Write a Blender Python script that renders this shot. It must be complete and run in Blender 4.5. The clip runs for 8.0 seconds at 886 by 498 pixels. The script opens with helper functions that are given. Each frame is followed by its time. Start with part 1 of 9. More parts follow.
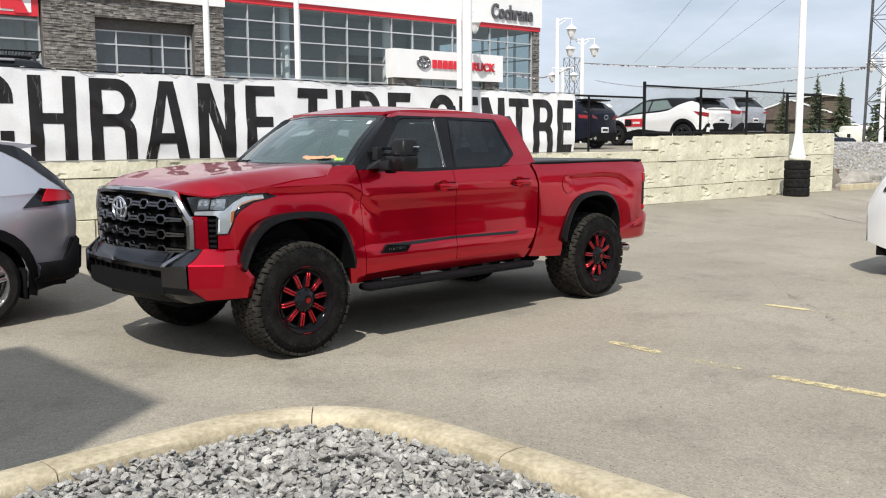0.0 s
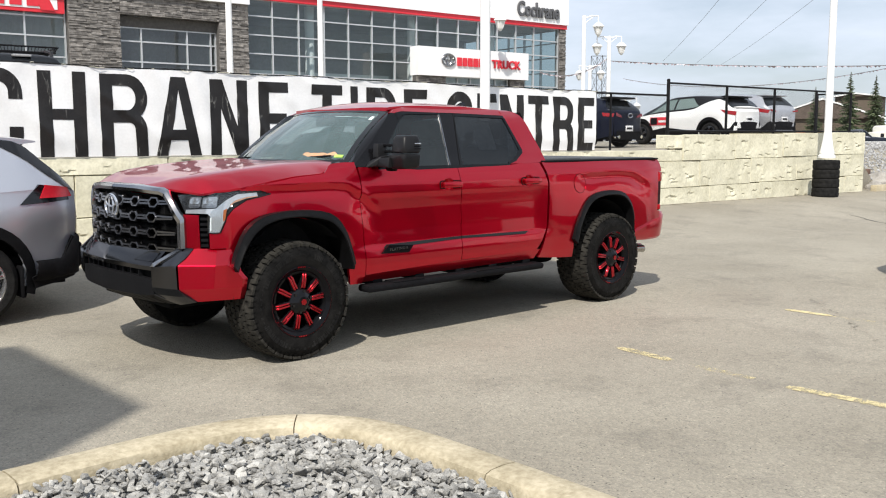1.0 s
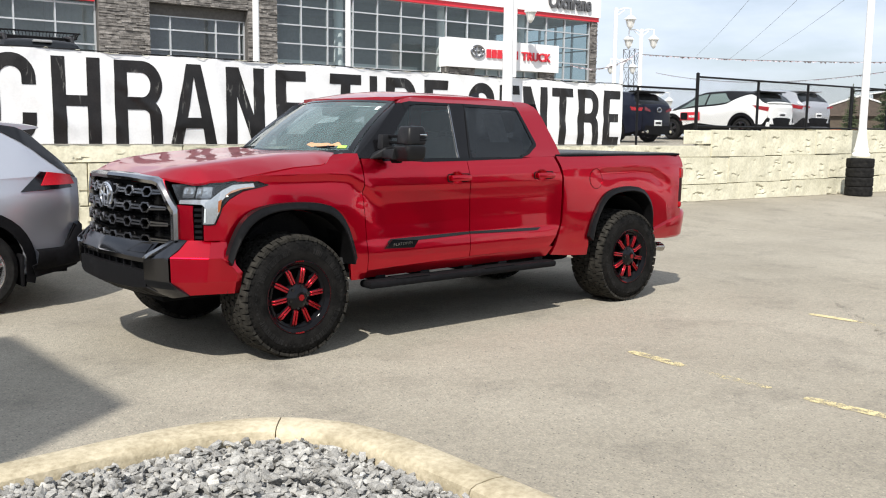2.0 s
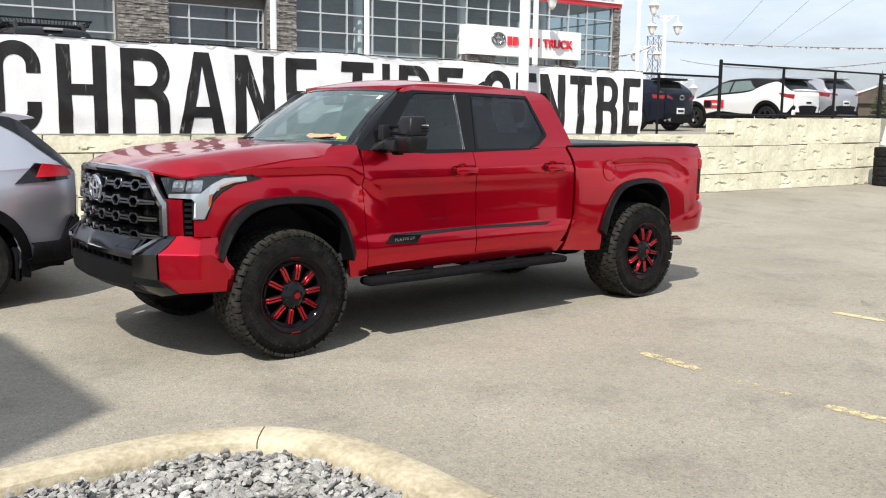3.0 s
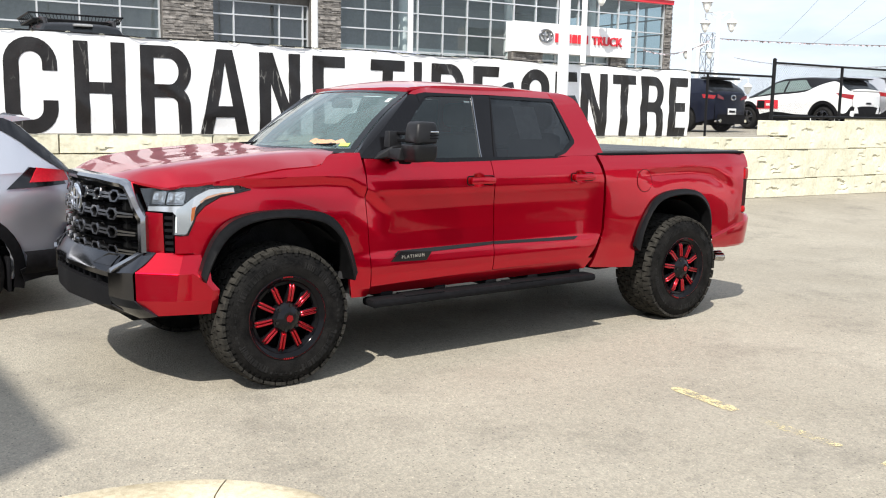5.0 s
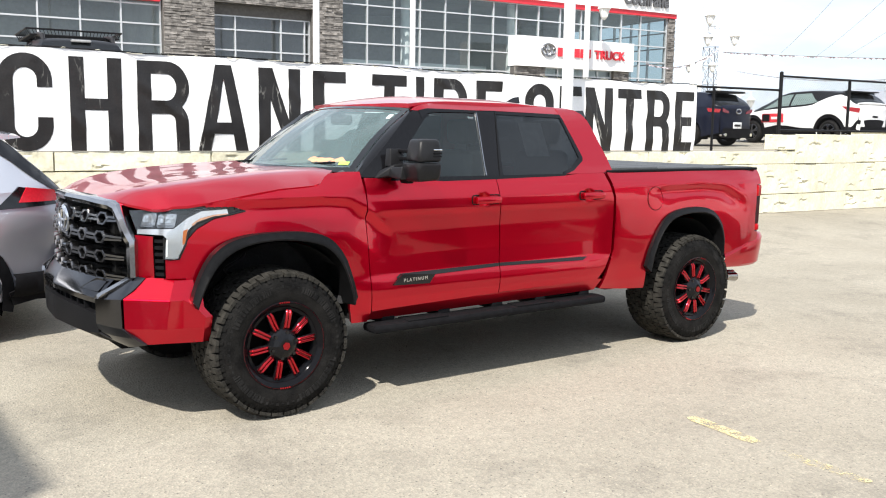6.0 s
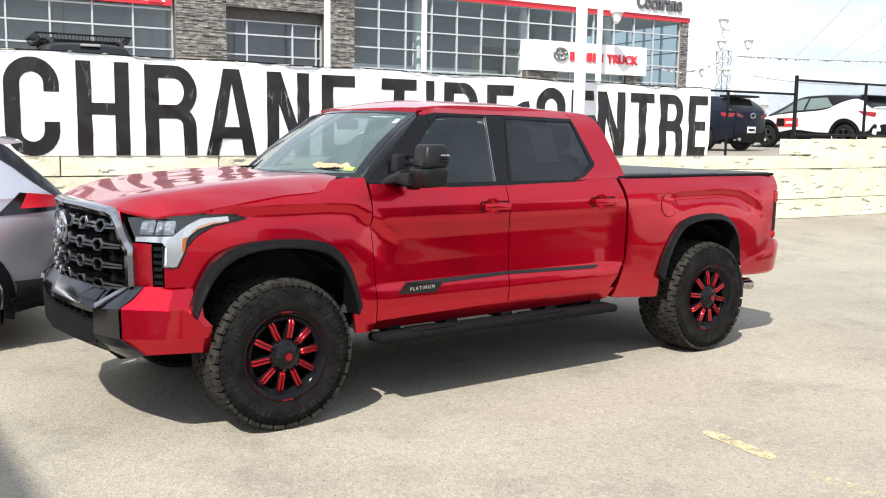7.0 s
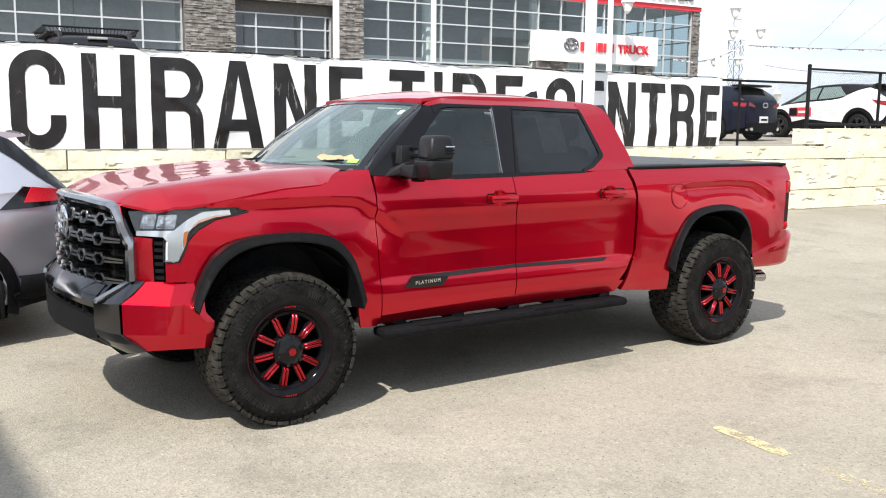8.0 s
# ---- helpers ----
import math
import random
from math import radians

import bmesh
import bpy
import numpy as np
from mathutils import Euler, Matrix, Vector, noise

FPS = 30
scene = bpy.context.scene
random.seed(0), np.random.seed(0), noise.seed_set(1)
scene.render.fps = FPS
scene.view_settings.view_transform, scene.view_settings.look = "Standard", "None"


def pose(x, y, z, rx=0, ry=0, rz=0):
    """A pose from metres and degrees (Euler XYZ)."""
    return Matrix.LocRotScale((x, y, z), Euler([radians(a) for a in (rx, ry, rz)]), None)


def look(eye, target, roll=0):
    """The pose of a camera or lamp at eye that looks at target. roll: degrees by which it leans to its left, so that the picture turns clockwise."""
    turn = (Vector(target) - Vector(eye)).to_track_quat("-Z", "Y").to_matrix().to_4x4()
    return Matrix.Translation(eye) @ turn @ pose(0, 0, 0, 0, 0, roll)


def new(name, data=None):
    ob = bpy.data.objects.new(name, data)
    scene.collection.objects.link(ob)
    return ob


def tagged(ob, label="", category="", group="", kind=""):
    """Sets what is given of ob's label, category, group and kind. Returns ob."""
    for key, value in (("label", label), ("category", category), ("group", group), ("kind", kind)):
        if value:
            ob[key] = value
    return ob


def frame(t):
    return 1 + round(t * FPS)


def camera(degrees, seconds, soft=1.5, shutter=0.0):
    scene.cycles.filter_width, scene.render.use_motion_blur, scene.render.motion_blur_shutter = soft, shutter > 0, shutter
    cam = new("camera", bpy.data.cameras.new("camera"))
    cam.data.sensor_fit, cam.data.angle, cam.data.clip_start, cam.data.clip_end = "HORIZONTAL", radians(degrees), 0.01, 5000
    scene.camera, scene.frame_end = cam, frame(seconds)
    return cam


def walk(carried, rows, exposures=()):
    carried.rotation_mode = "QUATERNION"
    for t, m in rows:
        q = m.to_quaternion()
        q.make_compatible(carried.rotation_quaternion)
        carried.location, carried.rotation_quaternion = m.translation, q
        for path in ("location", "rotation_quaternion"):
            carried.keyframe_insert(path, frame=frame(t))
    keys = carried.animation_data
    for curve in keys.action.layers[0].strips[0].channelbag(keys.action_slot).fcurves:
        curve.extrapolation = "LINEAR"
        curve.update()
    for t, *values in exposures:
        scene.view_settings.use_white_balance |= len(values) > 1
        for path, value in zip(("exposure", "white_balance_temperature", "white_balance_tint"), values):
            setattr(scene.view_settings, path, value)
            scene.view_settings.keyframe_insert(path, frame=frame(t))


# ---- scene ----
cam = camera(51.4, 8.0, soft=1.1)
PATH = [
    (0, (-4.046, -6.656, 1.623), (-2.659, -5.234, 1.39), -0.3),
    (0.5, (-3.902, -6.613, 1.614), (-2.532, -5.174, 1.38), -0.4),
    (1, (-3.72, -6.602, 1.609), (-2.377, -5.139, 1.373), -0.1),
    (1.5, (-3.557, -6.578, 1.612), (-2.24, -5.091, 1.372), 0.3),
    (2, (-3.402, -6.523, 1.605), (-2.108, -5.019, 1.352), 0.7),
    (3.5, (-2.922, -6.315, 1.641), (-1.692, -4.765, 1.35), 0.6),
    (4, (-2.738, -6.248, 1.658), (-1.537, -4.677, 1.356), 0.8),
    (4.5, (-2.607, -6.162, 1.672), (-1.432, -4.572, 1.37), 1.0),
    (6, (-2.356, -5.828, 1.701), (-1.189, -4.224, 1.444), 0.8),
    (6.5, (-2.298, -5.762, 1.703), (-1.139, -4.152, 1.449), 0.8),
    (7, (-2.24, -5.718, 1.704), (-1.094, -4.098, 1.456), 0.8),
    (7.5, (-2.191, -5.682, 1.7), (-1.057, -4.054, 1.449), 0.7),
    (8, (-2.162, -5.664, 1.701), (-1.037, -4.032, 1.435), 0.5),
]
walk(cam, [(t, look(eye, target, roll)) for t, eye, target, roll in PATH],
     exposures=[(0, 0.05), (0.8, 0.12), (1.5, 0.27), (2, 0.29), (3.5, 0.30), (4.5, 0.41), (6, 0.69), (6.5, 0.69), (8, 0.63)])

# ---- world and sun ----
SUN_TO = Vector((-0.72, -0.50, 1.0)).normalized()
world = bpy.data.worlds.new("sky")
scene.world = world
world.use_nodes = True
wn, wl = world.node_tree.nodes, world.node_tree.links
wn.clear()
w_out = wn.new("ShaderNodeOutputWorld")
w_bg = wn.new("ShaderNodeBackground")
w_sky = wn.new("ShaderNodeTexSky")
w_sky.sky_type = "NISHITA"
w_sky.sun_disc = False
w_sky.sun_elevation = math.asin(SUN_TO.z)
w_sky.sun_rotation = math.atan2(SUN_TO.x, SUN_TO.y)
w_sky.air_density, w_sky.dust_density, w_sky.ozone_density = 1.0, 1.5, 1.0
w_co = wn.new("ShaderNodeTexCoord")
w_map = wn.new("ShaderNodeMapping")
w_map.inputs["Scale"].default_value = (1.4, 1.4, 5.0)
w_noise = wn.new("ShaderNodeTexNoise")
w_noise.inputs["Scale"].default_value = 2.2
w_noise.inputs["Detail"].default_value = 7.0
w_noise.inputs["Roughness"].default_value = 0.55
w_ramp = wn.new("ShaderNodeValToRGB")
w_ramp.color_ramp.elements[0].position, w_ramp.color_ramp.elements[1].position = 0.36, 0.60
w_ramp.color_ramp.elements[0].color = (0.48, 0.48, 0.48, 1)
w_mix = wn.new("ShaderNodeMix")
w_mix.data_type = "RGBA"
w_mix.inputs["B"].default_value = (8.6, 9.5, 11.0, 1)
wl.new(w_co.outputs["Generated"], w_map.inputs["Vector"])
wl.new(w_map.outputs["Vector"], w_noise.inputs["Vector"])
wl.new(w_noise.outputs["Fac"], w_ramp.inputs["Fac"])
wl.new(w_ramp.outputs["Color"], w_mix.inputs["Factor"])
wl.new(w_sky.outputs["Color"], w_mix.inputs["A"])
wl.new(w_mix.outputs["Result"], w_bg.inputs["Color"])
wl.new(w_bg.outputs["Background"], w_out.inputs["Surface"])
w_bg.inputs["Strength"].default_value = 0.088

sun_data = bpy.data.lights.new("sun", "SUN")
sun_data.energy, sun_data.angle, sun_data.color = 4.7, radians(0.8), (1.0, 0.95, 0.87)
sun = new("sun", sun_data)
sun.matrix_world = look(SUN_TO * 60, (0, 0, 0))

# ---- materials ----
MATS = {}


def mat(name, color, rough=0.5, metal=0.0, vary=0.0, scale=8.0, bump=0.0, bscale=60.0, coat=0.0, color2=None, detail=4.0, spec=0.5, per_piece=0.0, stretch=None):
    """A surface: base colour varied at two scales by noise, with fine relief."""
    if name in MATS:
        return MATS[name]
    m = bpy.data.materials.new(name)
    m.use_nodes = True
    nt = m.node_tree
    b = nt.nodes["Principled BSDF"]
    b.inputs["Roughness"].default_value, b.inputs["Metallic"].default_value = rough, metal
    b.inputs["Coat Weight"].default_value, b.inputs["Coat Roughness"].default_value = coat, 0.03
    b.inputs["Specular IOR Level"].default_value = spec
    b.inputs["Base Color"].default_value = (*color, 1)
    if vary or color2 or bump:
        co = nt.nodes.new("ShaderNodeTexCoord")
        src = co.outputs["Object"]
        if stretch:
            mp = nt.nodes.new("ShaderNodeMapping")
            mp.inputs["Scale"].default_value = stretch
            nt.links.new(src, mp.inputs["Vector"])
            src = mp.outputs["Vector"]
    if vary or color2:
        n1, n2 = nt.nodes.new("ShaderNodeTexNoise"), nt.nodes.new("ShaderNodeTexNoise")
        n1.inputs["Scale"].default_value, n1.inputs["Detail"].default_value = scale, detail
        n2.inputs["Scale"].default_value, n2.inputs["Detail"].default_value = scale * 11, 2.0
        nt.links.new(src, n1.inputs["Vector"])
        nt.links.new(src, n2.inputs["Vector"])
        add = nt.nodes.new("ShaderNodeMath")
        add.operation = "MULTIPLY_ADD"
        add.inputs[1].default_value = 0.4
        nt.links.new(n2.outputs["Fac"], add.inputs[0])
        sc = nt.nodes.new("ShaderNodeMath")
        sc.operation = "MULTIPLY"
        sc.inputs[1].default_value = 0.6
        nt.links.new(n1.outputs["Fac"], sc.inputs[0])
        nt.links.new(sc.outputs[0], add.inputs[2])
        ramp = nt.nodes.new("ShaderNodeValToRGB")
        ramp.color_ramp.elements[0].position, ramp.color_ramp.elements[1].position = 0.36, 0.64
        lo, hi = [max(0.0, c * (1 - vary)) for c in color], [min(1.0, c * (1 + vary)) for c in (color2 or color)]
        ramp.color_ramp.elements[0].color, ramp.color_ramp.elements[1].color = (*lo, 1), (*hi, 1)
        nt.links.new(add.outputs[0], ramp.inputs["Fac"])
        last = ramp.outputs["Color"]
        if per_piece:
            info = nt.nodes.new("ShaderNodeObjectInfo")
            hsv = nt.nodes.new("ShaderNodeHueSaturation")
            mr = nt.nodes.new("ShaderNodeMapRange")
            mr.inputs["To Min"].default_value, mr.inputs["To Max"].default_value = 1 - per_piece, 1 + per_piece
            nt.links.new(info.outputs["Random"], mr.inputs["Value"])
            nt.links.new(mr.outputs["Result"], hsv.inputs["Value"])
            nt.links.new(last, hsv.inputs["Color"])
            last = hsv.outputs["Color"]
        nt.links.new(last, b.inputs["Base Color"])
    if bump:
        nb = nt.nodes.new("ShaderNodeTexNoise")
        nb.inputs["Scale"].default_value, nb.inputs["Detail"].default_value = bscale, 5.0
        nt.links.new(src, nb.inputs["Vector"])
        bp = nt.nodes.new("ShaderNodeBump")
        bp.inputs["Strength"].default_value, bp.inputs["Distance"].default_value = min(1.0, bump), 0.01
        nt.links.new(nb.outputs["Fac"], bp.inputs["Height"])
        nt.links.new(bp.outputs["Normal"], b.inputs["Normal"])
    MATS[name] = m
    return m


def glass_mat(name, color, tint=0.0, rough=0.0, body=(0.01, 0.012, 0.014), ior=1.52):
    """A thin pane: clear or tinted glass with a sharp gloss; tint is the share that is opaque."""
    if name in MATS:
        return MATS[name]
    m = bpy.data.materials.new(name)
    m.use_nodes = True
    nt = m.node_tree
    nt.nodes.clear()
    out = nt.nodes.new("ShaderNodeOutputMaterial")
    tr = nt.nodes.new("ShaderNodeBsdfTransparent")
    tr.inputs["Color"].default_value = (*color, 1)
    dk = nt.nodes.new("ShaderNodeBsdfDiffuse")
    dk.inputs["Color"].default_value = (*body, 1)
    gl = nt.nodes.new("ShaderNodeBsdfGlossy")
    gl.inputs["Roughness"].default_value = rough
    # gloss that grows towards grazing, alike on both sides of the pane
    lw, po, fr = nt.nodes.new("ShaderNodeLayerWeight"), nt.nodes.new("ShaderNodeMath"), nt.nodes.new("ShaderNodeMath")
    r0 = ((ior - 1) / (ior + 1)) ** 2
    lw.inputs["Blend"].default_value = 0.5
    po.operation, fr.operation = "POWER", "MULTIPLY_ADD"
    po.inputs[1].default_value, fr.inputs[1].default_value, fr.inputs[2].default_value = 5.0, 1 - r0, r0
    nt.links.new(lw.outputs["Facing"], po.inputs[0])
    nt.links.new(po.outputs[0], fr.inputs[0])
    m1, m2 = nt.nodes.new("ShaderNodeMixShader"), nt.nodes.new("ShaderNodeMixShader")
    m1.inputs[0].default_value = tint
    nt.links.new(tr.outputs[0], m1.inputs[1])
    nt.links.new(dk.outputs[0], m1.inputs[2])
    nt.links.new(fr.outputs[0], m2.inputs[0])
    nt.links.new(m1.outputs[0], m2.inputs[1])
    nt.links.new(gl.outputs[0], m2.inputs[2])
    nt.links.new(m2.outputs[0], out.inputs["Surface"])
    MATS[name] = m
    return m



def worn_mat(name, color, share, scale=70.0):
    """Thin paint, dirt or a dark streak on the ground, gone in grains: share is how much of it is left."""
    m = bpy.data.materials.new(name)
    m.use_nodes = True
    nt = m.node_tree
    b, out = nt.nodes["Principled BSDF"], nt.nodes["Material Output"]
    b.inputs["Base Color"].default_value, b.inputs["Roughness"].default_value = (*color, 1), 0.85
    co, n1, n2 = nt.nodes.new("ShaderNodeTexCoord"), nt.nodes.new("ShaderNodeTexNoise"), nt.nodes.new("ShaderNodeTexNoise")
    n1.inputs["Scale"].default_value, n1.inputs["Detail"].default_value, n1.inputs["Roughness"].default_value = scale, 4.0, 0.7
    n2.inputs["Scale"].default_value, n2.inputs["Detail"].default_value = scale * 0.12, 2.0
    add, cut = nt.nodes.new("ShaderNodeMath"), nt.nodes.new("ShaderNodeMapRange")
    add.operation = "MULTIPLY_ADD"
    add.inputs[1].default_value = 0.5
    nt.links.new(co.outputs["Object"], n1.inputs["Vector"])
    nt.links.new(co.outputs["Object"], n2.inputs["Vector"])
    nt.links.new(n2.outputs["Fac"], add.inputs[0])
    nt.links.new(n1.outputs["Fac"], add.inputs[2])
    edge = 0.75 + (0.5 - share) * 0.42
    cut.inputs["From Min"].default_value, cut.inputs["From Max"].default_value = edge - 0.04, edge + 0.04
    nt.links.new(add.outputs[0], cut.inputs["Value"])
    tr, mix = nt.nodes.new("ShaderNodeBsdfTransparent"), nt.nodes.new("ShaderNodeMixShader")
    nt.links.new(cut.outputs["Result"], mix.inputs[0])
    nt.links.new(tr.outputs[0], mix.inputs[1])
    nt.links.new(b.outputs[0], mix.inputs[2])
    nt.links.new(mix.outputs[0], out.inputs["Surface"])
    MATS[name] = m
    return m


def asphalt_mat():
    """Aged asphalt: pale binder, stone specks of three sizes, worn lanes and oil stains."""
    m = bpy.data.materials.new("asphalt")
    m.use_nodes = True
    nt = m.node_tree
    b = nt.nodes["Principled BSDF"]
    b.inputs["Roughness"].default_value, b.inputs["Specular IOR Level"].default_value = 0.92, 0.25
    co = nt.nodes.new("ShaderNodeTexCoord")

    def tex(scale, detail, rough=0.5):
        n = nt.nodes.new("ShaderNodeTexNoise")
        n.inputs["Scale"].default_value, n.inputs["Detail"].default_value, n.inputs["Roughness"].default_value = scale, detail, rough
        nt.links.new(co.outputs["Object"], n.inputs["Vector"])
        return n.outputs["Fac"]

    def ramp(src, p0, p1, c0, c1):
        r = nt.nodes.new("ShaderNodeValToRGB")
        r.color_ramp.elements[0].position, r.color_ramp.elements[1].position = p0, p1
        r.color_ramp.elements[0].color, r.color_ramp.elements[1].color = (*c0, 1), (*c1, 1)
        nt.links.new(src, r.inputs["Fac"])
        return r.outputs["Color"]

    def times(a, c):
        x = nt.nodes.new("ShaderNodeMix")
        x.data_type, x.blend_type = "RGBA", "MULTIPLY"
        x.inputs["Factor"].default_value = 1.0
        nt.links.new(a, x.inputs["A"])
        nt.links.new(c, x.inputs["B"])
        return x.outputs["Result"]

    base = ramp(tex(0.35, 6, 0.6), 0.34, 0.66, (0.252, 0.231, 0.190), (0.332, 0.307, 0.256))
    v = nt.nodes.new("ShaderNodeTexVoronoi")
    v.inputs["Scale"].default_value = 85.0
    nt.links.new(co.outputs["Object"], v.inputs["Vector"])
    speck = ramp(v.outputs["Color"], 0.10, 0.90, (0.82, 0.82, 0.83), (1.16, 1.15, 1.12))
    fine = ramp(tex(210, 3, 0.7), 0.30, 0.70, (0.84, 0.84, 0.84), (1.14, 1.13, 1.12))
    mid = ramp(tex(16, 5, 0.7), 0.30, 0.70, (0.90, 0.90, 0.90), (1.08, 1.08, 1.07))
    stain = ramp(tex(1.3, 7, 0.72), 0.34, 0.48, (0.80, 0.80, 0.81), (1.0, 1.0, 1.0))
    v2 = nt.nodes.new("ShaderNodeTexVoronoi")
    v2.inputs["Scale"].default_value = 42.0
    nt.links.new(co.outputs["Object"], v2.inputs["Vector"])
    grit = nt.nodes.new("ShaderNodeValToRGB")
    grit.color_ramp.interpolation = "CONSTANT"
    grit.color_ramp.elements[0].color = (0.45, 0.45, 0.46, 1)
    grit.color_ramp.elements[1].position, grit.color_ramp.elements[1].color = 0.30, (1, 1, 1, 1)
    grit.color_ramp.elements.new(0.72).color = (1.40, 1.38, 1.34, 1)
    nt.links.new(v2.outputs["Color"], grit.inputs["Fac"])
    spot = ramp(v2.outputs["Distance"], 0.16, 0.26, (1, 1, 1), (0, 0, 0))
    gmix = nt.nodes.new("ShaderNodeMix")
    gmix.data_type = "RGBA"
    gmix.inputs["A"].default_value = (1, 1, 1, 1)
    nt.links.new(spot, gmix.inputs["Factor"])
    nt.links.new(grit.outputs["Color"], gmix.inputs["B"])
    nt.links.new(times(times(times(times(times(base, speck), fine), mid), stain), gmix.outputs["Result"]), b.inputs["Base Color"])
    bp = nt.nodes.new("ShaderNodeBump")
    bp.inputs["Strength"].default_value, bp.inputs["Distance"].default_value = 0.55, 0.006
    nt.links.new(v.outputs["Distance"], bp.inputs["Height"])
    nt.links.new(bp.outputs["Normal"], b.inputs["Normal"])
    return m


RED = mat("red_paint", (0.53, 0.0012, 0.017), 0.31, 0.93, 0.05, 900, coat=0.72, spec=0.1)
BLACK = mat("black_plastic", (0.008, 0.008, 0.009), 0.6, 0, 0.25, 30, 0.10, 400, spec=0.05)
VALANCE = mat("valance_plastic", (0.008, 0.008, 0.009), 0.55, 0, 0.2, 40, 0.08, 300, spec=0.07)
GLOSSBLACK = mat("gloss_black", (0.006, 0.006, 0.007), 0.07, 0, 0.1, 40, spec=0.45)
FLARE = mat("flare_plastic", (0.0065, 0.0065, 0.007), 0.40, 0, 0.25, 30, 0.08, 400, spec=0.11)
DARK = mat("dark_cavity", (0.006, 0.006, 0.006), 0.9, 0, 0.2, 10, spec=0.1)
LINER = mat("arch_liner", (0.015, 0.015, 0.016), 0.7, 0, 0.3, 12, 0.3, 60, spec=0.15)
RUBBER = mat("tyre_rubber", (0.010, 0.010, 0.0105), 0.7, 0, 0.3, 14, 0.2, 120, color2=(0.017, 0.0165, 0.016), spec=0.08)
SIDEWALL = mat("tyre_sidewall", (0.007, 0.007, 0.007), 0.6, 0, 0.3, 14, 0.25, 90, color2=(0.012, 0.0115, 0.011), spec=0.05)
TREAD = mat("tyre_tread", (0.017, 0.0165, 0.015), 0.85, 0, 0.35, 22, 0.25, 160, color2=(0.032, 0.030, 0.026), spec=0.1)
CHROME = mat("chrome", (0.75, 0.75, 0.76), 0.10, 1.0, 0.04, 20)
GRILLEMETAL = mat("grille_metal", (0.12, 0.12, 0.125), 0.20, 1.0, 0.08, 40)
FRAMEMETAL = mat("frame_metal", (0.34, 0.34, 0.35), 0.13, 1.0, 0.06, 40)
GARNISH = mat("bumper_garnish", (0.075, 0.075, 0.08), 0.14, 1.0, 0.08, 60)
SHELFMETAL = mat("bumper_shelf", (0.05, 0.05, 0.054), 0.13, 0.95, 0.08, 60)
PLATEWHITE = mat("lamp_white", (0.8, 0.82, 0.82), 0.4, 0, 0.05, 40)
SATIN = mat("satin_steel", (0.30, 0.30, 0.31), 0.24, 1.0, 0.06, 40)
DARKCHROME = mat("dark_chrome", (0.13, 0.13, 0.135), 0.25, 1.0, 0.08, 40)
GREYTRIM = mat("grey_trim", (0.020, 0.020, 0.022), 0.45, 0.2, 0.1, 60, spec=0.15)
REDMILL = mat("red_milled", (0.40, 0.006, 0.014), 0.16, 0.9, 0.05, 60, coat=0.5)
# the opaque teal share paints a haze of reflected sky into the pane
WINDSHIELD = glass_mat("hazed_windshield_glass", (0.86, 0.97, 0.95), 0.16, body=(0.38, 0.55, 0.55))
TINT = glass_mat("tinted_glass", (0.15, 0.165, 0.18), 0.32, body=(0.018, 0.023, 0.027))
TINT_FRONT = glass_mat("light_tint_glass", (0.27, 0.31, 0.32), 0.30, body=(0.034, 0.045, 0.048))
MIRRORSHELL = mat("mirror_shell", (0.011, 0.011, 0.012), 0.42, 0, 0.15, 40, 0.05, 400, spec=0.2)
PILLARBLACK = mat("pillar_black", (0.006, 0.006, 0.007), 0.16, 0, 0.1, 40, spec=0.2)
RIMBLACK = mat("rim_black", (0.005, 0.005, 0.006), 0.10, 0, 0.1, 40, spec=0.12)
HUBBLACK = mat("hub_black", (0.005, 0.005, 0.006), 0.05, 0, 0.1, 40, spec=0.24)
CLEARLENS = glass_mat("lamp_lens", (0.92, 0.94, 0.95), 0.02)
REDLENS = mat("red_lens", (0.26, 0.004, 0.007), 0.20, 0, 0.15, 60, coat=0.3)
AMBER = mat("amber_lens", (0.30, 0.085, 0.018), 0.25, 0, 0.15, 60, coat=0.4)
INTERIOR = mat("cabin_vinyl", (0.045, 0.045, 0.047), 0.6, 0, 0.2, 25, 0.1, 200)
SEATMAT = mat("cabin_leather", (0.075, 0.07, 0.066), 0.55, 0, 0.2, 20, 0.1, 150)
WHITEPAINT = mat("white_paint", (0.80, 0.80, 0.79), 0.4, 0, 0.04, 6, color2=(0.83, 0.83, 0.82))
ASPHALT = asphalt_mat()
KERBMAT = mat("kerb_concrete", (0.36, 0.305, 0.20), 0.85, 0, 0.16, 3, 0.4, 90, color2=(0.47, 0.41, 0.295), detail=8)
STONEMAT = mat("crushed_stone", (0.20, 0.205, 0.21), 0.8, 0, 0.45, 9, 0.3, 60, color2=(0.36, 0.36, 0.355))
BLOCKMAT = mat("wall_block", (0.57, 0.54, 0.40), 0.85, 0, 0.10, 2.2, 0.35, 40, color2=(0.67, 0.64, 0.50), per_piece=0.05, detail=8)
JOINTMAT = mat("joint_fill", (0.30, 0.27, 0.19), 0.95, 0, 0.25, 12)
BANNERMAT = mat("banner_vinyl", (0.80, 0.80, 0.80), 0.45, 0, 0.05, 3, 0.5, 5)
TIEMAT = mat("tie_cord", (0.55, 0.53, 0.42), 0.8, 0, 0.3, 20)
LETTERMAT = mat("banner_ink", (0.014, 0.0125, 0.012), 0.42, 0, 0.4, 5, 0.5, 7, spec=0.4)


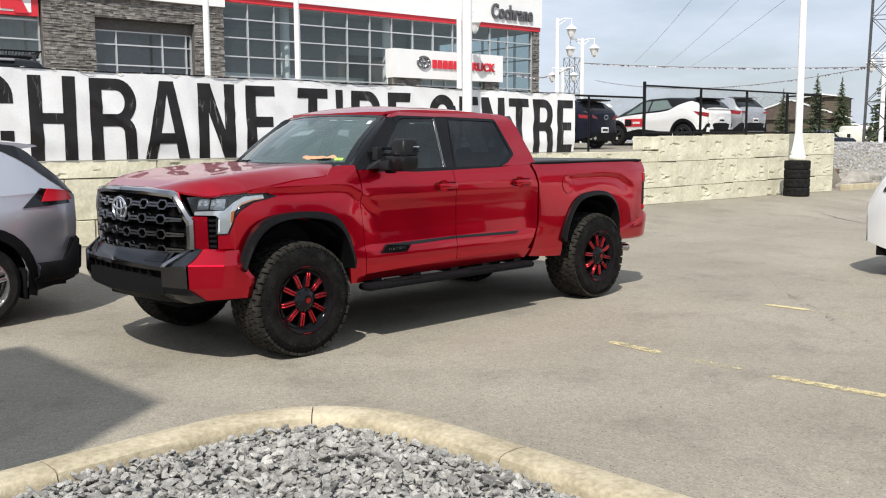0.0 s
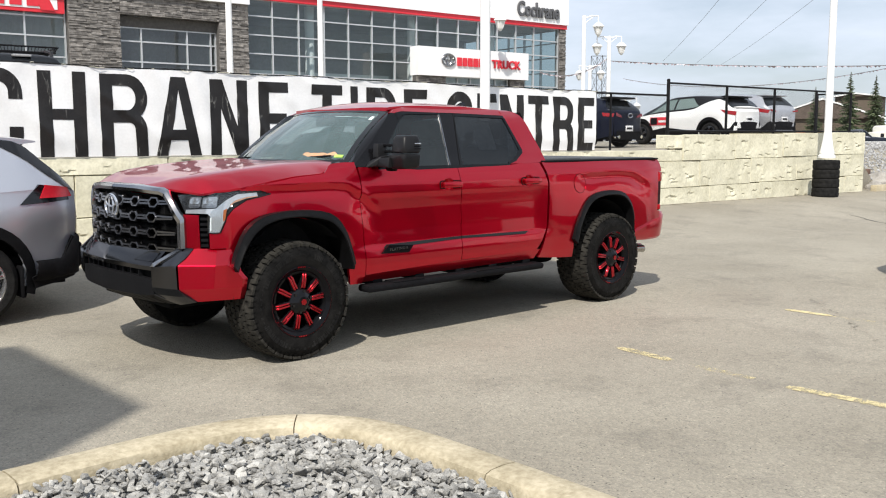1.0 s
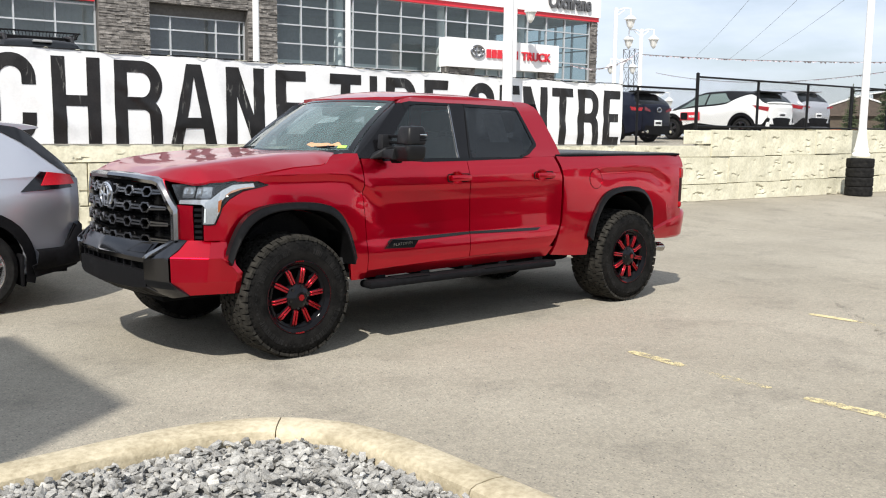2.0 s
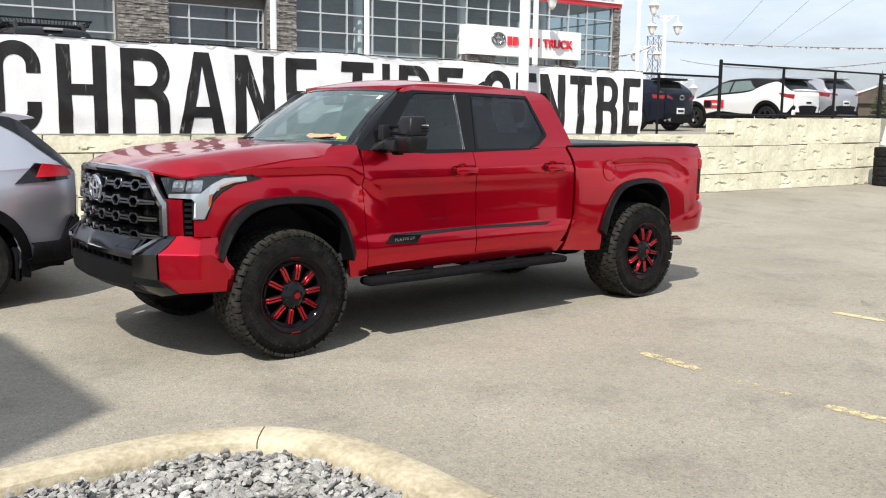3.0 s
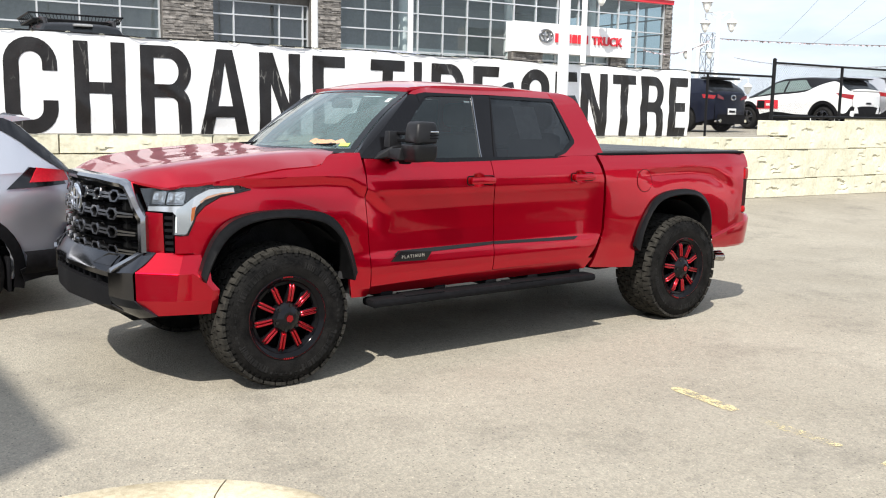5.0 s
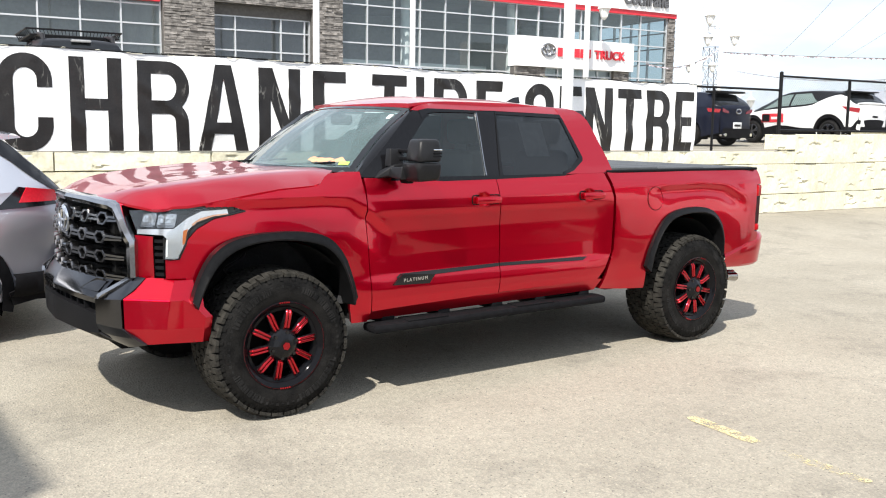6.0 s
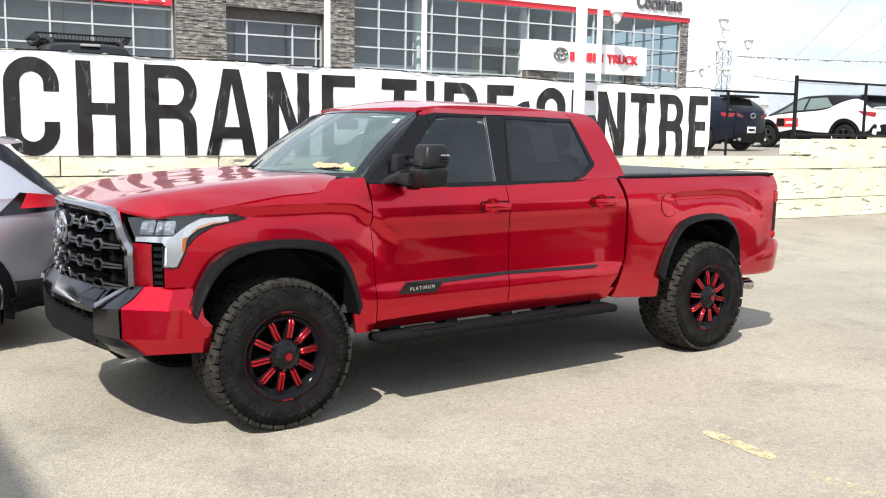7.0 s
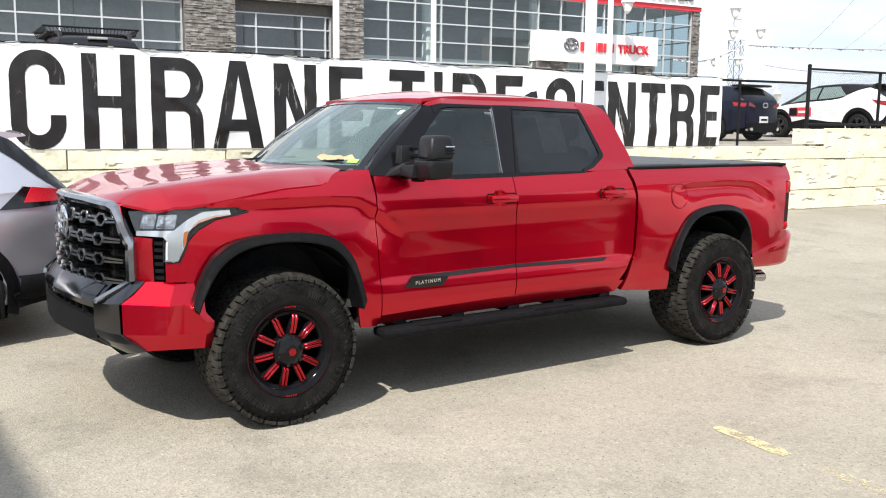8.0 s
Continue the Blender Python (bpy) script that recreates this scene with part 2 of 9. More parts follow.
def crack_ink(m):
    """Fine pale cracks where the printed vinyl was folded."""
    nt = m.node_tree
    b = nt.nodes["Principled BSDF"]
    co, mp, vo, no = (nt.nodes.new("ShaderNode" + k) for k in ("TexCoord", "Mapping", "TexVoronoi", "TexNoise"))
    mp.inputs["Scale"].default_value = (6.0, 6.0, 1.3)
    nt.links.new(co.outputs["Object"], mp.inputs["Vector"])
    wob = nt.nodes.new("ShaderNodeTexNoise")
    wob.inputs["Scale"].default_value, wob.inputs["Detail"].default_value = 5.0, 4.0
    mix = nt.nodes.new("ShaderNodeVectorMath")
    mix.operation = "MULTIPLY_ADD"
    mix.inputs[1].default_value = (0.35, 0.35, 0.35)
    nt.links.new(mp.outputs["Vector"], wob.inputs["Vector"])
    nt.links.new(wob.outputs["Color"], mix.inputs[0])
    nt.links.new(mp.outputs["Vector"], mix.inputs[2])
    vo.feature = "DISTANCE_TO_EDGE"
    vo.inputs["Scale"].default_value = 0.9
    nt.links.new(mix.outputs["Vector"], vo.inputs["Vector"])
    no.inputs["Scale"].default_value, no.inputs["Detail"].default_value = 2.6, 5.0
    nt.links.new(co.outputs["Object"], no.inputs["Vector"])
    line, share = nt.nodes.new("ShaderNodeMapRange"), nt.nodes.new("ShaderNodeMapRange")
    line.inputs["From Min"].default_value, line.inputs["From Max"].default_value = 0.028, 0.006
    share.inputs["From Min"].default_value, share.inputs["From Max"].default_value = 0.53, 0.66
    nt.links.new(vo.outputs["Distance"], line.inputs["Value"])
    nt.links.new(no.outputs["Fac"], share.inputs["Value"])
    mul = nt.nodes.new("ShaderNodeMath")
    mul.operation = "MULTIPLY"
    nt.links.new(line.outputs["Result"], mul.inputs[0])
    nt.links.new(share.outputs["Result"], mul.inputs[1])
    blend = nt.nodes.new("ShaderNodeMix")
    blend.data_type = "RGBA"
    nt.links.new(mul.outputs[0], blend.inputs[0])
    nt.links.new(b.inputs["Base Color"].links[0].from_socket, blend.inputs[6])
    blend.inputs[7].default_value = (0.22, 0.215, 0.20, 1)
    nt.links.new(blend.outputs[2], b.inputs["Base Color"])


crack_ink(LETTERMAT)
FENCEMAT = mat("black_fence", (0.010, 0.010, 0.011), 0.5, 0, 0.2, 30, spec=0.15)

# ---- mesh helpers ----


def part(name, bm, material, parent=None, label="", angle=35.0, flat=False, out=None):
    """Links a bmesh as one mesh object, under a thing where a parent is given. out: a place that the faces turn their backs to."""
    me = bpy.data.meshes.new(name)
    bm.normal_update()
    if out is not None and sum(f.normal.dot(f.calc_center_median() - Vector(out)) * f.calc_area() for f in bm.faces) < 0:
        bmesh.ops.reverse_faces(bm, faces=bm.faces[:])
        bm.normal_update()
    bm.to_mesh(me)
    bm.free()
    me.materials.append(material)
    if not flat:
        me.polygons.foreach_set("use_smooth", [True] * len(me.polygons))
        me.set_sharp_from_angle(angle=radians(angle))
    ob = new(name, me)
    if parent is not None:
        ob.parent = parent
    if label:
        tagged(ob, label)
    return ob


def thing(name, label, category, m=None, group="", kind=""):
    ob = new(name)
    ob.empty_display_size = 0.2
    if m is not None:
        ob.matrix_basis = m
    return tagged(ob, label, category, group, kind)


def box(bm, x0, x1, y0, y1, z0, z1, bevel=0.0, m=None):
    mm = Matrix.Translation(((x0 + x1) / 2, (y0 + y1) / 2, (z0 + z1) / 2)) @ Matrix.Diagonal((x1 - x0, y1 - y0, z1 - z0, 1))
    vs = bmesh.ops.create_cube(bm, size=1.0, matrix=mm)["verts"]
    if bevel:
        es = list({e for v in vs for e in v.link_edges})
        vs = bmesh.ops.bevel(bm, geom=es, offset=bevel, segments=2, affect="EDGES", profile=0.5)["verts"]
    if m is not None:
        bmesh.ops.transform(bm, matrix=m, verts=vs)
    return vs


def ring_faces(bm, a, b, closed=True):
    n = len(a)
    for i in range(n if closed else n - 1):
        j = (i + 1) % n
        try:
            bm.faces.new((a[i], a[j], b[j], b[i]))
        except ValueError:
            pass


def tube(bm, pts, r, seg=8, caps=True):
    """A round bar along points; r is one radius or one a point."""
    pts = [Vector(p) for p in pts]
    rs = r if isinstance(r, (list, tuple)) else [r] * len(pts)
    rings = []
    for i, p in enumerate(pts):
        d = (pts[min(i + 1, len(pts) - 1)] - pts[max(i - 1, 0)]).normalized()
        a = d.orthogonal().normalized() if i == 0 else (a - d * a.dot(d)).normalized()
        b = d.cross(a)
        rings.append([bm.verts.new(p + (a * math.cos(k * math.tau / seg) + b * math.sin(k * math.tau / seg)) * rs[i]) for k in range(seg)])
    for a1, b1 in zip(rings, rings[1:]):
        ring_faces(bm, a1, b1)
    if caps:
        bm.faces.new(rings[0][::-1])
        bm.faces.new(rings[-1])
    return bm


def lathe(bm, profile, seg=48, center=(0, 0, 0), closed=False):
    """Turns (radius, y) pairs about the y axis."""
    rings = []
    for r, y in profile:
        rings.append([bm.verts.new((center[0] + r * math.cos(k * math.tau / seg), center[1] + y, center[2] + r * math.sin(k * math.tau / seg))) for k in range(seg)])
    pairs = list(zip(rings, rings[1:])) + ([(rings[-1], rings[0])] if closed else [])
    for a, b in pairs:
        ring_faces(bm, a, b)
    if not closed:
        for r in (rings[0], rings[-1]):
            if (r[0].co - r[len(r) // 2].co).length < 0.2:
                bm.faces.new(r)
    return bm


REF = [None]


def clip_cell(poly, x0, x1, y0, y1):
    for axis, lim, sign in ((0, x0, 1), (0, x1, -1), (1, y0, 1), (1, y1, -1)):
        out = []
        for p, q in zip(poly, poly[1:] + poly[:1]):
            a, b = (p[axis] - lim) * sign, (q[axis] - lim) * sign
            if a >= 0:
                out.append(p)
            if (a >= 0) != (b >= 0):
                k = a / (a - b)
                out.append((p[0] + (q[0] - p[0]) * k, p[1] + (q[1] - p[1]) * k))
        poly = out
        if len(poly) < 3:
            return []
    return poly


def sheet(bm, outline, place, cell=0.06, thick=0.0, cell_v=None):
    """A curved panel: an outline in a flat domain, cut along a grid and laid into space by place(u, v); thick turns its rim inwards
    along the surface's own back direction, or along a given vector."""
    cv = cell_v or cell
    us, vs = [p[0] for p in outline], [p[1] for p in outline]
    u0, v0 = min(us), min(vs)
    nu, nv = max(1, math.ceil((max(us) - u0) / cell - 1e-6)), max(1, math.ceil((max(vs) - v0) / cv - 1e-6))
    verts, faces = {}, []

    def vert(p):
        key = (round(p[0], 5), round(p[1], 5))
        if key not in verts:
            verts[key] = bm.verts.new(place(*p))
        return verts[key]

    outline = list(outline)
    for i in range(nu):
        strip = clip_cell(outline, u0 + i * cell, u0 + (i + 1) * cell, v0 - 1, v0 + nv * cv + 1)
        if not strip:
            continue
        for j in range(nv):
            c = clip_cell(strip, u0 + i * cell - 1, u0 + (i + 1) * cell + 1, v0 + j * cv, v0 + (j + 1) * cv)
            if len(c) < 3:
                continue
            ring = []
            for p in c:
                v = vert(p)
                if v not in ring:
                    ring.append(v)
            if len(ring) >= 3:
                try:
                    faces.append(bm.faces.new(ring))
                except ValueError:
                    pass
    if REF[0] is not None and faces:
        bm.normal_update()
        c = Vector(REF[0])
        if sum(f.normal.dot(f.calc_center_median() - c) * f.calc_area() for f in faces) < 0:
            bmesh.ops.reverse_faces(bm, faces=faces)
    if thick:
        bm.normal_update()
        edge = [e for e in {e for f in faces for e in f.edges} if len(e.link_faces) == 1]
        back = thick if isinstance(thick, Vector) else None
        new_v = {}
        for e in edge:
            for v in e.verts:
                if v not in new_v:
                    d = back if back is not None else v.normal * -thick
                    new_v[v] = bm.verts.new(v.co + d)
        for e in edge:
            a, b = e.verts
            try:
                bm.faces.new((a, b, new_v[b], new_v[a]))
            except ValueError:
                pass
    return faces


def lerp_table(table):
    xs, ys = [a for a, _ in table], [b for _, b in table]
    return lambda x: float(np.interp(x, xs, ys))


def smooth(a, b, x):
    t = min(1.0, max(0.0, (x - a) / (b - a)))
    return t * t * (3 - 2 * t)


class Track:
    """A smooth plan line, walked by its length."""

    def __init__(self, pts):
        p = [Vector(q) for q in pts]
        for _ in range(3):
            p = [p[0]] + [q for a, b in zip(p, p[1:]) for q in (a * 0.75 + b * 0.25, a * 0.25 + b * 0.75)] + [p[-1]]
        self.p = np.array([tuple(q) for q in p])
        self.s = np.r_[0, np.cumsum(np.hypot(*np.diff(self.p, axis=0).T))]

    def at(self, s):
        return float(np.interp(s, self.s, self.p[:, 0])), float(np.interp(s, self.s, self.p[:, 1]))

# ---- the setting: lots, wall, kerb island, building ----
TH = radians(-5.1)
WALL = Matrix.Translation((0, 5.85, 0)) @ Matrix.Rotation(TH, 4, "Z")
WU, WV = Vector((math.cos(TH), math.sin(TH))), Vector((-math.sin(TH), math.cos(TH)))
UPPER = 1.36
WALL_L, WALL_R, STEP = -14.4, 21.3, 12.75


def wall_uv(x, y):
    d = Vector((x, y - 5.85))
    return d.dot(WU), d.dot(WV)


def lot_z(x, y):
    u, v = wall_uv(x, y)
    low = 0.22 * smooth(-4.2, -0.4, v)
    up = UPPER + 0.014 * min(8.0, max(0.0, u - 17.0)) + 0.04 * smooth(0, 25, v) - 1.2 * smooth(26.0, 105.0, u)
    if u < WALL_R - 0.4:
        return low if v < 0.28 else up
    k = smooth(WALL_R - 0.4, WALL_R + 1.5, u)
    bank = low + (up - low) * smooth(-0.6, 5.0, v)
    return (low if v < 0.28 else up) * (1 - k) + bank * k


def build_ground():
    us = [-900, -300, -120, -60, -30, -18, -12, -8] + [i * 1.0 for i in range(-6, 20)] + [20, 20.6, 20.9, 21.2, 21.5, 21.9, 22.3, 22.8, 23.5, 24.5, 26, 29, 34, 40, 55, 80, 140, 300, 900]
    vs = [-900, -300, -120, -60, -30, -20, -16, -13] + [i * 0.5 for i in range(-22, 0)] + [0, 0.27, 0.29, 0.6, 1, 1.5, 2, 2.6, 3.3, 4, 5, 6, 8, 12, 18, 26, 40, 70, 120, 300, 900]
    bm = bmesh.new()
    rows = []
    for v in vs:
        row = []
        for u in us:
            p = Vector((0, 5.85)) + WU * u + WV * v
            row.append(bm.verts.new((p.x, p.y, lot_z(p.x, p.y))))
        rows.append(row)
    for a, b in zip(rows, rows[1:]):
        for i in range(len(us) - 1):
            bm.faces.new((a[i], a[i + 1], b[i + 1], b[i]))
    return tagged(part("ground", bm, ASPHALT, angle=60), "weathered pale grey asphalt of a sloping car lot", "ground", kind="structure")


build_ground()


def paint_line(pts, w=0.1, share=0.8):
    """Worn stall paint as a strip 4 mm over the asphalt."""
    bm = bmesh.new()
    (x0, y0), (x1, y1) = pts
    n = max(4, int(math.hypot(x1 - x0, y1 - y0) / 0.06))
    d = Vector((x1 - x0, y1 - y0)).normalized()
    s = Vector((-d.y, d.x))
    rows = []
    for i in range(n + 1):
        p = Vector((x0, y0)).lerp(Vector((x1, y1)), i / n)
        k = w * (0.5 + 0.05 * noise.noise((i * 0.9, x0, y0))) * (0.6 if i in (0, n) else 1.0)
        rows.append([bm.verts.new((*(p + s * o), lot_z(*p) + 0.004)) for o in (-k, k)])
    for a, b in zip(rows, rows[1:]):
        bm.faces.new((a[0], b[0], b[1], a[1]))
    ob = part("stall_line", bm, worn_mat("stall_paint_%d" % round(share * 100), (0.60, 0.51, 0.28), share, 110.0), flat=True)
    return tagged(ob, "worn faded yellow parking stall line on asphalt", "road marking", "stall lines", "structure")


paint_line(((2.03, -2.36), (1.97, -2.87)), 0.10, 0.53)
paint_line(((1.95, -3.02), (1.93, -3.55)), 0.09, 0.30)
paint_line(((1.90, -3.80), (1.94, -4.75)), 0.10, 0.54)
paint_line(((4.50, -2.46), (4.50, -2.90)), 0.095, 0.68)
paint_line(((4.49, -2.92), (4.48, -3.75)), 0.09, 0.24)
paint_line(((4.49, -3.9), (4.50, -4.9)), 0.10, 0.30)

# blown grit along the foot of the wall, and a crack in the asphalt
bm = bmesh.new()
rows = []
for i in range(150):
    u = -6.0 + i * 0.18
    p, w = Vector((0, 5.85)) + WU * u, 0.10 + 0.07 * noise.noise((u * 1.1, 0.0, 4.0)) + 0.04 * noise.noise((u * 5.0, 0.0, 1.0))
    rows.append([bm.verts.new((*(p - WV * o), lot_z(*(p - WV * o)) + 0.004)) for o in (0.035, 0.035 + max(0.02, w))])
for a, b in zip(rows, rows[1:]):
    bm.faces.new((a[0], a[1], b[1], b[0]))
tagged(part("grit_strip", bm, worn_mat("grit", (0.16, 0.135, 0.10), 0.55, 60.0), flat=True), "dark grit blown along the foot of the wall", "dirt", kind="structure")
bm = bmesh.new()
rows = []
for i in range(40):
    k = i / 39
    p = Vector((15.2, 1.65)).lerp(Vector((14.1, 0.28)), k) + Vector((0.08 * noise.noise((k * 6, 2.0, 0.0)), 0.05 * noise.noise((k * 8, 5.0, 0.0))))
    w = 0.008 + 0.030 * math.sin(math.pi * k) * (0.6 + 0.6 * abs(noise.noise((k * 9, 0.0, 3.0))))
    rows.append([bm.verts.new((p.x + o, p.y, lot_z(p.x, p.y) + 0.004)) for o in (-w, w)])
for a, b in zip(rows, rows[1:]):
    bm.faces.new((a[0], a[1], b[1], b[0]))
tagged(part("crack", bm, mat("sealed_crack", (0.07, 0.065, 0.058), 0.9, 0, 0.3, 20), flat=True), "thin dark crack in the asphalt", "crack", kind="structure")

# a faint dark streak across the stall line
bm = bmesh.new()
rows = []
for i in range(60):
    k = i / 59
    p = Vector((6.4, -1.45)).lerp(Vector((3.3, -3.95)), k) + Vector((0.10 * noise.noise((k * 4, 7.0, 0.0)), 0.10 * noise.noise((k * 5, 9.0, 0.0))))
    w = 0.02 + 0.05 * math.sin(math.pi * k) * (0.7 + 0.7 * noise.noise((k * 11, 0.0, 6.0)))
    rows.append([bm.verts.new((p.x + 0.6 * o, p.y - 0.8 * o, lot_z(p.x, p.y) + 0.005)) for o in (-w, w)])
for a, b in zip(rows, rows[1:]):
    bm.faces.new((a[0], a[1], b[1], b[0]))
tagged(part("stain", bm, worn_mat("faint_streak", (0.21, 0.19, 0.155), 0.20, 40.0), flat=True), "faint dark streak on the asphalt", "stain", kind="structure")

# loose grit strewn on the asphalt
rnd = random.Random(77)
verts, faces = [], []
for _ in range(3200):
    gx, gy = rnd.uniform(-1.6, 5.5), rnd.uniform(-5.2, 0.6)
    if noise.noise((gx * 0.7, gy * 0.7, 3.0)) + rnd.uniform(-0.5, 0.5) < 0 or (gx < -0.5 and gy < -2.2):
        continue
    r, z = rnd.choice((0.0025, 0.003, 0.004, 0.006)), lot_z(gx, gy)
    n, turn = len(verts), rnd.uniform(0, 6.28)
    verts += [(gx + r * rnd.uniform(0.7, 1.3) * math.cos(turn + k * 1.571), gy + r * rnd.uniform(0.7, 1.3) * math.sin(turn + k * 1.571), z) for k in range(4)] + [(gx, gy, z + r * rnd.uniform(0.7, 1.2))]
    faces += [(n + k, n + (k + 1) % 4, n + 4) for k in range(4)]
me = bpy.data.meshes.new("grit")
me.from_pydata(verts, [], faces)
me.materials.append(mat("loose_grit", (0.07, 0.066, 0.06), 0.9, 0, 0.4, 30, color2=(0.20, 0.19, 0.17)))
tagged(new("grit", me), "loose dark grit strewn on the asphalt", "grit", kind="stuff")

# kerb of the planted island, round its corner
KERB = Track([(-10.0, -3.4), (-6.0, -2.6), (-4.0, -2.36), (-2.66, -2.30), (-1.9, -2.275), (-1.6, -2.275), (-1.35, -2.31), (-1.1, -2.41), (-0.9, -2.58), (-0.77, -2.80), (-0.705, -3.05), (-0.685, -3.4), (-0.68, -4.0), (-0.69, -4.75), (-0.7, -8.0), (-0.7, -14.0)])


def build_kerb():
    isl = thing("kerb", "cream concrete kerb with rounded edge round a stone bed", "kerb", kind="structure")
    prof = [(-0.03, -0.02), (-0.012, 0.09), (0.0, 0.122), (0.03, 0.137), (0.10, 0.141), (0.19, 0.137), (0.222, 0.124), (0.232, 0.09), (0.236, -0.02)]
    total = KERB.s[-1]
    j0 = float(KERB.s[np.hypot(KERB.p[:, 0] + 1.0, KERB.p[:, 1] + 2.49).argmin()])
    joints = [0.0] + [j0 + d for d in (-7.4, -5.9, -4.4, -2.95, -1.52, 0.0, 1.42, 2.9, 4.4, 5.9, 7.4)]
    joints = [j for j in joints if j < total] + [total]
    for a, b in zip(joints, joints[1:]):
        bm = bmesh.new()
        n = max(2, int((b - a) / 0.12))
        rings = []
        for i in range(n + 1):
            s = a + 0.004 + (b - a - 0.008) * i / n
            x, y = KERB.at(s)
            x2, y2 = KERB.at(min(total, s + 0.02))
            x1, y1 = KERB.at(max(0, s - 0.02))
            d = Vector((x2 - x1, y2 - y1)).normalized()
            nrm = Vector((d.y, -d.x))
            ring = []
            for o, z in prof:
                k = 0.004 * noise.noise((x * 5 + o * 9, y * 5, z * 20))
                ring.append(bm.verts.new((x + nrm.x * (o + k), y + nrm.y * (o + k), z + k)))
            rings.append(ring)
        for r1, r2 in zip(rings, rings[1:]):
            ring_faces(bm, r1, r2, closed=False)
        bm.faces.new(rings[0])
        bm.faces.new(rings[-1][::-1])
        part("kerb_stone", bm, KERBMAT, isl, angle=50)


build_kerb()


def kerb_inside(x, y, margin):
    """Whether a place lies on the island side of the kerb, by margin."""
    d = np.hypot(KERB.p[:, 0] - x, KERB.p[:, 1] - y)
    i = int(d.argmin())
    j = min(i + 1, len(d) - 1)
    i = j - 1
    a, b = KERB.p[i], KERB.p[j]
    side = (b[0] - a[0]) * (y - a[1]) - (b[1] - a[1]) * (x - a[0])
    return side < 0 and d.min() > margin


def build_stones():
    bed = bmesh.new()
    pts = [KERB.at(s) for s in np.linspace(0, KERB.s[-1], 90)]
    c = bed.verts.new((-10, -12, 0.085))
    ring = [bed.verts.new((x - 0.09, y - 0.09, 0.05)) for x, y in pts]
    for a, b in zip(ring, ring[1:]):
        bed.faces.new((c, b, a))
    tagged(part("stone_bed", bed, STONEMAT), "dark grey bed under loose crushed stone", "ground", kind="structure")
    rnd = random.Random(5)
    verts, faces = [], []
    ico = bmesh.new()
    bmesh.ops.create_icosphere(ico, subdivisions=1, radius=1.0)
    base = [v.co.copy() for v in ico.verts]
    tris = [[v.index for v in f.verts] for f in ico.faces]
    ico.free()
    made = 0
    for _ in range(90000):
        if made >= 11000 + 12000:
            break
        x, y = (rnd.uniform(-4.2, -0.9), rnd.uniform(-6.2, -2.5)) if made < 11000 else (rnd.uniform(-8.0, -0.9), rnd.uniform(-9.5, -2.5))
        if made >= 11000 and x > -4.2 and y > -6.2:
            continue
        near = x > -2.9 and y > -5.2
        if made < 11000 and not near and rnd.random() < 0.6:
            continue
        if not kerb_inside(x, y, 0.235):
            continue
        size = rnd.uniform(0.014, 0.030) * (1.0 if made < 11000 else 1.35) * (1.35 if rnd.random() < 0.15 else 1.0)
        rot = Euler((rnd.gauss(0, 0.45), rnd.gauss(0, 0.45), rnd.uniform(0, 6))).to_matrix()
        sc = Vector((rnd.uniform(0.8, 1.5), rnd.uniform(0.6, 1.1), rnd.uniform(0.28, 0.65)))
        lift = 0.055 + rnd.uniform(0.0, 0.04) + 0.03 * noise.noise((x * 2, y * 2, 3))
        n0 = len(verts)
        off = rnd.uniform(0, 50)
        for b in base:
            k = rnd.uniform(0.62, 1.22)
            p = rot @ Vector((b.x * sc.x * k, b.y * sc.y * k, b.z * sc.z * k)) * size
            verts.append((x + p.x, y + p.y, lift + p.z))
        faces += [[n0 + i for i in t] for t in tris]
        made += 1
    me = bpy.data.meshes.new("crushed_stones")
    me.from_pydata(verts, [], faces)
    me.materials.append(STONELOOSE)
    ob = new("crushed_stones", me)
    return tagged(ob, "loose angular grey crushed stone filling the kerbed island", "gravel", kind="stuff")


def stone_mat():
    m = mat("loose_stone", (0.18, 0.176, 0.168), 0.8, 0, 0.2, 14, 0.3, 60, color2=(0.32, 0.312, 0.29), spec=0.2)
    nt = m.node_tree
    b = nt.nodes["Principled BSDF"]
    g = nt.nodes.new("ShaderNodeNewGeometry")
    h = nt.nodes.new("ShaderNodeHueSaturation")
    mr = nt.nodes.new("ShaderNodeMapRange")
    mr.inputs["To Min"].default_value, mr.inputs["To Max"].default_value = 0.74, 1.42
    nt.links.new(g.outputs["Random Per Island"], mr.inputs["Value"])
    nt.links.new(mr.outputs["Result"], h.inputs["Value"])
    link = b.inputs["Base Color"].links[0]
    nt.links.new(link.from_socket, h.inputs["Color"])
    nt.links.new(h.outputs["Color"], b.inputs["Base Color"])
    return m


STONELOOSE = stone_mat()
build_stones()


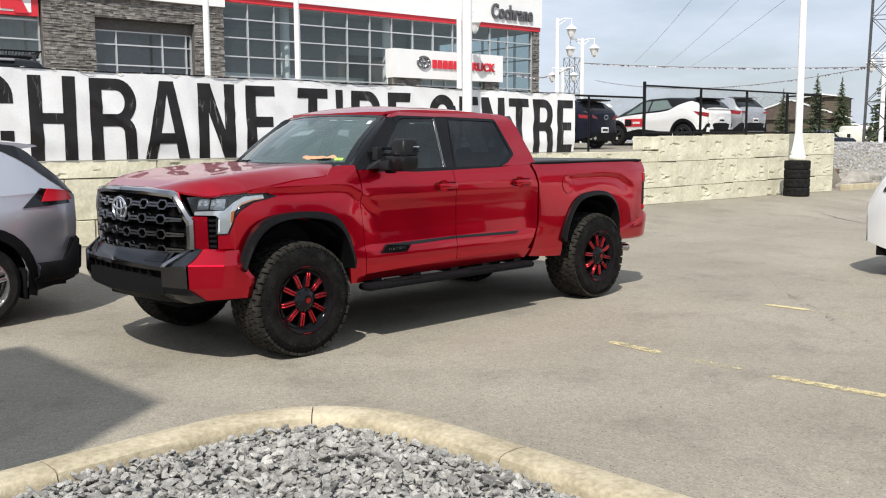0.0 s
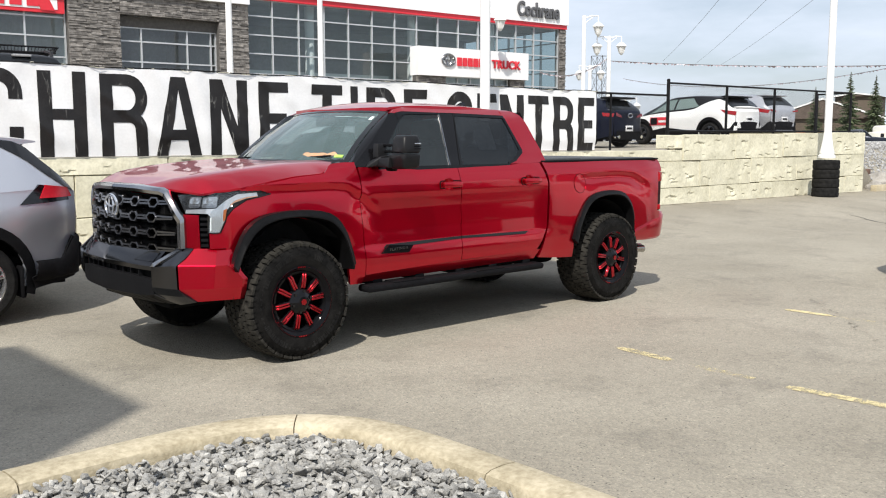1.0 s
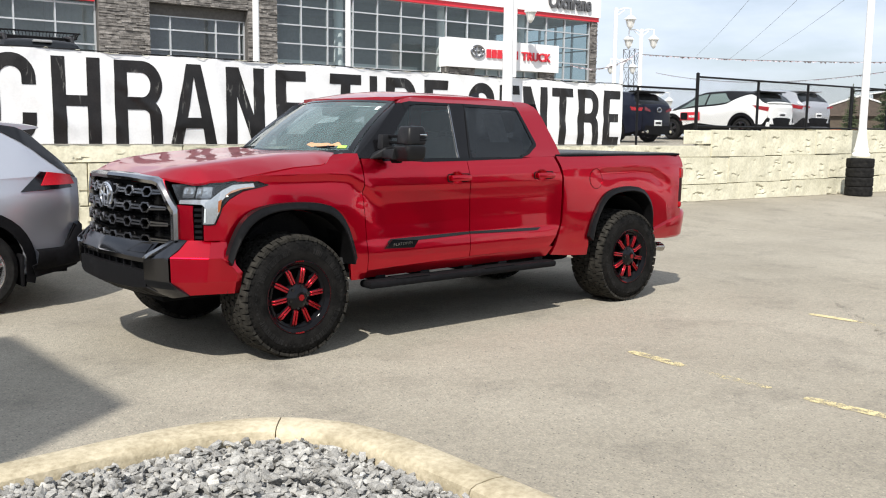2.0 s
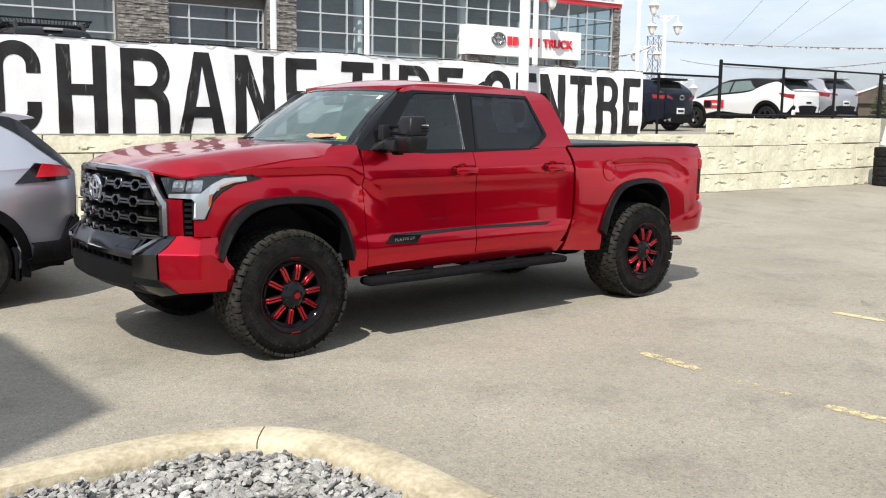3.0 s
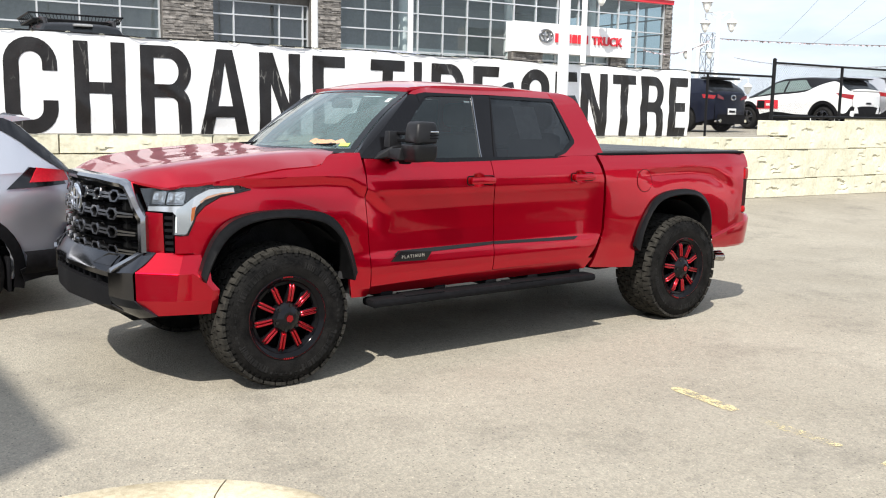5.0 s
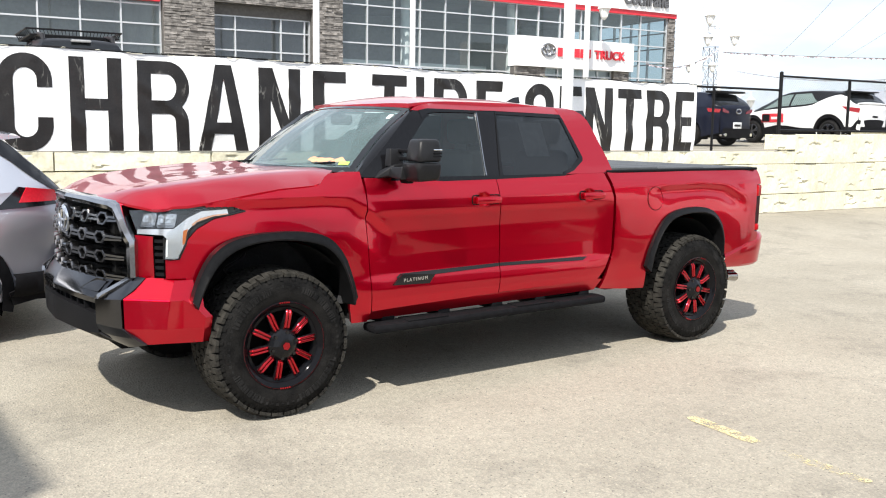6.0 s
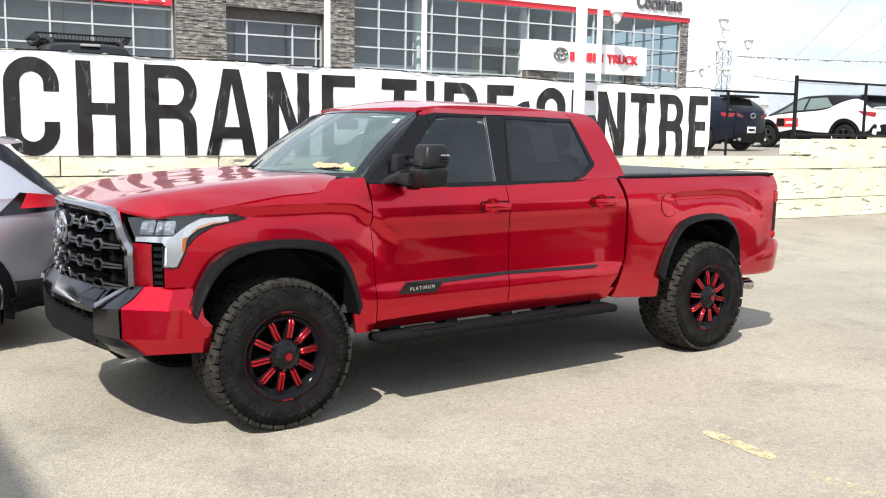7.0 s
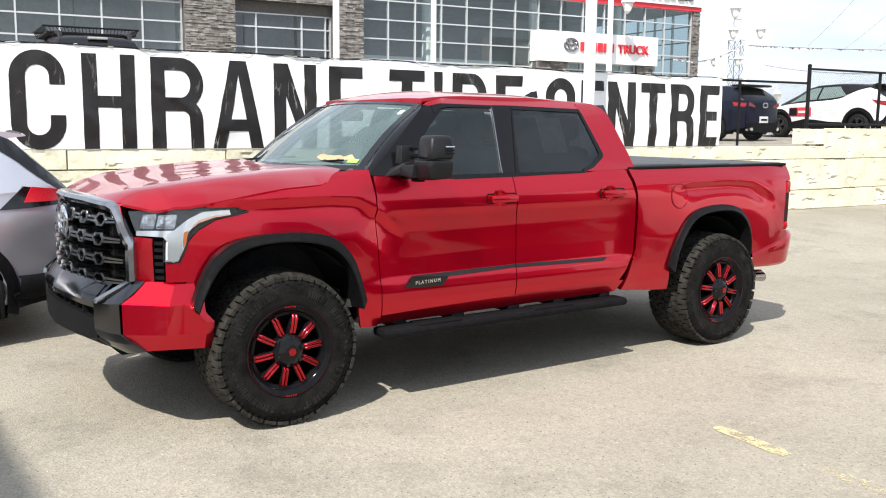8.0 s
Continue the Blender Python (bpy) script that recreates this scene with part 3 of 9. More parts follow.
# retaining wall of split-faced blocks
def block_mesh(seed, w, h, d):
    """A cast block whose face shows rough-hewn stones of uneven depth with chipped edges."""
    rnd = random.Random(seed)
    bm = bmesh.new()
    nx, nz = int(w / 0.021), int(h / 0.019)
    # short ragged ledges where flakes broke away, and a few upright steps
    ledges = []
    for _ in range(max(2, int(w * h * 9.5))):
        x0 = rnd.uniform(0.0, w - 0.12)
        ledges.append((x0, x0 + rnd.uniform(0.09, 0.30), rnd.uniform(0.12, 0.92) * h, rnd.uniform(-0.12, 0.12), rnd.uniform(0.010, 0.021), rnd.uniform(0.03, 0.10)))
    steps = [(rnd.uniform(0.2, 0.8) * w, rnd.uniform(-0.008, 0.008), rnd.uniform(0, h), rnd.uniform(0.1, 0.3)) for _ in range(5)]
    grid = []
    for j in range(nz + 1):
        row = []
        for i in range(nx + 1):
            u, q = i / nx, j / nz
            x, z = u * w, q * h
            lev = 0.010 + 0.006 * noise.noise((x * 3.1, z * 3.1, seed * 2.3))
            for x0, x1, zc, tilt, dep, fade in ledges:
                if x0 < x < x1:
                    e = smooth(x0, x0 + 0.04, x) * smooth(x1, x1 - 0.06, x)
                    d = zc + tilt * (x - x0) + 0.030 * noise.noise((x * 9, seed, zc * 5)) - z
                    lev += e * (-dep * math.exp(-d / fade) if d > 0 else 0.004 * math.exp(d / 0.03))
            for xs, d, zc, ext in steps:
                lev += d * smooth(0.012, -0.012, x - xs - 0.03 * noise.noise((z * 9, seed, xs))) * math.exp(-((z - zc) / ext) ** 2)
            k = noise.noise((x * 9 + seed * 7.3, z * 9, 1.1)) * 0.005 + noise.noise((x * 26, z * 26, seed)) * 0.0022
            edge = i in (0, nx) or j in (0, nz)
            y = -0.012 - lev - k if not edge else 0.004
            uu, qq = (0.010 / w if i == 1 else 1 - 0.010 / w if i == nx - 1 else u), (0.010 / h if j == 1 else 1 - 0.010 / h if j == nz - 1 else q)
            chip = 0.007 * max(0.0, noise.noise((x * 7, q * 3, seed + 2.5)))
            row.append(bm.verts.new((0.003 + uu * (w - 0.006), y, 0.002 + chip * (j == 0) + qq * (h - 0.004) - chip * (j == nz))))
        grid.append(row)
    for r1, r2 in zip(grid, grid[1:]):
        for i in range(nx):
            bm.faces.new((r1[i], r1[i + 1], r2[i + 1], r2[i]))
    rim = grid[0] + [r[-1] for r in grid[1:-1]] + grid[-1][::-1] + [r[0] for r in grid[-2:0:-1]]
    back = [bm.verts.new((v.co.x, d, v.co.z)) for v in rim]
    ring_faces(bm, rim[::-1], back[::-1])
    me = bpy.data.meshes.new("wall_block")
    bm.normal_update()
    bm.to_mesh(me)
    bm.free()
    me.materials.append(BLOCKMAT)
    me.polygons.foreach_set("use_smooth", [True] * len(me.polygons))
    me.set_sharp_from_angle(angle=radians(30))
    return me


def build_wall():
    root = thing("wall_retaining", "cream split-faced concrete block retaining wall", "wall", WALL, kind="structure")
    kinds = [block_mesh(i, 1.9, 0.57, 0.42) for i in range(7)]
    caps = [block_mesh(30 + i, 1.9, 0.243, 0.42) for i in range(3)]
    short = block_mesh(40, 0.86, 0.29, 0.42)
    rnd = random.Random(9)

    def put(me, u, z):
        ob = new("block", me)
        ob.parent = root
        ob.location = (u, rnd.uniform(-0.004, 0.004), z + 0.011 * max(0.0, u - 13.3))

    def course(z, u, right):
        while u < right - 0.1:
            if right - u < 1.7:
                put(block_mesh(60 + int(z * 10), right - u, 0.57, 0.42), u, z)
                break
            else:
                put(rnd.choice(kinds), u, z)
                u += 1.9

    course(0.0, 14.65 - 1.9 * 15, 21.26)
    course(0.57, 14.27 - 1.9 * 15, 21.26)
    course(1.14, 13.66, 21.26)
    u = 13.66 - 1.9 * 14
    while u < 13.6:
        put(rnd.choice(caps), u, 1.14)
        u += 1.9
    put(short, 12.80, 1.41)
    # mortar and fill behind the faces
    for nm, u0, u1, top in (("wall_fill", WALL_L, STEP, 1.36), ("wall_fill", STEP + 0.9, 21.2, 1.66)):
        bm = bmesh.new()
        box(bm, u0, u1, 0.012, 0.40, 0.0, top)
        part(nm, bm, JOINTMAT, root)
    # end return of the wall
    for z in (0.06, 0.65, 1.22):
        for i in range(2):
            ob = new("block", rnd.choice(kinds))
            ob.parent = root
            ob.matrix_basis = pose(WALL_R - 0.02, 0.42 + 1.9 * i, z, 0, 0, 90)


build_wall()

# ---- the red pickup; its front axle stands over the world's origin, nose towards -x ----
WB, HUB, TYRE_R, RIM_R = 3.70, 0.437, 0.440, 0.257
FRONT = Track([(-0.955, 0), (-0.93, -0.25), (-0.89, -0.5), (-0.835, -0.64), (-0.78, -0.727), (-0.70, -0.80), (-0.645, -0.87), (-0.48, -0.93), (-0.23, -0.962), (0.2, -0.985), (0.66, -0.99)])
BUMPER = Track([(-1.02, 0), (-0.985, -0.4), (-0.93, -0.6), (-0.87, -0.82), (-0.78, -0.92), (-0.636, -0.977), (-0.49, -0.99), (-0.2, -0.995)])
door_y = lerp_table([(0.45, 0.93), (0.50, 0.955), (0.56, 0.984), (0.64, 0.997), (0.70, 0.999), (0.755, 0.991), (0.79, 0.977), (0.90, 0.972), (1.06, 0.977), (1.16, 0.988), (1.195, 0.996), (1.26, 0.995), (1.33, 0.980), (1.40, 0.957)])
wing_y = lerp_table([(0.45, 0.93), (0.50, 0.95), (0.58, 0.975), (0.70, 0.99), (0.90, 0.998), (1.05, 1.0), (1.20, 0.999), (1.30, 0.990), (1.34, 0.975), (1.37, 0.958), (1.40, 0.943), (1.45, 0.90)])
shoulder = lerp_table([(1.06, 0.0), (1.17, -0.012), (1.230, -0.022), (1.245, -0.021), (1.265, -0.011), (1.292, 0.004), (1.304, 0.005), (1.35, 0.0)])
shoulder_fall = lerp_table([(-1.0, -0.01), (-0.49, 0.01), (-0.2, 0.0), (0.3, 0.0), (0.455, 0.012), (0.58, 0.085), (0.709, 0.187), (0.9, 0.3), (3.3, 0.0), (3.774, -0.01), (4.064, 0.016), (4.309, 0.15), (4.6, 0.3)])
cab_y = lerp_table([(1.34, 0.968), (1.40, 0.954), (1.45, 0.925), (1.80, 0.765), (1.835, 0.742), (1.865, 0.71), (1.885, 0.675), (1.90, 0.63)])


def swell(x, z):
    """The bulge of wing and bed side over the wheels."""
    k = 0.0
    for cx in (0.0, WB):
        r = math.hypot((x - cx) / 0.62, (z - 0.62) / 0.62)
        k = max(k, 0.011 * math.exp(-((r - 0.95) / 0.28) ** 2))
    return k


def side_at(x, z):
    a, b = door_y(z), wing_y(z)
    t = smooth(0.35, 0.75, x) * (1 - smooth(2.55, 2.85, x))
    k = (1 - smooth(0.58, 0.82, x)) + smooth(3.12, 3.40, x) * (1 - 0.85 * smooth(4.10, 4.34, x))
    for cx in (1.49, 2.48):
        r = math.hypot((x - cx) / 0.058, (z - 1.238) / 0.047)
        if r < 1:
            return (x, -(b + (a - b) * t - 0.030 * min(1.0, 2.6 * (1 - r))), z)
    return (x, -(b + (a - b) * t + swell(x, z) + k * shoulder(z + shoulder_fall(x))), z)


def cab_at(x, z):
    return (x, -(cab_y(z) - 0.03 * smooth(2.3, 2.9, x)), z)


def wing_at(s, z):
    x, y = FRONT.at(s)
    sx, sy, _ = side_at(x, z)
    t = smooth(-0.5, 0.05, x)
    return (x + 0.05 * smooth(1.05, 1.35, z) * (1 - t), y + (sy - y) * t, z)


def nose_at(s, z, off=0.0):
    a, b = wing_at(abs(s), z), wing_at(abs(s) + 0.01, z)
    d = Vector((b[0] - a[0], b[1] - a[1])).normalized()
    y = a[1] - d.x * off
    return (a[0] + d.y * off, y if s >= 0 else -y, z)


def bump_at(s, z, off=0.0):
    a, b = BUMPER.at(abs(s)), BUMPER.at(abs(s) + 0.01)
    d = Vector((b[0] - a[0], b[1] - a[1])).normalized()
    n = Vector((d.y, -d.x))
    back = 0.055 * smooth(0.55, 0.44, z)
    return (a[0] + n.x * off + back, (a[1] + n.y * off) * (1 if s >= 0 else -1), z)


def nose(off):
    return lambda s, z: nose_at(s, z, off)


def bumper(off):
    return lambda s, z: bump_at(s, z, off)


def both(outline):
    """A half outline that starts and ends on the middle line, made whole."""
    return outline + [(-s, z) for s, z in outline[::-1] if s > 1e-6]


def two_sided(name, build, material, parent, label="", angle=35.0, out=None):
    """The part on the near side and its twin on the far side."""
    for flip in (False, True):
        bm = bmesh.new()
        build(bm)
        if flip:
            for v in bm.verts:
                v.co.y = -v.co.y
            bmesh.ops.reverse_faces(bm, faces=bm.faces[:])
        ob = part(name, bm, material, parent, label, angle, out=out)
    return ob


F_OUT = [(-0.55, 0.757), (-0.521, 0.849), (-0.45, 0.985), (-0.367, 1.056), (-0.238, 1.097), (-0.037, 1.111), (0.173, 1.099), (0.31, 1.062), (0.412, 0.95), (0.47, 0.794), (0.50, 0.68)]
F_IN = [(-0.50, 0.66), (-0.455, 0.77), (-0.378, 0.895), (-0.263, 0.984), (-0.096, 1.018), (0.112, 1.001), (0.246, 0.955), (0.338, 0.869), (0.405, 0.72), (0.43, 0.59)]
R_OUT = [(3.095, 0.67), (3.139, 0.825), (3.254, 1.005), (3.378, 1.090), (3.643, 1.119), (3.853, 1.097), (3.99, 1.0), (4.052, 0.859), (4.05, 0.74)]
R_IN = [(3.165, 0.58), (3.21, 0.78), (3.305, 0.93), (3.41, 1.005), (3.643, 1.030), (3.82, 1.008), (3.925, 0.93), (3.97, 0.82), (3.985, 0.66)]


def arch(out, inn, f):
    """The line that lies a share f of the way from the outer to the inner edge of a flare."""
    rows = []
    for poly in (out, inn):
        ln = np.r_[0, np.cumsum([math.dist(a, b) for a, b in zip(poly, poly[1:])])]
        rows.append([(float(np.interp(k, ln, [p[0] for p in poly])), float(np.interp(k, ln, [p[1] for p in poly]))) for k in np.linspace(0, ln[-1], 24)])
    return [(a[0] + (b[0] - a[0]) * f, a[1] + (b[1] - a[1]) * f) for a, b in zip(*rows)]


def fx(x):
    """Length along the wing's plan line at x, for the part behind the lamp."""
    return float(np.interp(x, FRONT.p[:, 0], FRONT.s))


def build_truck():
    REF[0] = (1.8, 0, 1.0)
    t = thing("pickup_truck", "glossy red lifted four-door pickup truck with large off-road tyres", "truck")

    # wings, doors, sills, bed sides
    wing = [(0.955, 0.862), (0.955, 0.968), (0.985, 0.968), (1.03, 0.985), (1.06, 1.055), (1.12, 1.135), (1.2, 1.188), (1.29, 1.207), (1.385, 1.230), (1.30, 1.256), (1.14, 1.256), (1.14, 1.276)]
    wing += [(fx(-0.3), 1.297), (fx(-0.01), 1.339), (fx(0.22), 1.355), (fx(0.27), 1.368), (fx(0.315), 1.41), (fx(0.355), 1.430), (fx(0.46), 1.438), (fx(0.56), 1.438)]
    wing += [(fx(0.575), 1.28), (fx(0.578), 1.15), (fx(0.602), 0.81), (fx(0.612), 0.565), (fx(0.60), 0.50), (fx(0.49), 0.50), (fx(0.465), 0.59)]
    wing += [(fx(x), z) for x, z in arch(F_OUT, F_IN, 0.46)[::-1][1:]] + [(fx(-0.53), 0.80), (fx(-0.54), 0.862)]
    two_sided("wing", lambda bm: sheet(bm, wing, wing_at, 0.04, 0.03, 0.016), RED, t)
    fdoor = [(0.583, 1.40), (0.584, 1.15), (0.608, 0.81), (0.618, 0.568), (1.640, 0.592), (1.655, 0.913), (1.641, 1.18), (1.618, 1.372), (1.18, 1.368), (0.76, 1.395)]
    fd = None
    for flip in (1, -1):
        for nm, pts in (("front_door", fdoor), ("rear_door", [(1.624, 1.372), (1.648, 1.18), (1.662, 0.913), (1.647, 0.594), (2.60, 0.605), (2.67, 0.68), (2.738, 0.80), (2.745, 1.05), (2.738, 1.22), (2.70, 1.32), (2.665, 1.398), (2.40, 1.398), (2.26, 1.385)])):
            bm = bmesh.new()
            sheet(bm, pts, side_at, 0.016, 0.03, 0.012)
            d = part(nm, bm, RED, t) if flip == 1 else None
            if flip == -1:
                for v in bm.verts:
                    v.co.y = -v.co.y
                bmesh.ops.reverse_faces(bm, faces=bm.faces[:])
                d = part(nm, bm, RED, t)
            # pull handle over its cup
            x0 = 1.375 if nm == "front_door" else 2.365
            y = -1.001
            bm = bmesh.new()
            box(bm, x0 + 0.028, x0 + 0.245, y - 0.044, y - 0.012, 1.214, 1.262, 0.015)
            box(bm, x0 + 0.034, x0 + 0.06, y - 0.03, y + 0.015, 1.226, 1.254, 0.006)
            box(bm, x0 + 0.205, x0 + 0.24, y - 0.03, y + 0.015, 1.226, 1.254, 0.006)
            for v in bm.verts:
                v.co.y *= flip
            hd = part("handle", bm, RED, d, "body-coloured pull handle")
            for gap in (((0.075, 1.208), (0.028, 1.210), (0.020, 1.222), (0.020, 1.256), (0.028, 1.268), (0.075, 1.270)), ((0.17, 1.208), (0.245, 1.210), (0.252, 1.222), (0.252, 1.256), (0.245, 1.268), (0.17, 1.270))):
                bm = bmesh.new()
                tube(bm, [(x0 + a, -0.998, z) for a, z in gap], 0.0045, 5)
                for v in bm.verts:
                    v.co.y *= flip
                part("handle_gap", bm, DARK, hd)
            # dark moulding over the lower crease
            bm = bmesh.new()
            if nm == "front_door":
                strip = [(0.80, 0.765), (0.836, 0.788), (1.645, 0.798), (1.645, 0.778), (1.09, 0.765)]
            else:
                strip = [(1.655, 0.798), (2.49, 0.784), (2.44, 0.762), (1.655, 0.778)]
            sheet(bm, strip, lambda x, z: (x, -(0.985 + 0.01 * smooth(0.79, 0.76, z)), z), 0.06, Vector((0, 0.03, 0)))
            for v in bm.verts:
                v.co.y *= flip
            if flip == -1:
                bmesh.ops.reverse_faces(bm, faces=bm.faces[:])
            part("door_moulding", bm, GREYTRIM, d, "dark grey moulding strip")
            if nm == "front_door":
                bm = bmesh.new()
                sheet(bm, [(0.766, 0.722), (0.836, 0.786), (1.09, 0.768), (1.045, 0.712)], lambda x, z: (x, -1.012, z), 0.06, Vector((0, 0.03, 0)))
                for v in bm.verts:
                    v.co.y *= flip
                if flip == -1:
                    bmesh.ops.reverse_faces(bm, faces=bm.faces[:])
                badge = part("badge", bm, GLOSSBLACK, d, "gloss black trim badge with raised silver word")
                if flip == 1:
                    cu = bpy.data.curves.new("badge_word", "FONT")
                    cu.body, cu.size, cu.extrude, cu.offset = "PLATINUM", 0.029, 0.0015, 0.0012
                    cu.space_character = 1.45
                    cu.materials.append(CHROME)
                    word = new("badge_word", cu)
                    word.matrix_basis = pose(0.842, -1.0145, 0.738, 90, -1.5, 0)
                    word.parent = badge
    two_sided("sill", lambda bm: sheet(bm, [(0.605, 0.505), (2.60, 0.520), (2.66, 0.60), (2.62, 0.604), (1.64, 0.588), (0.63, 0.562)], lambda x, z: (x, -(door_y(z) - 0.012), z), 0.1, 0.03), RED, t)
    bed = [(2.705, 1.400), (2.730, 1.33), (2.762, 1.22), (2.769, 1.05), (2.762, 0.82), (2.69, 0.62), (2.65, 0.525), (2.90, 0.50), (3.15, 0.485)] + arch(R_OUT, R_IN, 0.46) + [(4.03, 0.69), (4.12, 0.70), (4.33, 0.775), (4.47, 0.79), (4.48, 0.858), (4.425, 0.862), (4.435, 1.270), (4.502, 1.272), (4.505, 1.37), (4.492, 1.402)]
    two_sided("bed_side", lambda bm: sheet(bm, bed, lambda x, z: (x, side_at(x, z)[1] + 0.03 * smooth(4.25, 4.6, x), z), 0.045, 0.03, 0.018), RED, t)

    # flares
    def flare(out, inn, cx):
        def place(x, z):
            return (x, -(1.008 + 0.034 * smooth(0.66, 0.50, math.hypot(x - cx, (z - 0.56)))), z)

        def build(bm):
            n = 44
            rows = []
            for poly in (out, inn):
                q = [Vector(p) for p in poly]
                q = [q[0]] + [r for a, b in zip(q, q[1:]) for r in (a * 0.75 + b * 0.25, a * 0.25 + b * 0.75)] + [q[-1]]
                ln = np.r_[0, np.cumsum([(b - a).length for a, b in zip(q, q[1:])])]
                rows.append([(float(np.interp(k, ln, [p.x for p in q])), float(np.interp(k, ln, [p.y for p in q]))) for k in np.linspace(0, ln[-1], n)])
            strips = []
            for f, d in ((0.0, -0.985), (0.04, -1.030), (0.24, -1.036), (0.44, -1.052), (0.53, -1.050), (0.57, -0.97), (0.60, -0.80)):
                strips.append([bm.verts.new((a[0] * (1 - f) + b[0] * f, d, a[1] * (1 - f) + b[1] * f)) for a, b in zip(*rows)])
            for a, b in zip(strips, strips[1:]):
                ring_faces(bm, a, b, closed=False)
            for k in (0, -1):
                bm.faces.new([s[k] for s in strips])
        return build

    two_sided("fender_flare", flare(F_OUT, F_IN, 0), FLARE, t, "matt black plastic wheel-arch flare", 50)
    two_sided("fender_flare", flare(R_OUT, R_IN, WB), FLARE, t, "matt black plastic wheel-arch flare", 50)

    # wheel housings
    def housing(cx, r):
        def build(bm):
            a = [(cx + r * math.cos(k), 0.52 + r * math.sin(k)) for k in np.linspace(-0.02, math.pi + 0.02, 22)]
            o = [bm.verts.new((x, -0.96, z)) for x, z in a]
            i = [bm.verts.new((x, -0.52, z)) for x, z in a]
            ring_faces(bm, o, i, closed=False)
            bm.faces.new(i)
        return build

    two_sided("wheel_housing", housing(0.0, 0.52), LINER, t)
    two_sided("wheel_housing", housing(WB - 0.1, 0.50), LINER, t)

    # bonnet
    hz_mid = lerp_table([(-0.96, 1.275), (-0.90, 1.292), (-0.84, 1.312), (-0.75, 1.342), (-0.57, 1.378), (-0.35, 1.408), (0.0, 1.438), (0.4, 1.456), (0.7, 1.458)])

    edge_y = lerp_table([(-0.93, 0.35), (-0.89, 0.53), (-0.835, 0.65), (-0.79, 0.715), (-0.70, 0.80), (-0.645, 0.87), (-0.48, 0.932), (-0.2, 0.936), (0.31, 0.905), (0.7, 0.90)])
    edge_z = lerp_table([(-0.955, 1.270), (-0.89, 1.280), (-0.835, 1.266), (-0.79, 1.256), (-0.70, 1.259), (-0.645, 1.264), (-0.48, 1.280), (-0.3, 1.306), (-0.01, 1.350), (0.22, 1.366), (0.31, 1.40), (0.40, 1.43), (0.7, 1.445)])
    shelf = lerp_table([(-0.9, 0.10), (-0.835, 0.12), (-0.79, 0.14), (-0.70, 0.15), (-0.62, 0.17), (-0.48, 0.185), (0.3, 0.17)])

    def bonnet_z(x, y):
        a, ye, ze = abs(y), edge_y(x), edge_z(x)
        yc = ye - shelf(x)
        zc = max(ze + 0.004, hz_mid(x) - 0.010)
        if a <= yc:
            k = a / max(0.01, yc)
            return hz_mid(x) - 0.012 * math.exp(-(a / 0.3) ** 2) * smooth(-0.7, -0.3, x) + (zc - hz_mid(x)) * k ** 3 + 0.006 * math.exp(-((k - 0.85) / 0.12) ** 2)
        k = min(1.2, (a - yc) / max(0.02, ye - yc))
        return zc + (ze - zc) * k ** 1.15

    half = [FRONT.at(s) for s in (0.0, 0.15, 0.3, 0.45, 0.56, 0.62, 0.68, 0.74)] + [(-0.725, -0.80), (-0.66, -0.868), (-0.56, -0.912), (-0.465, -0.938), (-0.2, -0.936), (0.1, -0.928), (0.26, -0.92), (0.31, -0.905), (0.345, -0.86), (0.40, -0.80), (0.36, -0.6), (0.31, -0.3), (0.295, 0.0)]
    whole = half + [(x, -y) for x, y in half[-2:0:-1]]
    bm = bmesh.new()
    sheet(bm, whole, lambda x, y: (x + 0.045, y, bonnet_z(x, y)), 0.03, Vector((0, 0, -0.014)))
    bmesh.ops.recalc_face_normals(bm, faces=bm.faces[:])
    part("bonnet", bm, RED, t, "red bonnet with raised centre", 40)
    # cowl and wipers
    bm = bmesh.new()
    cw = [(0.33, 0.0), (0.345, -0.3), (0.395, -0.6), (0.44, -0.80), (0.47, -0.88), (0.62, -0.88), (0.55, -0.7), (0.48, -0.4), (0.46, 0.0)]
    sheet(bm, cw + [(x, -y) for x, y in cw[-2:0:-1]], lambda x, y: (x, y, 1.428 - 0.02 * abs(y)), 0.08)
    part("cowl", bm, BLACK, t)
    for y0 in (0.62, -0.05):
        bm = bmesh.new()
        tube(bm, [(0.42, y0, 1.448), (0.47, y0 - 0.3, 1.465), (0.535, y0 - 0.62, 1.485)], 0.007, 6)
        part("wiper", bm, BLACK, t)

    # cab upper
    def wind_at(y, k):
        a = min(1.0, abs(y) / 0.8)
        half_w = 0.83 + (0.675 - 0.83) * k
        yy = y / 0.8 * half_w
        xb, xt = 0.36 + 0.22 * a * a, 0.985 + 0.12 * a * a
        zb, zt = 1.425, 1.855 - 0.016 * a * a
        return (xb + (xt - xb) * k - 0.025 * math.sin(math.pi * k), yy, zb + (zt - zb) * k + 0.012 * math.sin(math.pi * k))

    bm = bmesh.new()
    sheet(bm, [(-0.8, 0), (0.8, 0), (0.8, 1), (-0.8, 1)], wind_at, 0.1)
    ob = part("windshield", bm, WINDSHIELD, t, "windshield with dark border and a pale teal haze for reflected sky", out=(1.8, 0, 1.2))
    ob.visible_shadow = False
    bm = bmesh.new()
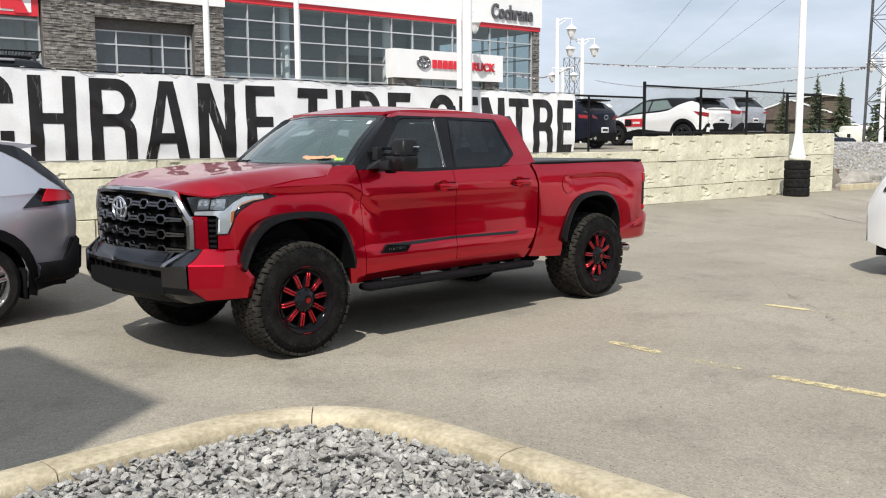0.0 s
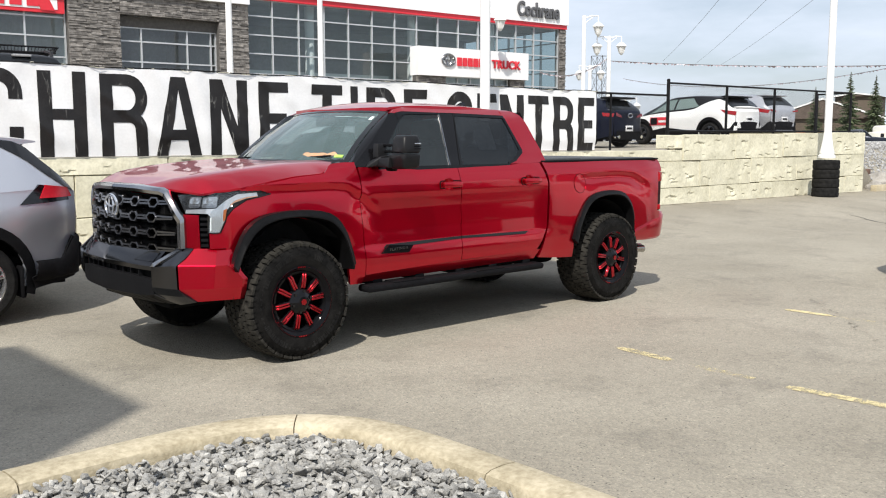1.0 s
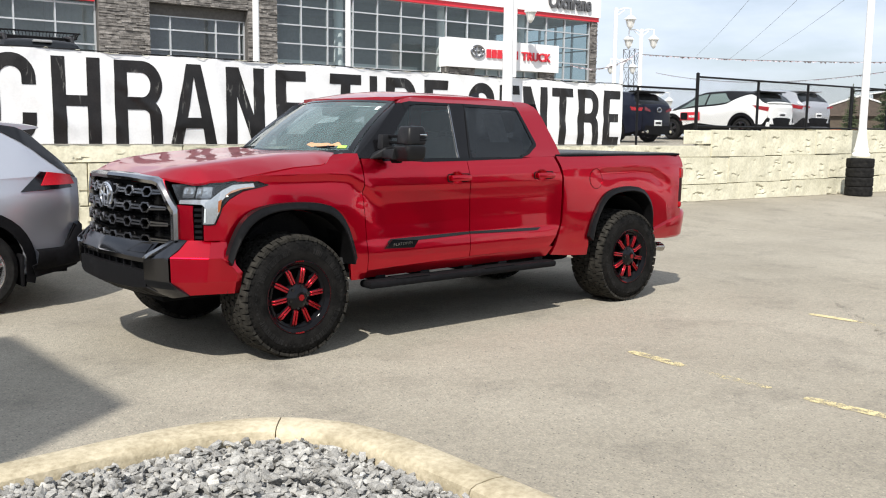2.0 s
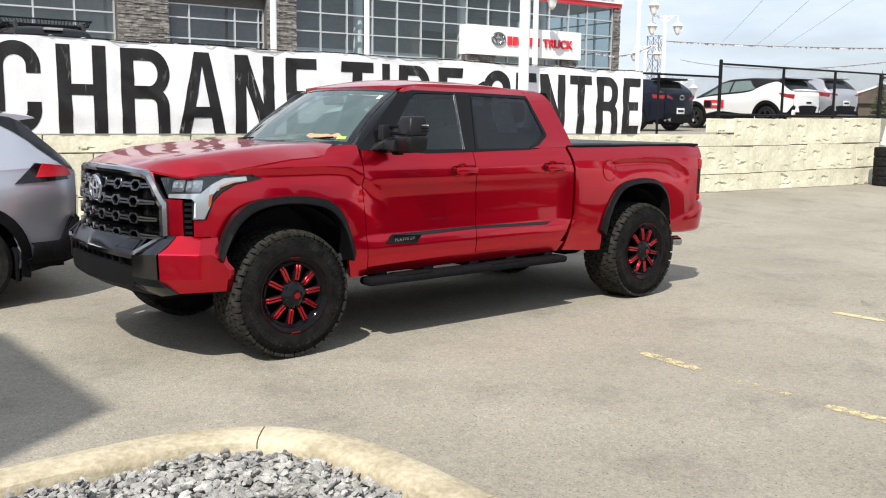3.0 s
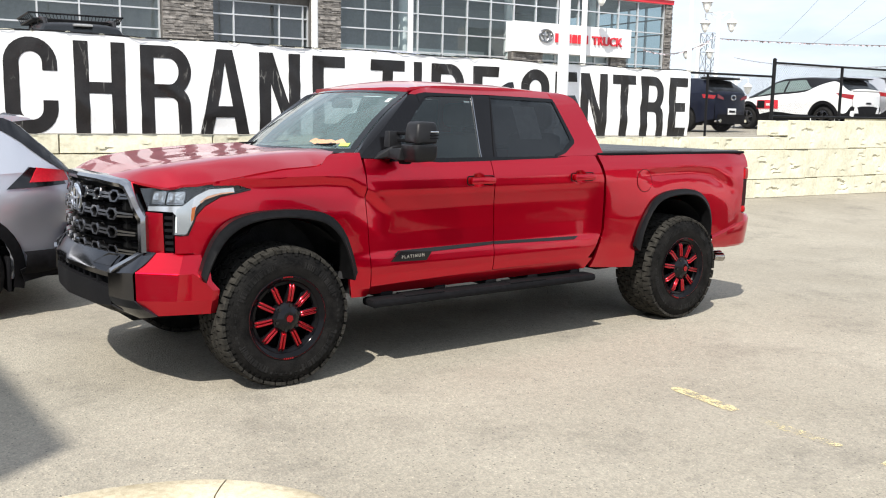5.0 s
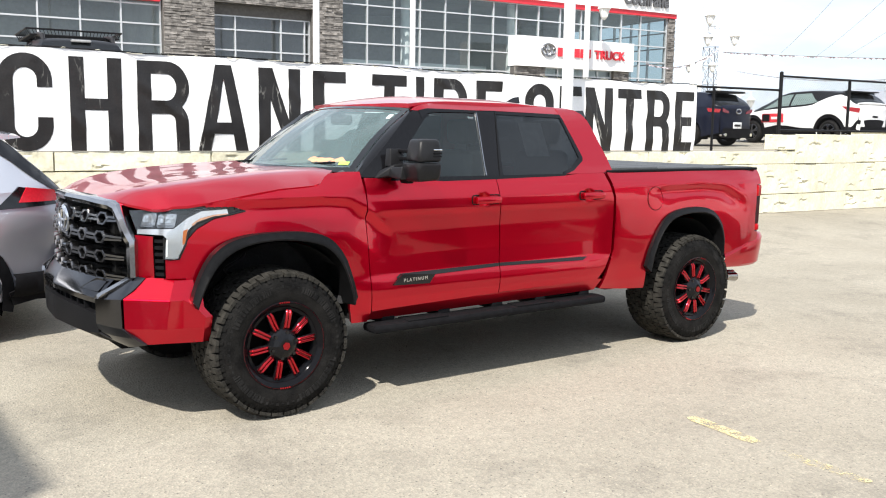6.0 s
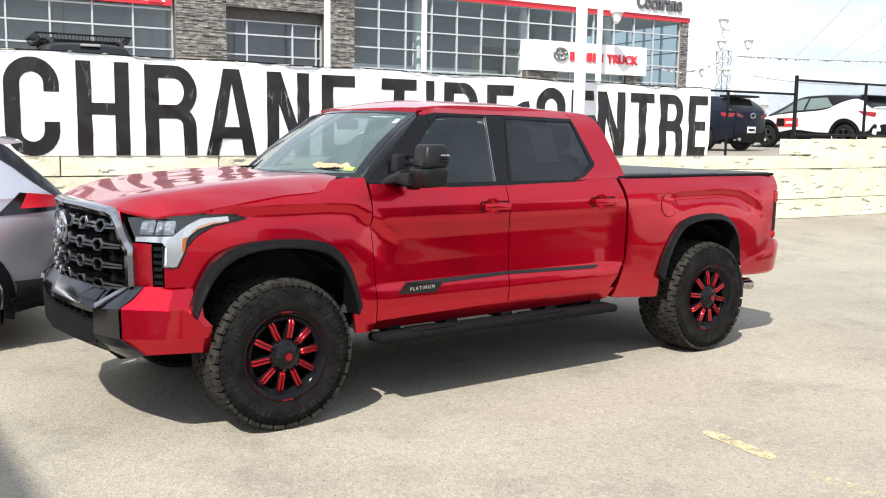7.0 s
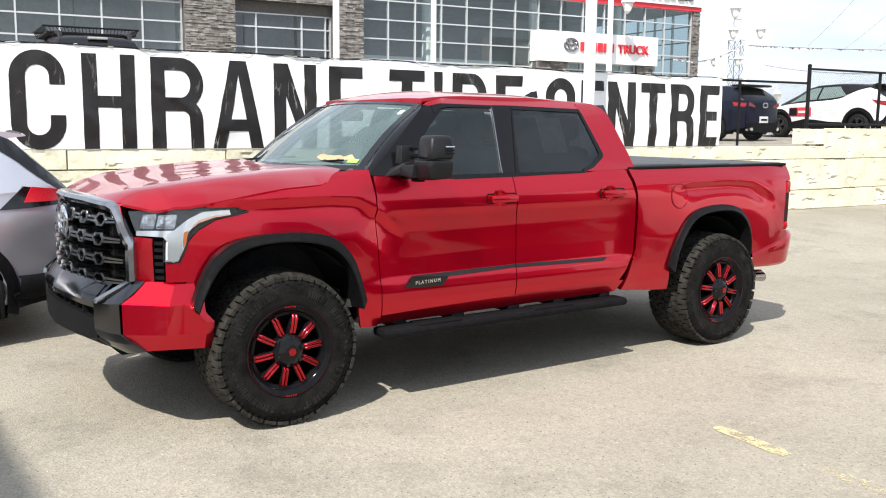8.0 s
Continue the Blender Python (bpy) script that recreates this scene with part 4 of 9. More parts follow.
    for o in ([(-0.8, 0.0), (0.8, 0.0), (0.8, 0.07), (0.5, 0.05), (-0.5, 0.05), (-0.8, 0.07)], [(-0.8, 0.95), (-0.4, 0.968), (0.4, 0.968), (0.8, 0.95), (0.8, 1.0), (-0.8, 1.0)],
              [(-0.8, 0.07), (-0.755, 0.07), (-0.75, 0.95), (-0.8, 0.95)], [(0.755, 0.07), (0.8, 0.07), (0.8, 0.95), (0.75, 0.95)]):
        sheet(bm, o, lambda y, k: tuple(Vector(wind_at(y, k)) + Vector((-0.003, 0, 0.003))), 0.1)
    part("windshield_border", bm, GLOSSBLACK, t)
    for nm, mt, o, lab in (("windshield_sticker", mat("green_sticker", (0.36, 0.62, 0.10), 0.5, 0, 0.2, 30), [(-0.735, 0.095), (-0.665, 0.095), (-0.665, 0.140), (-0.735, 0.140)], "small yellow-green sticker"),
                           ("windshield_tag", mat("white_tag", (0.75, 0.78, 0.78), 0.5, 0, 0.1, 30), [(-0.735, 0.80), (-0.70, 0.80), (-0.70, 0.87), (-0.735, 0.87)], "small white sticker")):
        bm = bmesh.new()
        sheet(bm, o, lambda y, k: tuple(Vector(wind_at(y, k)) + Vector((-0.004, 0, 0.004))), 0.05)
        part(nm, bm, mt, t, lab)

    def roof_z(x, y):
        a = abs(y) / 0.7
        return 1.943 - 0.050 * a * a - 0.075 * (max(0.0, 1.5 - x) / 0.5) ** 2.2 * (1 - 0.45 * a * a) - 0.038 * smooth(1.9, 2.7, x) - 0.03 * smooth(2.5, 2.72, x)

    rf = [(1.0, 0.0), (1.03, -0.35), (1.105, -0.66), (1.30, -0.685), (1.8, -0.69), (2.4, -0.685), (2.55, -0.68), (2.63, -0.64), (2.68, -0.4), (2.70, 0.0)]
    bm = bmesh.new()
    sheet(bm, rf + [(x, -y) for x, y in rf[-2:0:-1]], lambda x, y: (x, y, roof_z(x, y)), 0.07, Vector((0, 0, -0.03)))
    bmesh.ops.recalc_face_normals(bm, faces=bm.faces[:])
    part("roof", bm, RED, t)
    bm = bmesh.new()
    rows = [[bm.verts.new((x, y, z)) for y, z in ((-0.028, 1.88), (-0.020 * k, 1.88 + h * 0.7), (0.0, 1.88 + h), (0.020 * k, 1.88 + h * 0.7), (0.028, 1.88))] for x, h, k in ((2.44, 0.02, 1.0), (2.50, 0.055, 0.9), (2.57, 0.088, 0.6), (2.63, 0.098, 0.4), (2.645, 0.02, 0.5))]
    for r1, r2 in zip(rows, rows[1:]):
        ring_faces(bm, r1, r2, closed=False)
    bm.faces.new(rows[0])
    bm.faces.new(rows[-1][::-1])
    bmesh.ops.recalc_face_normals(bm, faces=bm.faces[:])
    part("aerial_fin", bm, GLOSSBLACK, t, "black shark-fin aerial")
    top_rail = [(1.075, 1.827), (1.13, 1.852), (1.20, 1.868), (1.32, 1.888), (1.72, 1.893), (2.30, 1.88), (2.385, 1.877), (2.385, 1.825), (1.75, 1.838), (1.30, 1.835), (1.20, 1.840), (1.13, 1.824)]
    back_post = [(2.385, 1.877), (2.50, 1.873), (2.575, 1.860), (2.63, 1.832), (2.672, 1.785), (2.70, 1.725), (2.735, 1.62), (2.775, 1.51), (2.488, 1.51), (2.40, 1.79), (2.385, 1.825)]
    post_foot = [(2.775, 1.51), (2.795, 1.41), (2.675, 1.3985), (2.41, 1.3985), (2.30, 1.396), (2.27, 1.392), (2.36, 1.425), (2.47, 1.482), (2.488, 1.51)]

    def cab_panels(bm):
        for o in (top_rail, back_post, post_foot):
            sheet(bm, o, cab_at, 0.05, Vector((0, 0.03, 0)))

    two_sided("cab_side", cab_panels, RED, t)
    apil = [(0.575, 1.405), (0.62, 1.400), (0.775, 1.402), (0.88, 1.50), (1.03, 1.655), (1.10, 1.722), (1.15, 1.768), (1.20, 1.802), (1.128, 1.824), (1.075, 1.825), (1.045, 1.812), (0.86, 1.655)]
    two_sided("a_pillar", lambda bm: sheet(bm, apil, lambda x, z: (x, cab_at(x, z)[1] + 0.05 * smooth(0.85, 0.5, x), z), 0.05, 0.03), PILLARBLACK, t)
    for flip in (1, -1):
        bm = bmesh.new()
        rows = []
        edge = [(0.575, 1.405), (0.72, 1.53), (0.86, 1.655), (1.045, 1.813)]
        for k in np.linspace(0, 1, 12):
            px = float(np.interp(k * 3, range(4), [e[0] for e in edge]))
            pz = float(np.interp(k * 3, range(4), [e[1] for e in edge]))
            a = Vector((px, cab_at(px, pz)[1] + 0.05 * smooth(0.85, 0.5, px) - 0.001, pz))
            b = Vector(wind_at(-0.8, k)) + Vector((0.004, 0, 0.002))
            rows.append([bm.verts.new((p.x, p.y * flip, p.z)) for p in (a, a.lerp(b, 0.5) + Vector((-0.012, -0.008, 0.004)), b)])
        for r1, r2 in zip(rows, rows[1:]):
            ring_faces(bm, r1, r2, closed=False)
        part("pillar_return", bm, PILLARBLACK, t, out=(1.8, 0, 1.0))
    trims = [[(1.543, 1.398), (1.69, 1.398), (1.775, 1.833), (1.60, 1.833)], [(0.77, 1.372), (1.62, 1.368), (2.26, 1.384), (2.28, 1.398), (0.78, 1.398)],
             [(1.765, 1.814), (2.39, 1.800), (2.386, 1.822), (1.765, 1.835)], [(2.26, 1.392), (2.37, 1.422), (2.355, 1.44), (2.26, 1.41)], [(2.37, 1.422), (2.49, 1.488), (2.46, 1.51), (2.355, 1.44)], [(2.49, 1.488), (2.50, 1.515), (2.395, 1.80), (2.372, 1.80), (2.46, 1.51)],
             [(1.13, 1.775), (1.18, 1.806), (1.25, 1.819), (1.602, 1.820), (1.602, 1.837), (1.20, 1.842), (1.12, 1.828)], [(0.70, 1.40), (0.80, 1.40), (0.80, 1.52), (0.86, 1.53), (0.86, 1.56)]]
    for tr in trims:
        two_sided("window_trim", lambda bm: sheet(bm, tr, lambda x, z: tuple(Vector(cab_at(x, z)) + Vector((0, -0.005, 0))), 0.05, Vector((0, 0.012, 0))), PILLARBLACK, t)
    two_sided("window_seal", lambda bm: sheet(bm, [(1.538, 1.40), (1.545, 1.40), (1.602, 1.822), (1.595, 1.822)], lambda x, z: tuple(Vector(cab_at(x, z)) + Vector((0, -0.008, 0))), 0.06, Vector((0, 0.012, 0))), SATIN, t, "bright thin window seal")
    two_sided("pillar_gap", lambda bm: sheet(bm, [(1.655, 1.40), (1.661, 1.40), (1.768, 1.83), (1.762, 1.83)], lambda x, z: tuple(Vector(cab_at(x, z)) + Vector((0, -0.0075, 0))), 0.06), DARK, t)
    for gm, gl in ((TINT_FRONT, [(0.72, 1.39), (1.55, 1.39), (1.61, 1.828), (1.18, 1.825), (1.0, 1.69), (0.80, 1.46)]), (TINT, [(1.68, 1.39), (2.27, 1.395), (2.47, 1.50), (2.385, 1.815), (1.765, 1.828)])):
        two_sided("side_window", lambda bm: sheet(bm, gl, lambda x, z: tuple(Vector(cab_at(x, z)) + Vector((0, 0.002, 0))), 0.07), gm, t, "dark tinted side window", out=(1.8, 0, 1.2))
    bm = bmesh.new()
    box(bm, 2.70, 2.735, -0.93, 0.93, 0.60, 1.40, 0.01)
    part("cab_back", bm, RED, t)
    bm = bmesh.new()
    sheet(bm, [(-0.90, 1.40), (0.90, 1.40), (0.68, 1.86), (-0.68, 1.86)], lambda y, z: (2.775 - 0.17 * (z - 1.4), y, z), 0.12)
    part("rear_window", bm, TINT, t, out=(1.8, 0, 1.2))

    # cabin
    bm = bmesh.new()
    box(bm, 0.45, 2.70, -0.90, 0.90, 0.62, 0.70)
    part("cabin_floor", bm, INTERIOR, t)
    bm = bmesh.new()
    box(bm, 0.55, 0.98, -0.84, 0.84, 1.15, 1.40, 0.05)
    box(bm, 0.52, 0.82, -0.78, 0.78, 1.38, 1.44, 0.03)
    part("dashboard", bm, INTERIOR, t)
    bm = bmesh.new()
    c = Vector((1.08, -0.42, 1.35))
    rim = [c + Vector((0.05 * math.sin(a), 0.19 * math.cos(a), 0.18 * math.sin(a))) for a in np.linspace(0, math.tau, 25)]
    tube(bm, rim, 0.016, 6, caps=False)
    box(bm, 1.06, 1.10, -0.5, -0.34, 1.31, 1.39, 0.02)
    part("steering_wheel", bm, INTERIOR, t)
    for y0 in (-0.42, 0.42):
        for x0 in (1.35, 2.15):
            bm = bmesh.new()
            box(bm, x0 - 0.15, x0 + 0.38, y0 - 0.27, y0 + 0.27, 0.92, 1.06, 0.05)
            box(bm, x0 + 0.28, x0 + 0.44, y0 - 0.26, y0 + 0.26, 1.0, 1.56, 0.06)
            box(bm, x0 + 0.33, x0 + 0.44, y0 - 0.14, y0 + 0.14, 1.60, 1.78, 0.04)
            box(bm, x0 + 0.37, x0 + 0.39, y0 - 0.07, y0 + 0.07, 1.5, 1.65)
            part("seat", bm, SEATMAT, t, "dark leather seat with headrest")
    bm = bmesh.new()
    box(bm, 0.95, 0.985, -0.14, 0.14, 1.725, 1.795, 0.02)
    box(bm, 0.95, 0.99, -0.02, 0.02, 1.78, 1.825, 0.005)
    part("rear_view_mirror", bm, BLACK, t)
    for a in ([(-0.62, 0.57), (-0.48, 0.61), (-0.44, 0.70), (-0.60, 0.66)], [(-0.47, 0.56), (-0.18, 0.60), (-0.12, 0.68), (-0.45, 0.66)]):
        bm = bmesh.new()
        sheet(bm, a, lambda y, x: (x, y, 1.470 + 0.03 * noise.noise((x * 9, y * 9, 0)) + 0.28 * (x - 0.56)), 0.03)
        part("paper", bm, mat("orange_paper", (0.75, 0.28, 0.10), 0.7, 0, 0.1, 10), t, "orange paper on the dashboard")

    bm = bmesh.new()
    sheet(bm, [(1.98, 1.52), (2.20, 1.52), (2.20, 1.76), (1.98, 1.76)], lambda x, z: (x, cab_at(x, z)[1] + 0.03, z), 0.3)
    part("window_sticker", bm, mat("price_sheet", (0.45, 0.45, 0.44), 0.7, 0, 0.2, 25), t, "paper sheet behind the rear window")

    # tow mirror on the near door: head, lower head, jointed arm and sail foot
    def hull(pts, bevel):
        bm = bmesh.new()
        vs = [bm.verts.new(p) for p in pts]
        bmesh.ops.convex_hull(bm, input=vs)
        bmesh.ops.dissolve_limit(bm, angle_limit=radians(1), verts=bm.verts[:], edges=bm.edges[:])
        bmesh.ops.bevel(bm, geom=bm.edges[:], offset=bevel, segments=3, affect="EDGES", profile=0.5)
        return bm

    mr = part("mirror", hull([(0.775, -1.115, 1.506), (0.760, -1.285, 1.506), (0.915, -1.10, 1.506), (0.925, -1.300, 1.506), (0.792, -1.125, 1.642), (0.786, -1.262, 1.642), (0.915, -1.11, 1.645), (0.925, -1.285, 1.642)], 0.020), MIRRORSHELL, t, "large black towing mirror", 30)
    part("mirror_lower", hull([(0.780, -1.10, 1.384), (0.780, -1.262, 1.386), (0.915, -1.09, 1.384), (0.925, -1.285, 1.396), (0.755, -1.10, 1.500), (0.750, -1.290, 1.500), (0.915, -1.09, 1.500), (0.925, -1.302, 1.500)], 0.018), MIRRORSHELL, mr, "", 30)
    part("mirror_arm", hull([(0.728, -1.005, 1.405), (0.732, -1.13, 1.395), (0.830, -1.005, 1.405), (0.840, -1.13, 1.395), (0.735, -1.005, 1.466), (0.745, -1.13, 1.474), (0.830, -1.005, 1.466), (0.840, -1.13, 1.474)], 0.008), MIRRORSHELL, mr, "", 30)
    part("mirror_foot", hull([(0.655, -0.945, 1.392), (0.86, -0.945, 1.392), (0.755, -1.02, 1.418), (0.855, -1.02, 1.418), (0.755, -1.02, 1.478), (0.855, -1.02, 1.486), (0.70, -0.935, 1.44), (0.83, -0.925, 1.490)], 0.005), MIRRORSHELL, mr, "", 30)
    part("mirror_foot", hull([(0.745, -0.93, 1.47), (0.765, -0.975, 1.47), (0.86, -0.975, 1.47), (0.86, -0.93, 1.47), (0.765, -0.915, 1.578), (0.775, -0.955, 1.578), (0.86, -0.955, 1.578), (0.86, -0.915, 1.578)], 0.004), MIRRORSHELL, mr, "", 30)
    part("mirror_knuckle", hull([(0.80, -1.03, 1.368), (0.80, -1.10, 1.368), (0.85, -1.03, 1.368), (0.85, -1.10, 1.368), (0.79, -1.02, 1.41), (0.79, -1.12, 1.41), (0.86, -1.02, 1.41), (0.86, -1.12, 1.41)], 0.006), BLACK, mr, "", 30)
    for z in (1.518, 1.566):
        bm = bmesh.new()
        box(bm, 0.83, 0.87, -1.13, -0.93, z - 0.011, z + 0.011, 0.006)
        part("mirror_stay", bm, BLACK, mr)
    for z, m in ((1.536, BLACK), (1.555, BLACK), (1.575, CHROME)):
        bm = bmesh.new()
        box(bm, 0.865, 0.9265, -1.296, -1.235, z, z + 0.009, 0.002)
        part("mirror_lamp", bm, m, mr)

    # nose: frame, mesh, emblem
    fr_o = [(0, 1.300), (0.30, 1.297), (0.58, 1.283), (0.63, 1.268), (0.70, 1.195), (0.795, 1.075), (0.797, 0.866)]
    fr_i = [(0, 1.240), (0.30, 1.236), (0.560, 1.220), (0.602, 1.205), (0.652, 1.155), (0.722, 1.04), (0.722, 0.866)]
    bm = bmesh.new()
    for sgn in (1, -1):
        strips = []
        for f, o in ((0.0, -0.04), (0.03, 0.012), (0.10, 0.026), (0.42, 0.036), (0.78, 0.022), (0.86, 0.006), (1.0, -0.045)):
            line = [(a[0] + (b[0] - a[0]) * f, a[1] + (b[1] - a[1]) * f) for a, b in zip(fr_o, fr_i)]
            pts = [(p[0] + (q[0] - p[0]) * k / 6, p[1] + (q[1] - p[1]) * k / 6) for p, q in zip(line, line[1:]) for k in range(6)] + [line[-1]]
            strips.append([bm.verts.new(nose_at(sgn * max(s0, 1e-5), z, o)) for s0, z in pts])
        for r1, r2 in zip(strips, strips[1:]):
            ring_faces(bm, r1, r2, closed=False)
    bmesh.ops.remove_doubles(bm, verts=bm.verts[:], dist=0.0005)
    bmesh.ops.recalc_face_normals(bm, faces=bm.faces[:])
    part("grille_frame", bm, FRAMEMETAL, t, "polished dark steel grille surround", 25, out=(0, 0, 1.0))
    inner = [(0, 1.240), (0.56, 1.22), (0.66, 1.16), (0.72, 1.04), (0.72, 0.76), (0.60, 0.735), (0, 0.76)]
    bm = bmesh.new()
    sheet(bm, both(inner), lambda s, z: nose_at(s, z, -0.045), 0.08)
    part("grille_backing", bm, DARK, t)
    rows = ((1.180, 0.655, 0.0), (1.075, 0.70, 0.0), (0.967, 0.715, 0.0), (0.855, 0.715, 0.0))
    for zc, end, sh in rows:
        bm = bmesh.new()
        centres = [0.10, 0.305, 0.515]
        hx, hz = 0.064, 0.039
        six = ((-1, 0), (-0.5, 1), (0.5, 1), (1, 0), (0.5, -1), (-0.5, -1))
        for sgn in (1, -1):
            for c0 in centres:
                rings = [[bm.verts.new(nose_at(sgn * (c0 + hx * g * p), zc + hz * g * q, o)) for p, q in six] for g, o in ((1.04, -0.03), (1.0, 0.002), (0.90, 0.014), (0.66, 0.014), (0.60, 0.006), (0.56, -0.04))]
                for r1, r2 in zip(rings, rings[1:]):
                    ring_faces(bm, r1, r2)
            edges = [0.0] + [c0 + d for c0 in centres for d in (-hx * 0.78, hx * 0.78)] + [end]
            for a, b in zip(edges[0::2], edges[1::2]):
                if b - a < 0.01:
                    continue
                last = b >= end - 0.01
                prof = ((0.026, -0.03), (0.024, 0.0), (0.017, 0.012), (0.004, 0.012), (0.002, -0.01), (-0.002, -0.01), (-0.004, 0.012), (-0.017, 0.012), (-0.024, 0.0), (-0.026, -0.03))
                n = max(3, int((b - a) / 0.05))
                rr = [[bm.verts.new(nose_at(sgn * (a + (b - a) * i / n), zc + z * (1 - 0.3 * i / n if last else 1.0), o)) for z, o in prof] for i in range(n + 1)]
                for r1, r2 in zip(rr, rr[1:]):
                    ring_faces(bm, r1, r2, closed=False)
        bmesh.ops.recalc_face_normals(bm, faces=bm.faces[:])
        part("grille_bar", bm, GRILLEMETAL, t, "dark chrome grille bar with hexagon rings", 20)
    for z in (1.128, 1.02, 0.91, 0.80):
        bm = bmesh.new()
        for sgn in (1, -1):
            n = 14
            prof = [(z + 0.012, -0.045), (z, -0.02), (z - 0.012, -0.045)]
            rr = [[bm.verts.new(nose_at(sgn * 0.69 * i / n, zz, o)) for zz, o in prof] for i in range(n + 1)]
            for r1, r2 in zip(rr, rr[1:]):
                ring_faces(bm, r1, r2, closed=False)
        bmesh.ops.recalc_face_normals(bm, faces=bm.faces[:])
        part("grille_slat", bm, GLOSSBLACK, t)
    bm = bmesh.new()

    def oval(bm, cy, cz, ry, rz, x, r, n=28):
        tube(bm, [(x, cy + ry * math.cos(a), cz + rz * math.sin(a)) for a in np.linspace(0, math.tau, n)], r, 6, caps=False)

    oval(bm, 0, 1.135, 0.108, 0.078, -0.952, 0.011)
    oval(bm, 0, 1.135, 0.038, 0.072, -0.956, 0.008)
    oval(bm, 0, 1.165, 0.085, 0.035, -0.956, 0.008)
    emb = part("emblem", bm, CHROME, t, "chrome oval emblem of plain rings")
    bm = bmesh.new()
    tube(bm, [(-0.915, 0, 1.135), (-0.942, 0, 1.135)], 0.115, 28)
    for v in bm.verts:
        v.co.z = 1.135 + (v.co.z - 1.135) * 0.85
    part("emblem_plate", bm, GLOSSBLACK, emb)

    # lamps, vents, red cheeks
    for flip in (1, -1):
        def fl(bm):
            if flip == -1:
                for v in bm.verts:
                    v.co.y = -v.co.y
                bmesh.ops.reverse_faces(bm, faces=bm.faces[:])
            return bm
        bm = bmesh.new()
        sheet(bm, [(0.70, 1.233), (0.86, 1.240), (1.12, 1.258), (1.29, 1.256), (1.383, 1.232), (1.29, 1.210), (1.2, 1.191), (1.12, 1.138), (1.06, 1.06), (1.03, 0.988), (0.985, 0.970), (0.955, 0.970), (0.950, 1.10), (0.785, 1.108)], nose(-0.012), 0.04, 0.02)
        hl = part("headlamp", fl(bm), mat("lamp_bowl", (0.05, 0.051, 0.053), 0.22, 0.8, 0.2, 50), t, "angular headlamp with bright T-shaped surround")
        bm = bmesh.new()
        hook = [(0.788, 1.108), (0.943, 1.104), (0.962, 1.086), (0.954, 0.974), (1.022, 0.976), (1.058, 1.052), (1.070, 1.130), (1.106, 1.177), (1.186, 1.205), (1.278, 1.215), (1.266, 1.243), (1.12, 1.234), (1.055, 1.198), (0.993, 1.139), (0.788, 1.133)]
        sheet(bm, hook, nose(0.004), 0.02, 0.02)
        part("lamp_surround", fl(bm), mat("lamp_silver", (0.70, 0.715, 0.725), 0.26, 0.95, 0.05, 50), hl, "bright silver lamp surround")
        for o in ([(0.962, 1.075), (0.970, 1.078), (0.968, 0.986), (0.960, 0.984)],):
            bm = bmesh.new()
            sheet(bm, o, nose(0.007), 0.03)
            part("daylight_strip", fl(bm), PLATEWHITE, hl, "white light strip")
        for s0, s1 in ((0.800, 0.880), (0.892, 0.995)):
            bm = bmesh.new()
            sheet(bm, [(s0 + 0.006, 1.146), (s1 - 0.006, 1.146), (s1, 1.156), (s1, 1.212), (s1 - 0.006, 1.222), (s0 + 0.006, 1.218), (s0, 1.208), (s0, 1.156)], nose(-0.003), 0.03, 0.012)
            md = part("lamp_module", fl(bm), mat("lamp_module", (0.45, 0.455, 0.46), 0.16, 0.9, 0.3, 45), hl, "bright projector module")
            bm = bmesh.new()
            sheet(bm, [(s0 + 0.012, 1.172), (s1 - 0.012, 1.172), (s1 - 0.005, 1.182), (s1 - 0.005, 1.204), (s1 - 0.012, 1.212), (s0 + 0.012, 1.210), (s0 + 0.006, 1.200), (s0 + 0.006, 1.182)], lambda a, z: nose_at(a, z, 0.0 + 0.006 * math.cos((a - s0) / (s1 - s0) * math.pi - math.pi / 2)), 0.008, 0.004)
            part("projector", fl(bm), mat("projector_glass", (0.46, 0.47, 0.48), 0.16, 0.8, 0.5, 70), md, "bright projector lens")
            bm = bmesh.new()
            sheet(bm, [(s0 + 0.006, 1.150), (s1 - 0.006, 1.150), (s1 - 0.006, 1.160), (s0 + 0.006, 1.160)], nose(0.0), 0.05, 0.004)
            part("module_strip", fl(bm), SATIN, md)
        bm = bmesh.new()
        sheet(bm, [(1.046, 1.128), (1.068, 1.138), (1.064, 1.060), (1.048, 1.050)], nose(0.008), 0.03, 0.01)
        part("turn_lamp", fl(bm), AMBER, hl, "amber turn lamp")
        bm = bmesh.new()
        sheet(bm, [(1.093, 1.150), (1.130, 1.183), (1.20, 1.206), (1.272, 1.213), (1.272, 1.220), (1.195, 1.214), (1.122, 1.195), (1.085, 1.165)], nose(0.008), 0.03)
        part("reflector", fl(bm), mat("peach_reflector", (0.42, 0.24, 0.16), 0.3, 0.2, 0.1, 50), hl, "pale amber reflector strip")
        bm = bmesh.new()
        sheet(bm, [(0.716, 1.226), (0.822, 1.243), (1.057, 1.249), (1.20, 1.250), (1.26, 1.246), (1.12, 1.236), (1.055, 1.199), (0.993, 1.141), (0.788, 1.135)], nose(0.010), 0.04)
        part("lamp_lens", fl(bm), CLEARLENS, hl, "clear lens", out=(0, 0, 1.0))
        bm = bmesh.new()
        sheet(bm, [(0.962, 1.118), (0.954, 0.974), (1.022, 0.976), (1.044, 1.02), (1.044, 1.128), (1.05, 1.19)], nose(0.013), 0.04)
        part("lamp_lens", fl(bm), CLEARLENS, hl, "clear lens", out=(0, 0, 1.0))
        bm = bmesh.new()
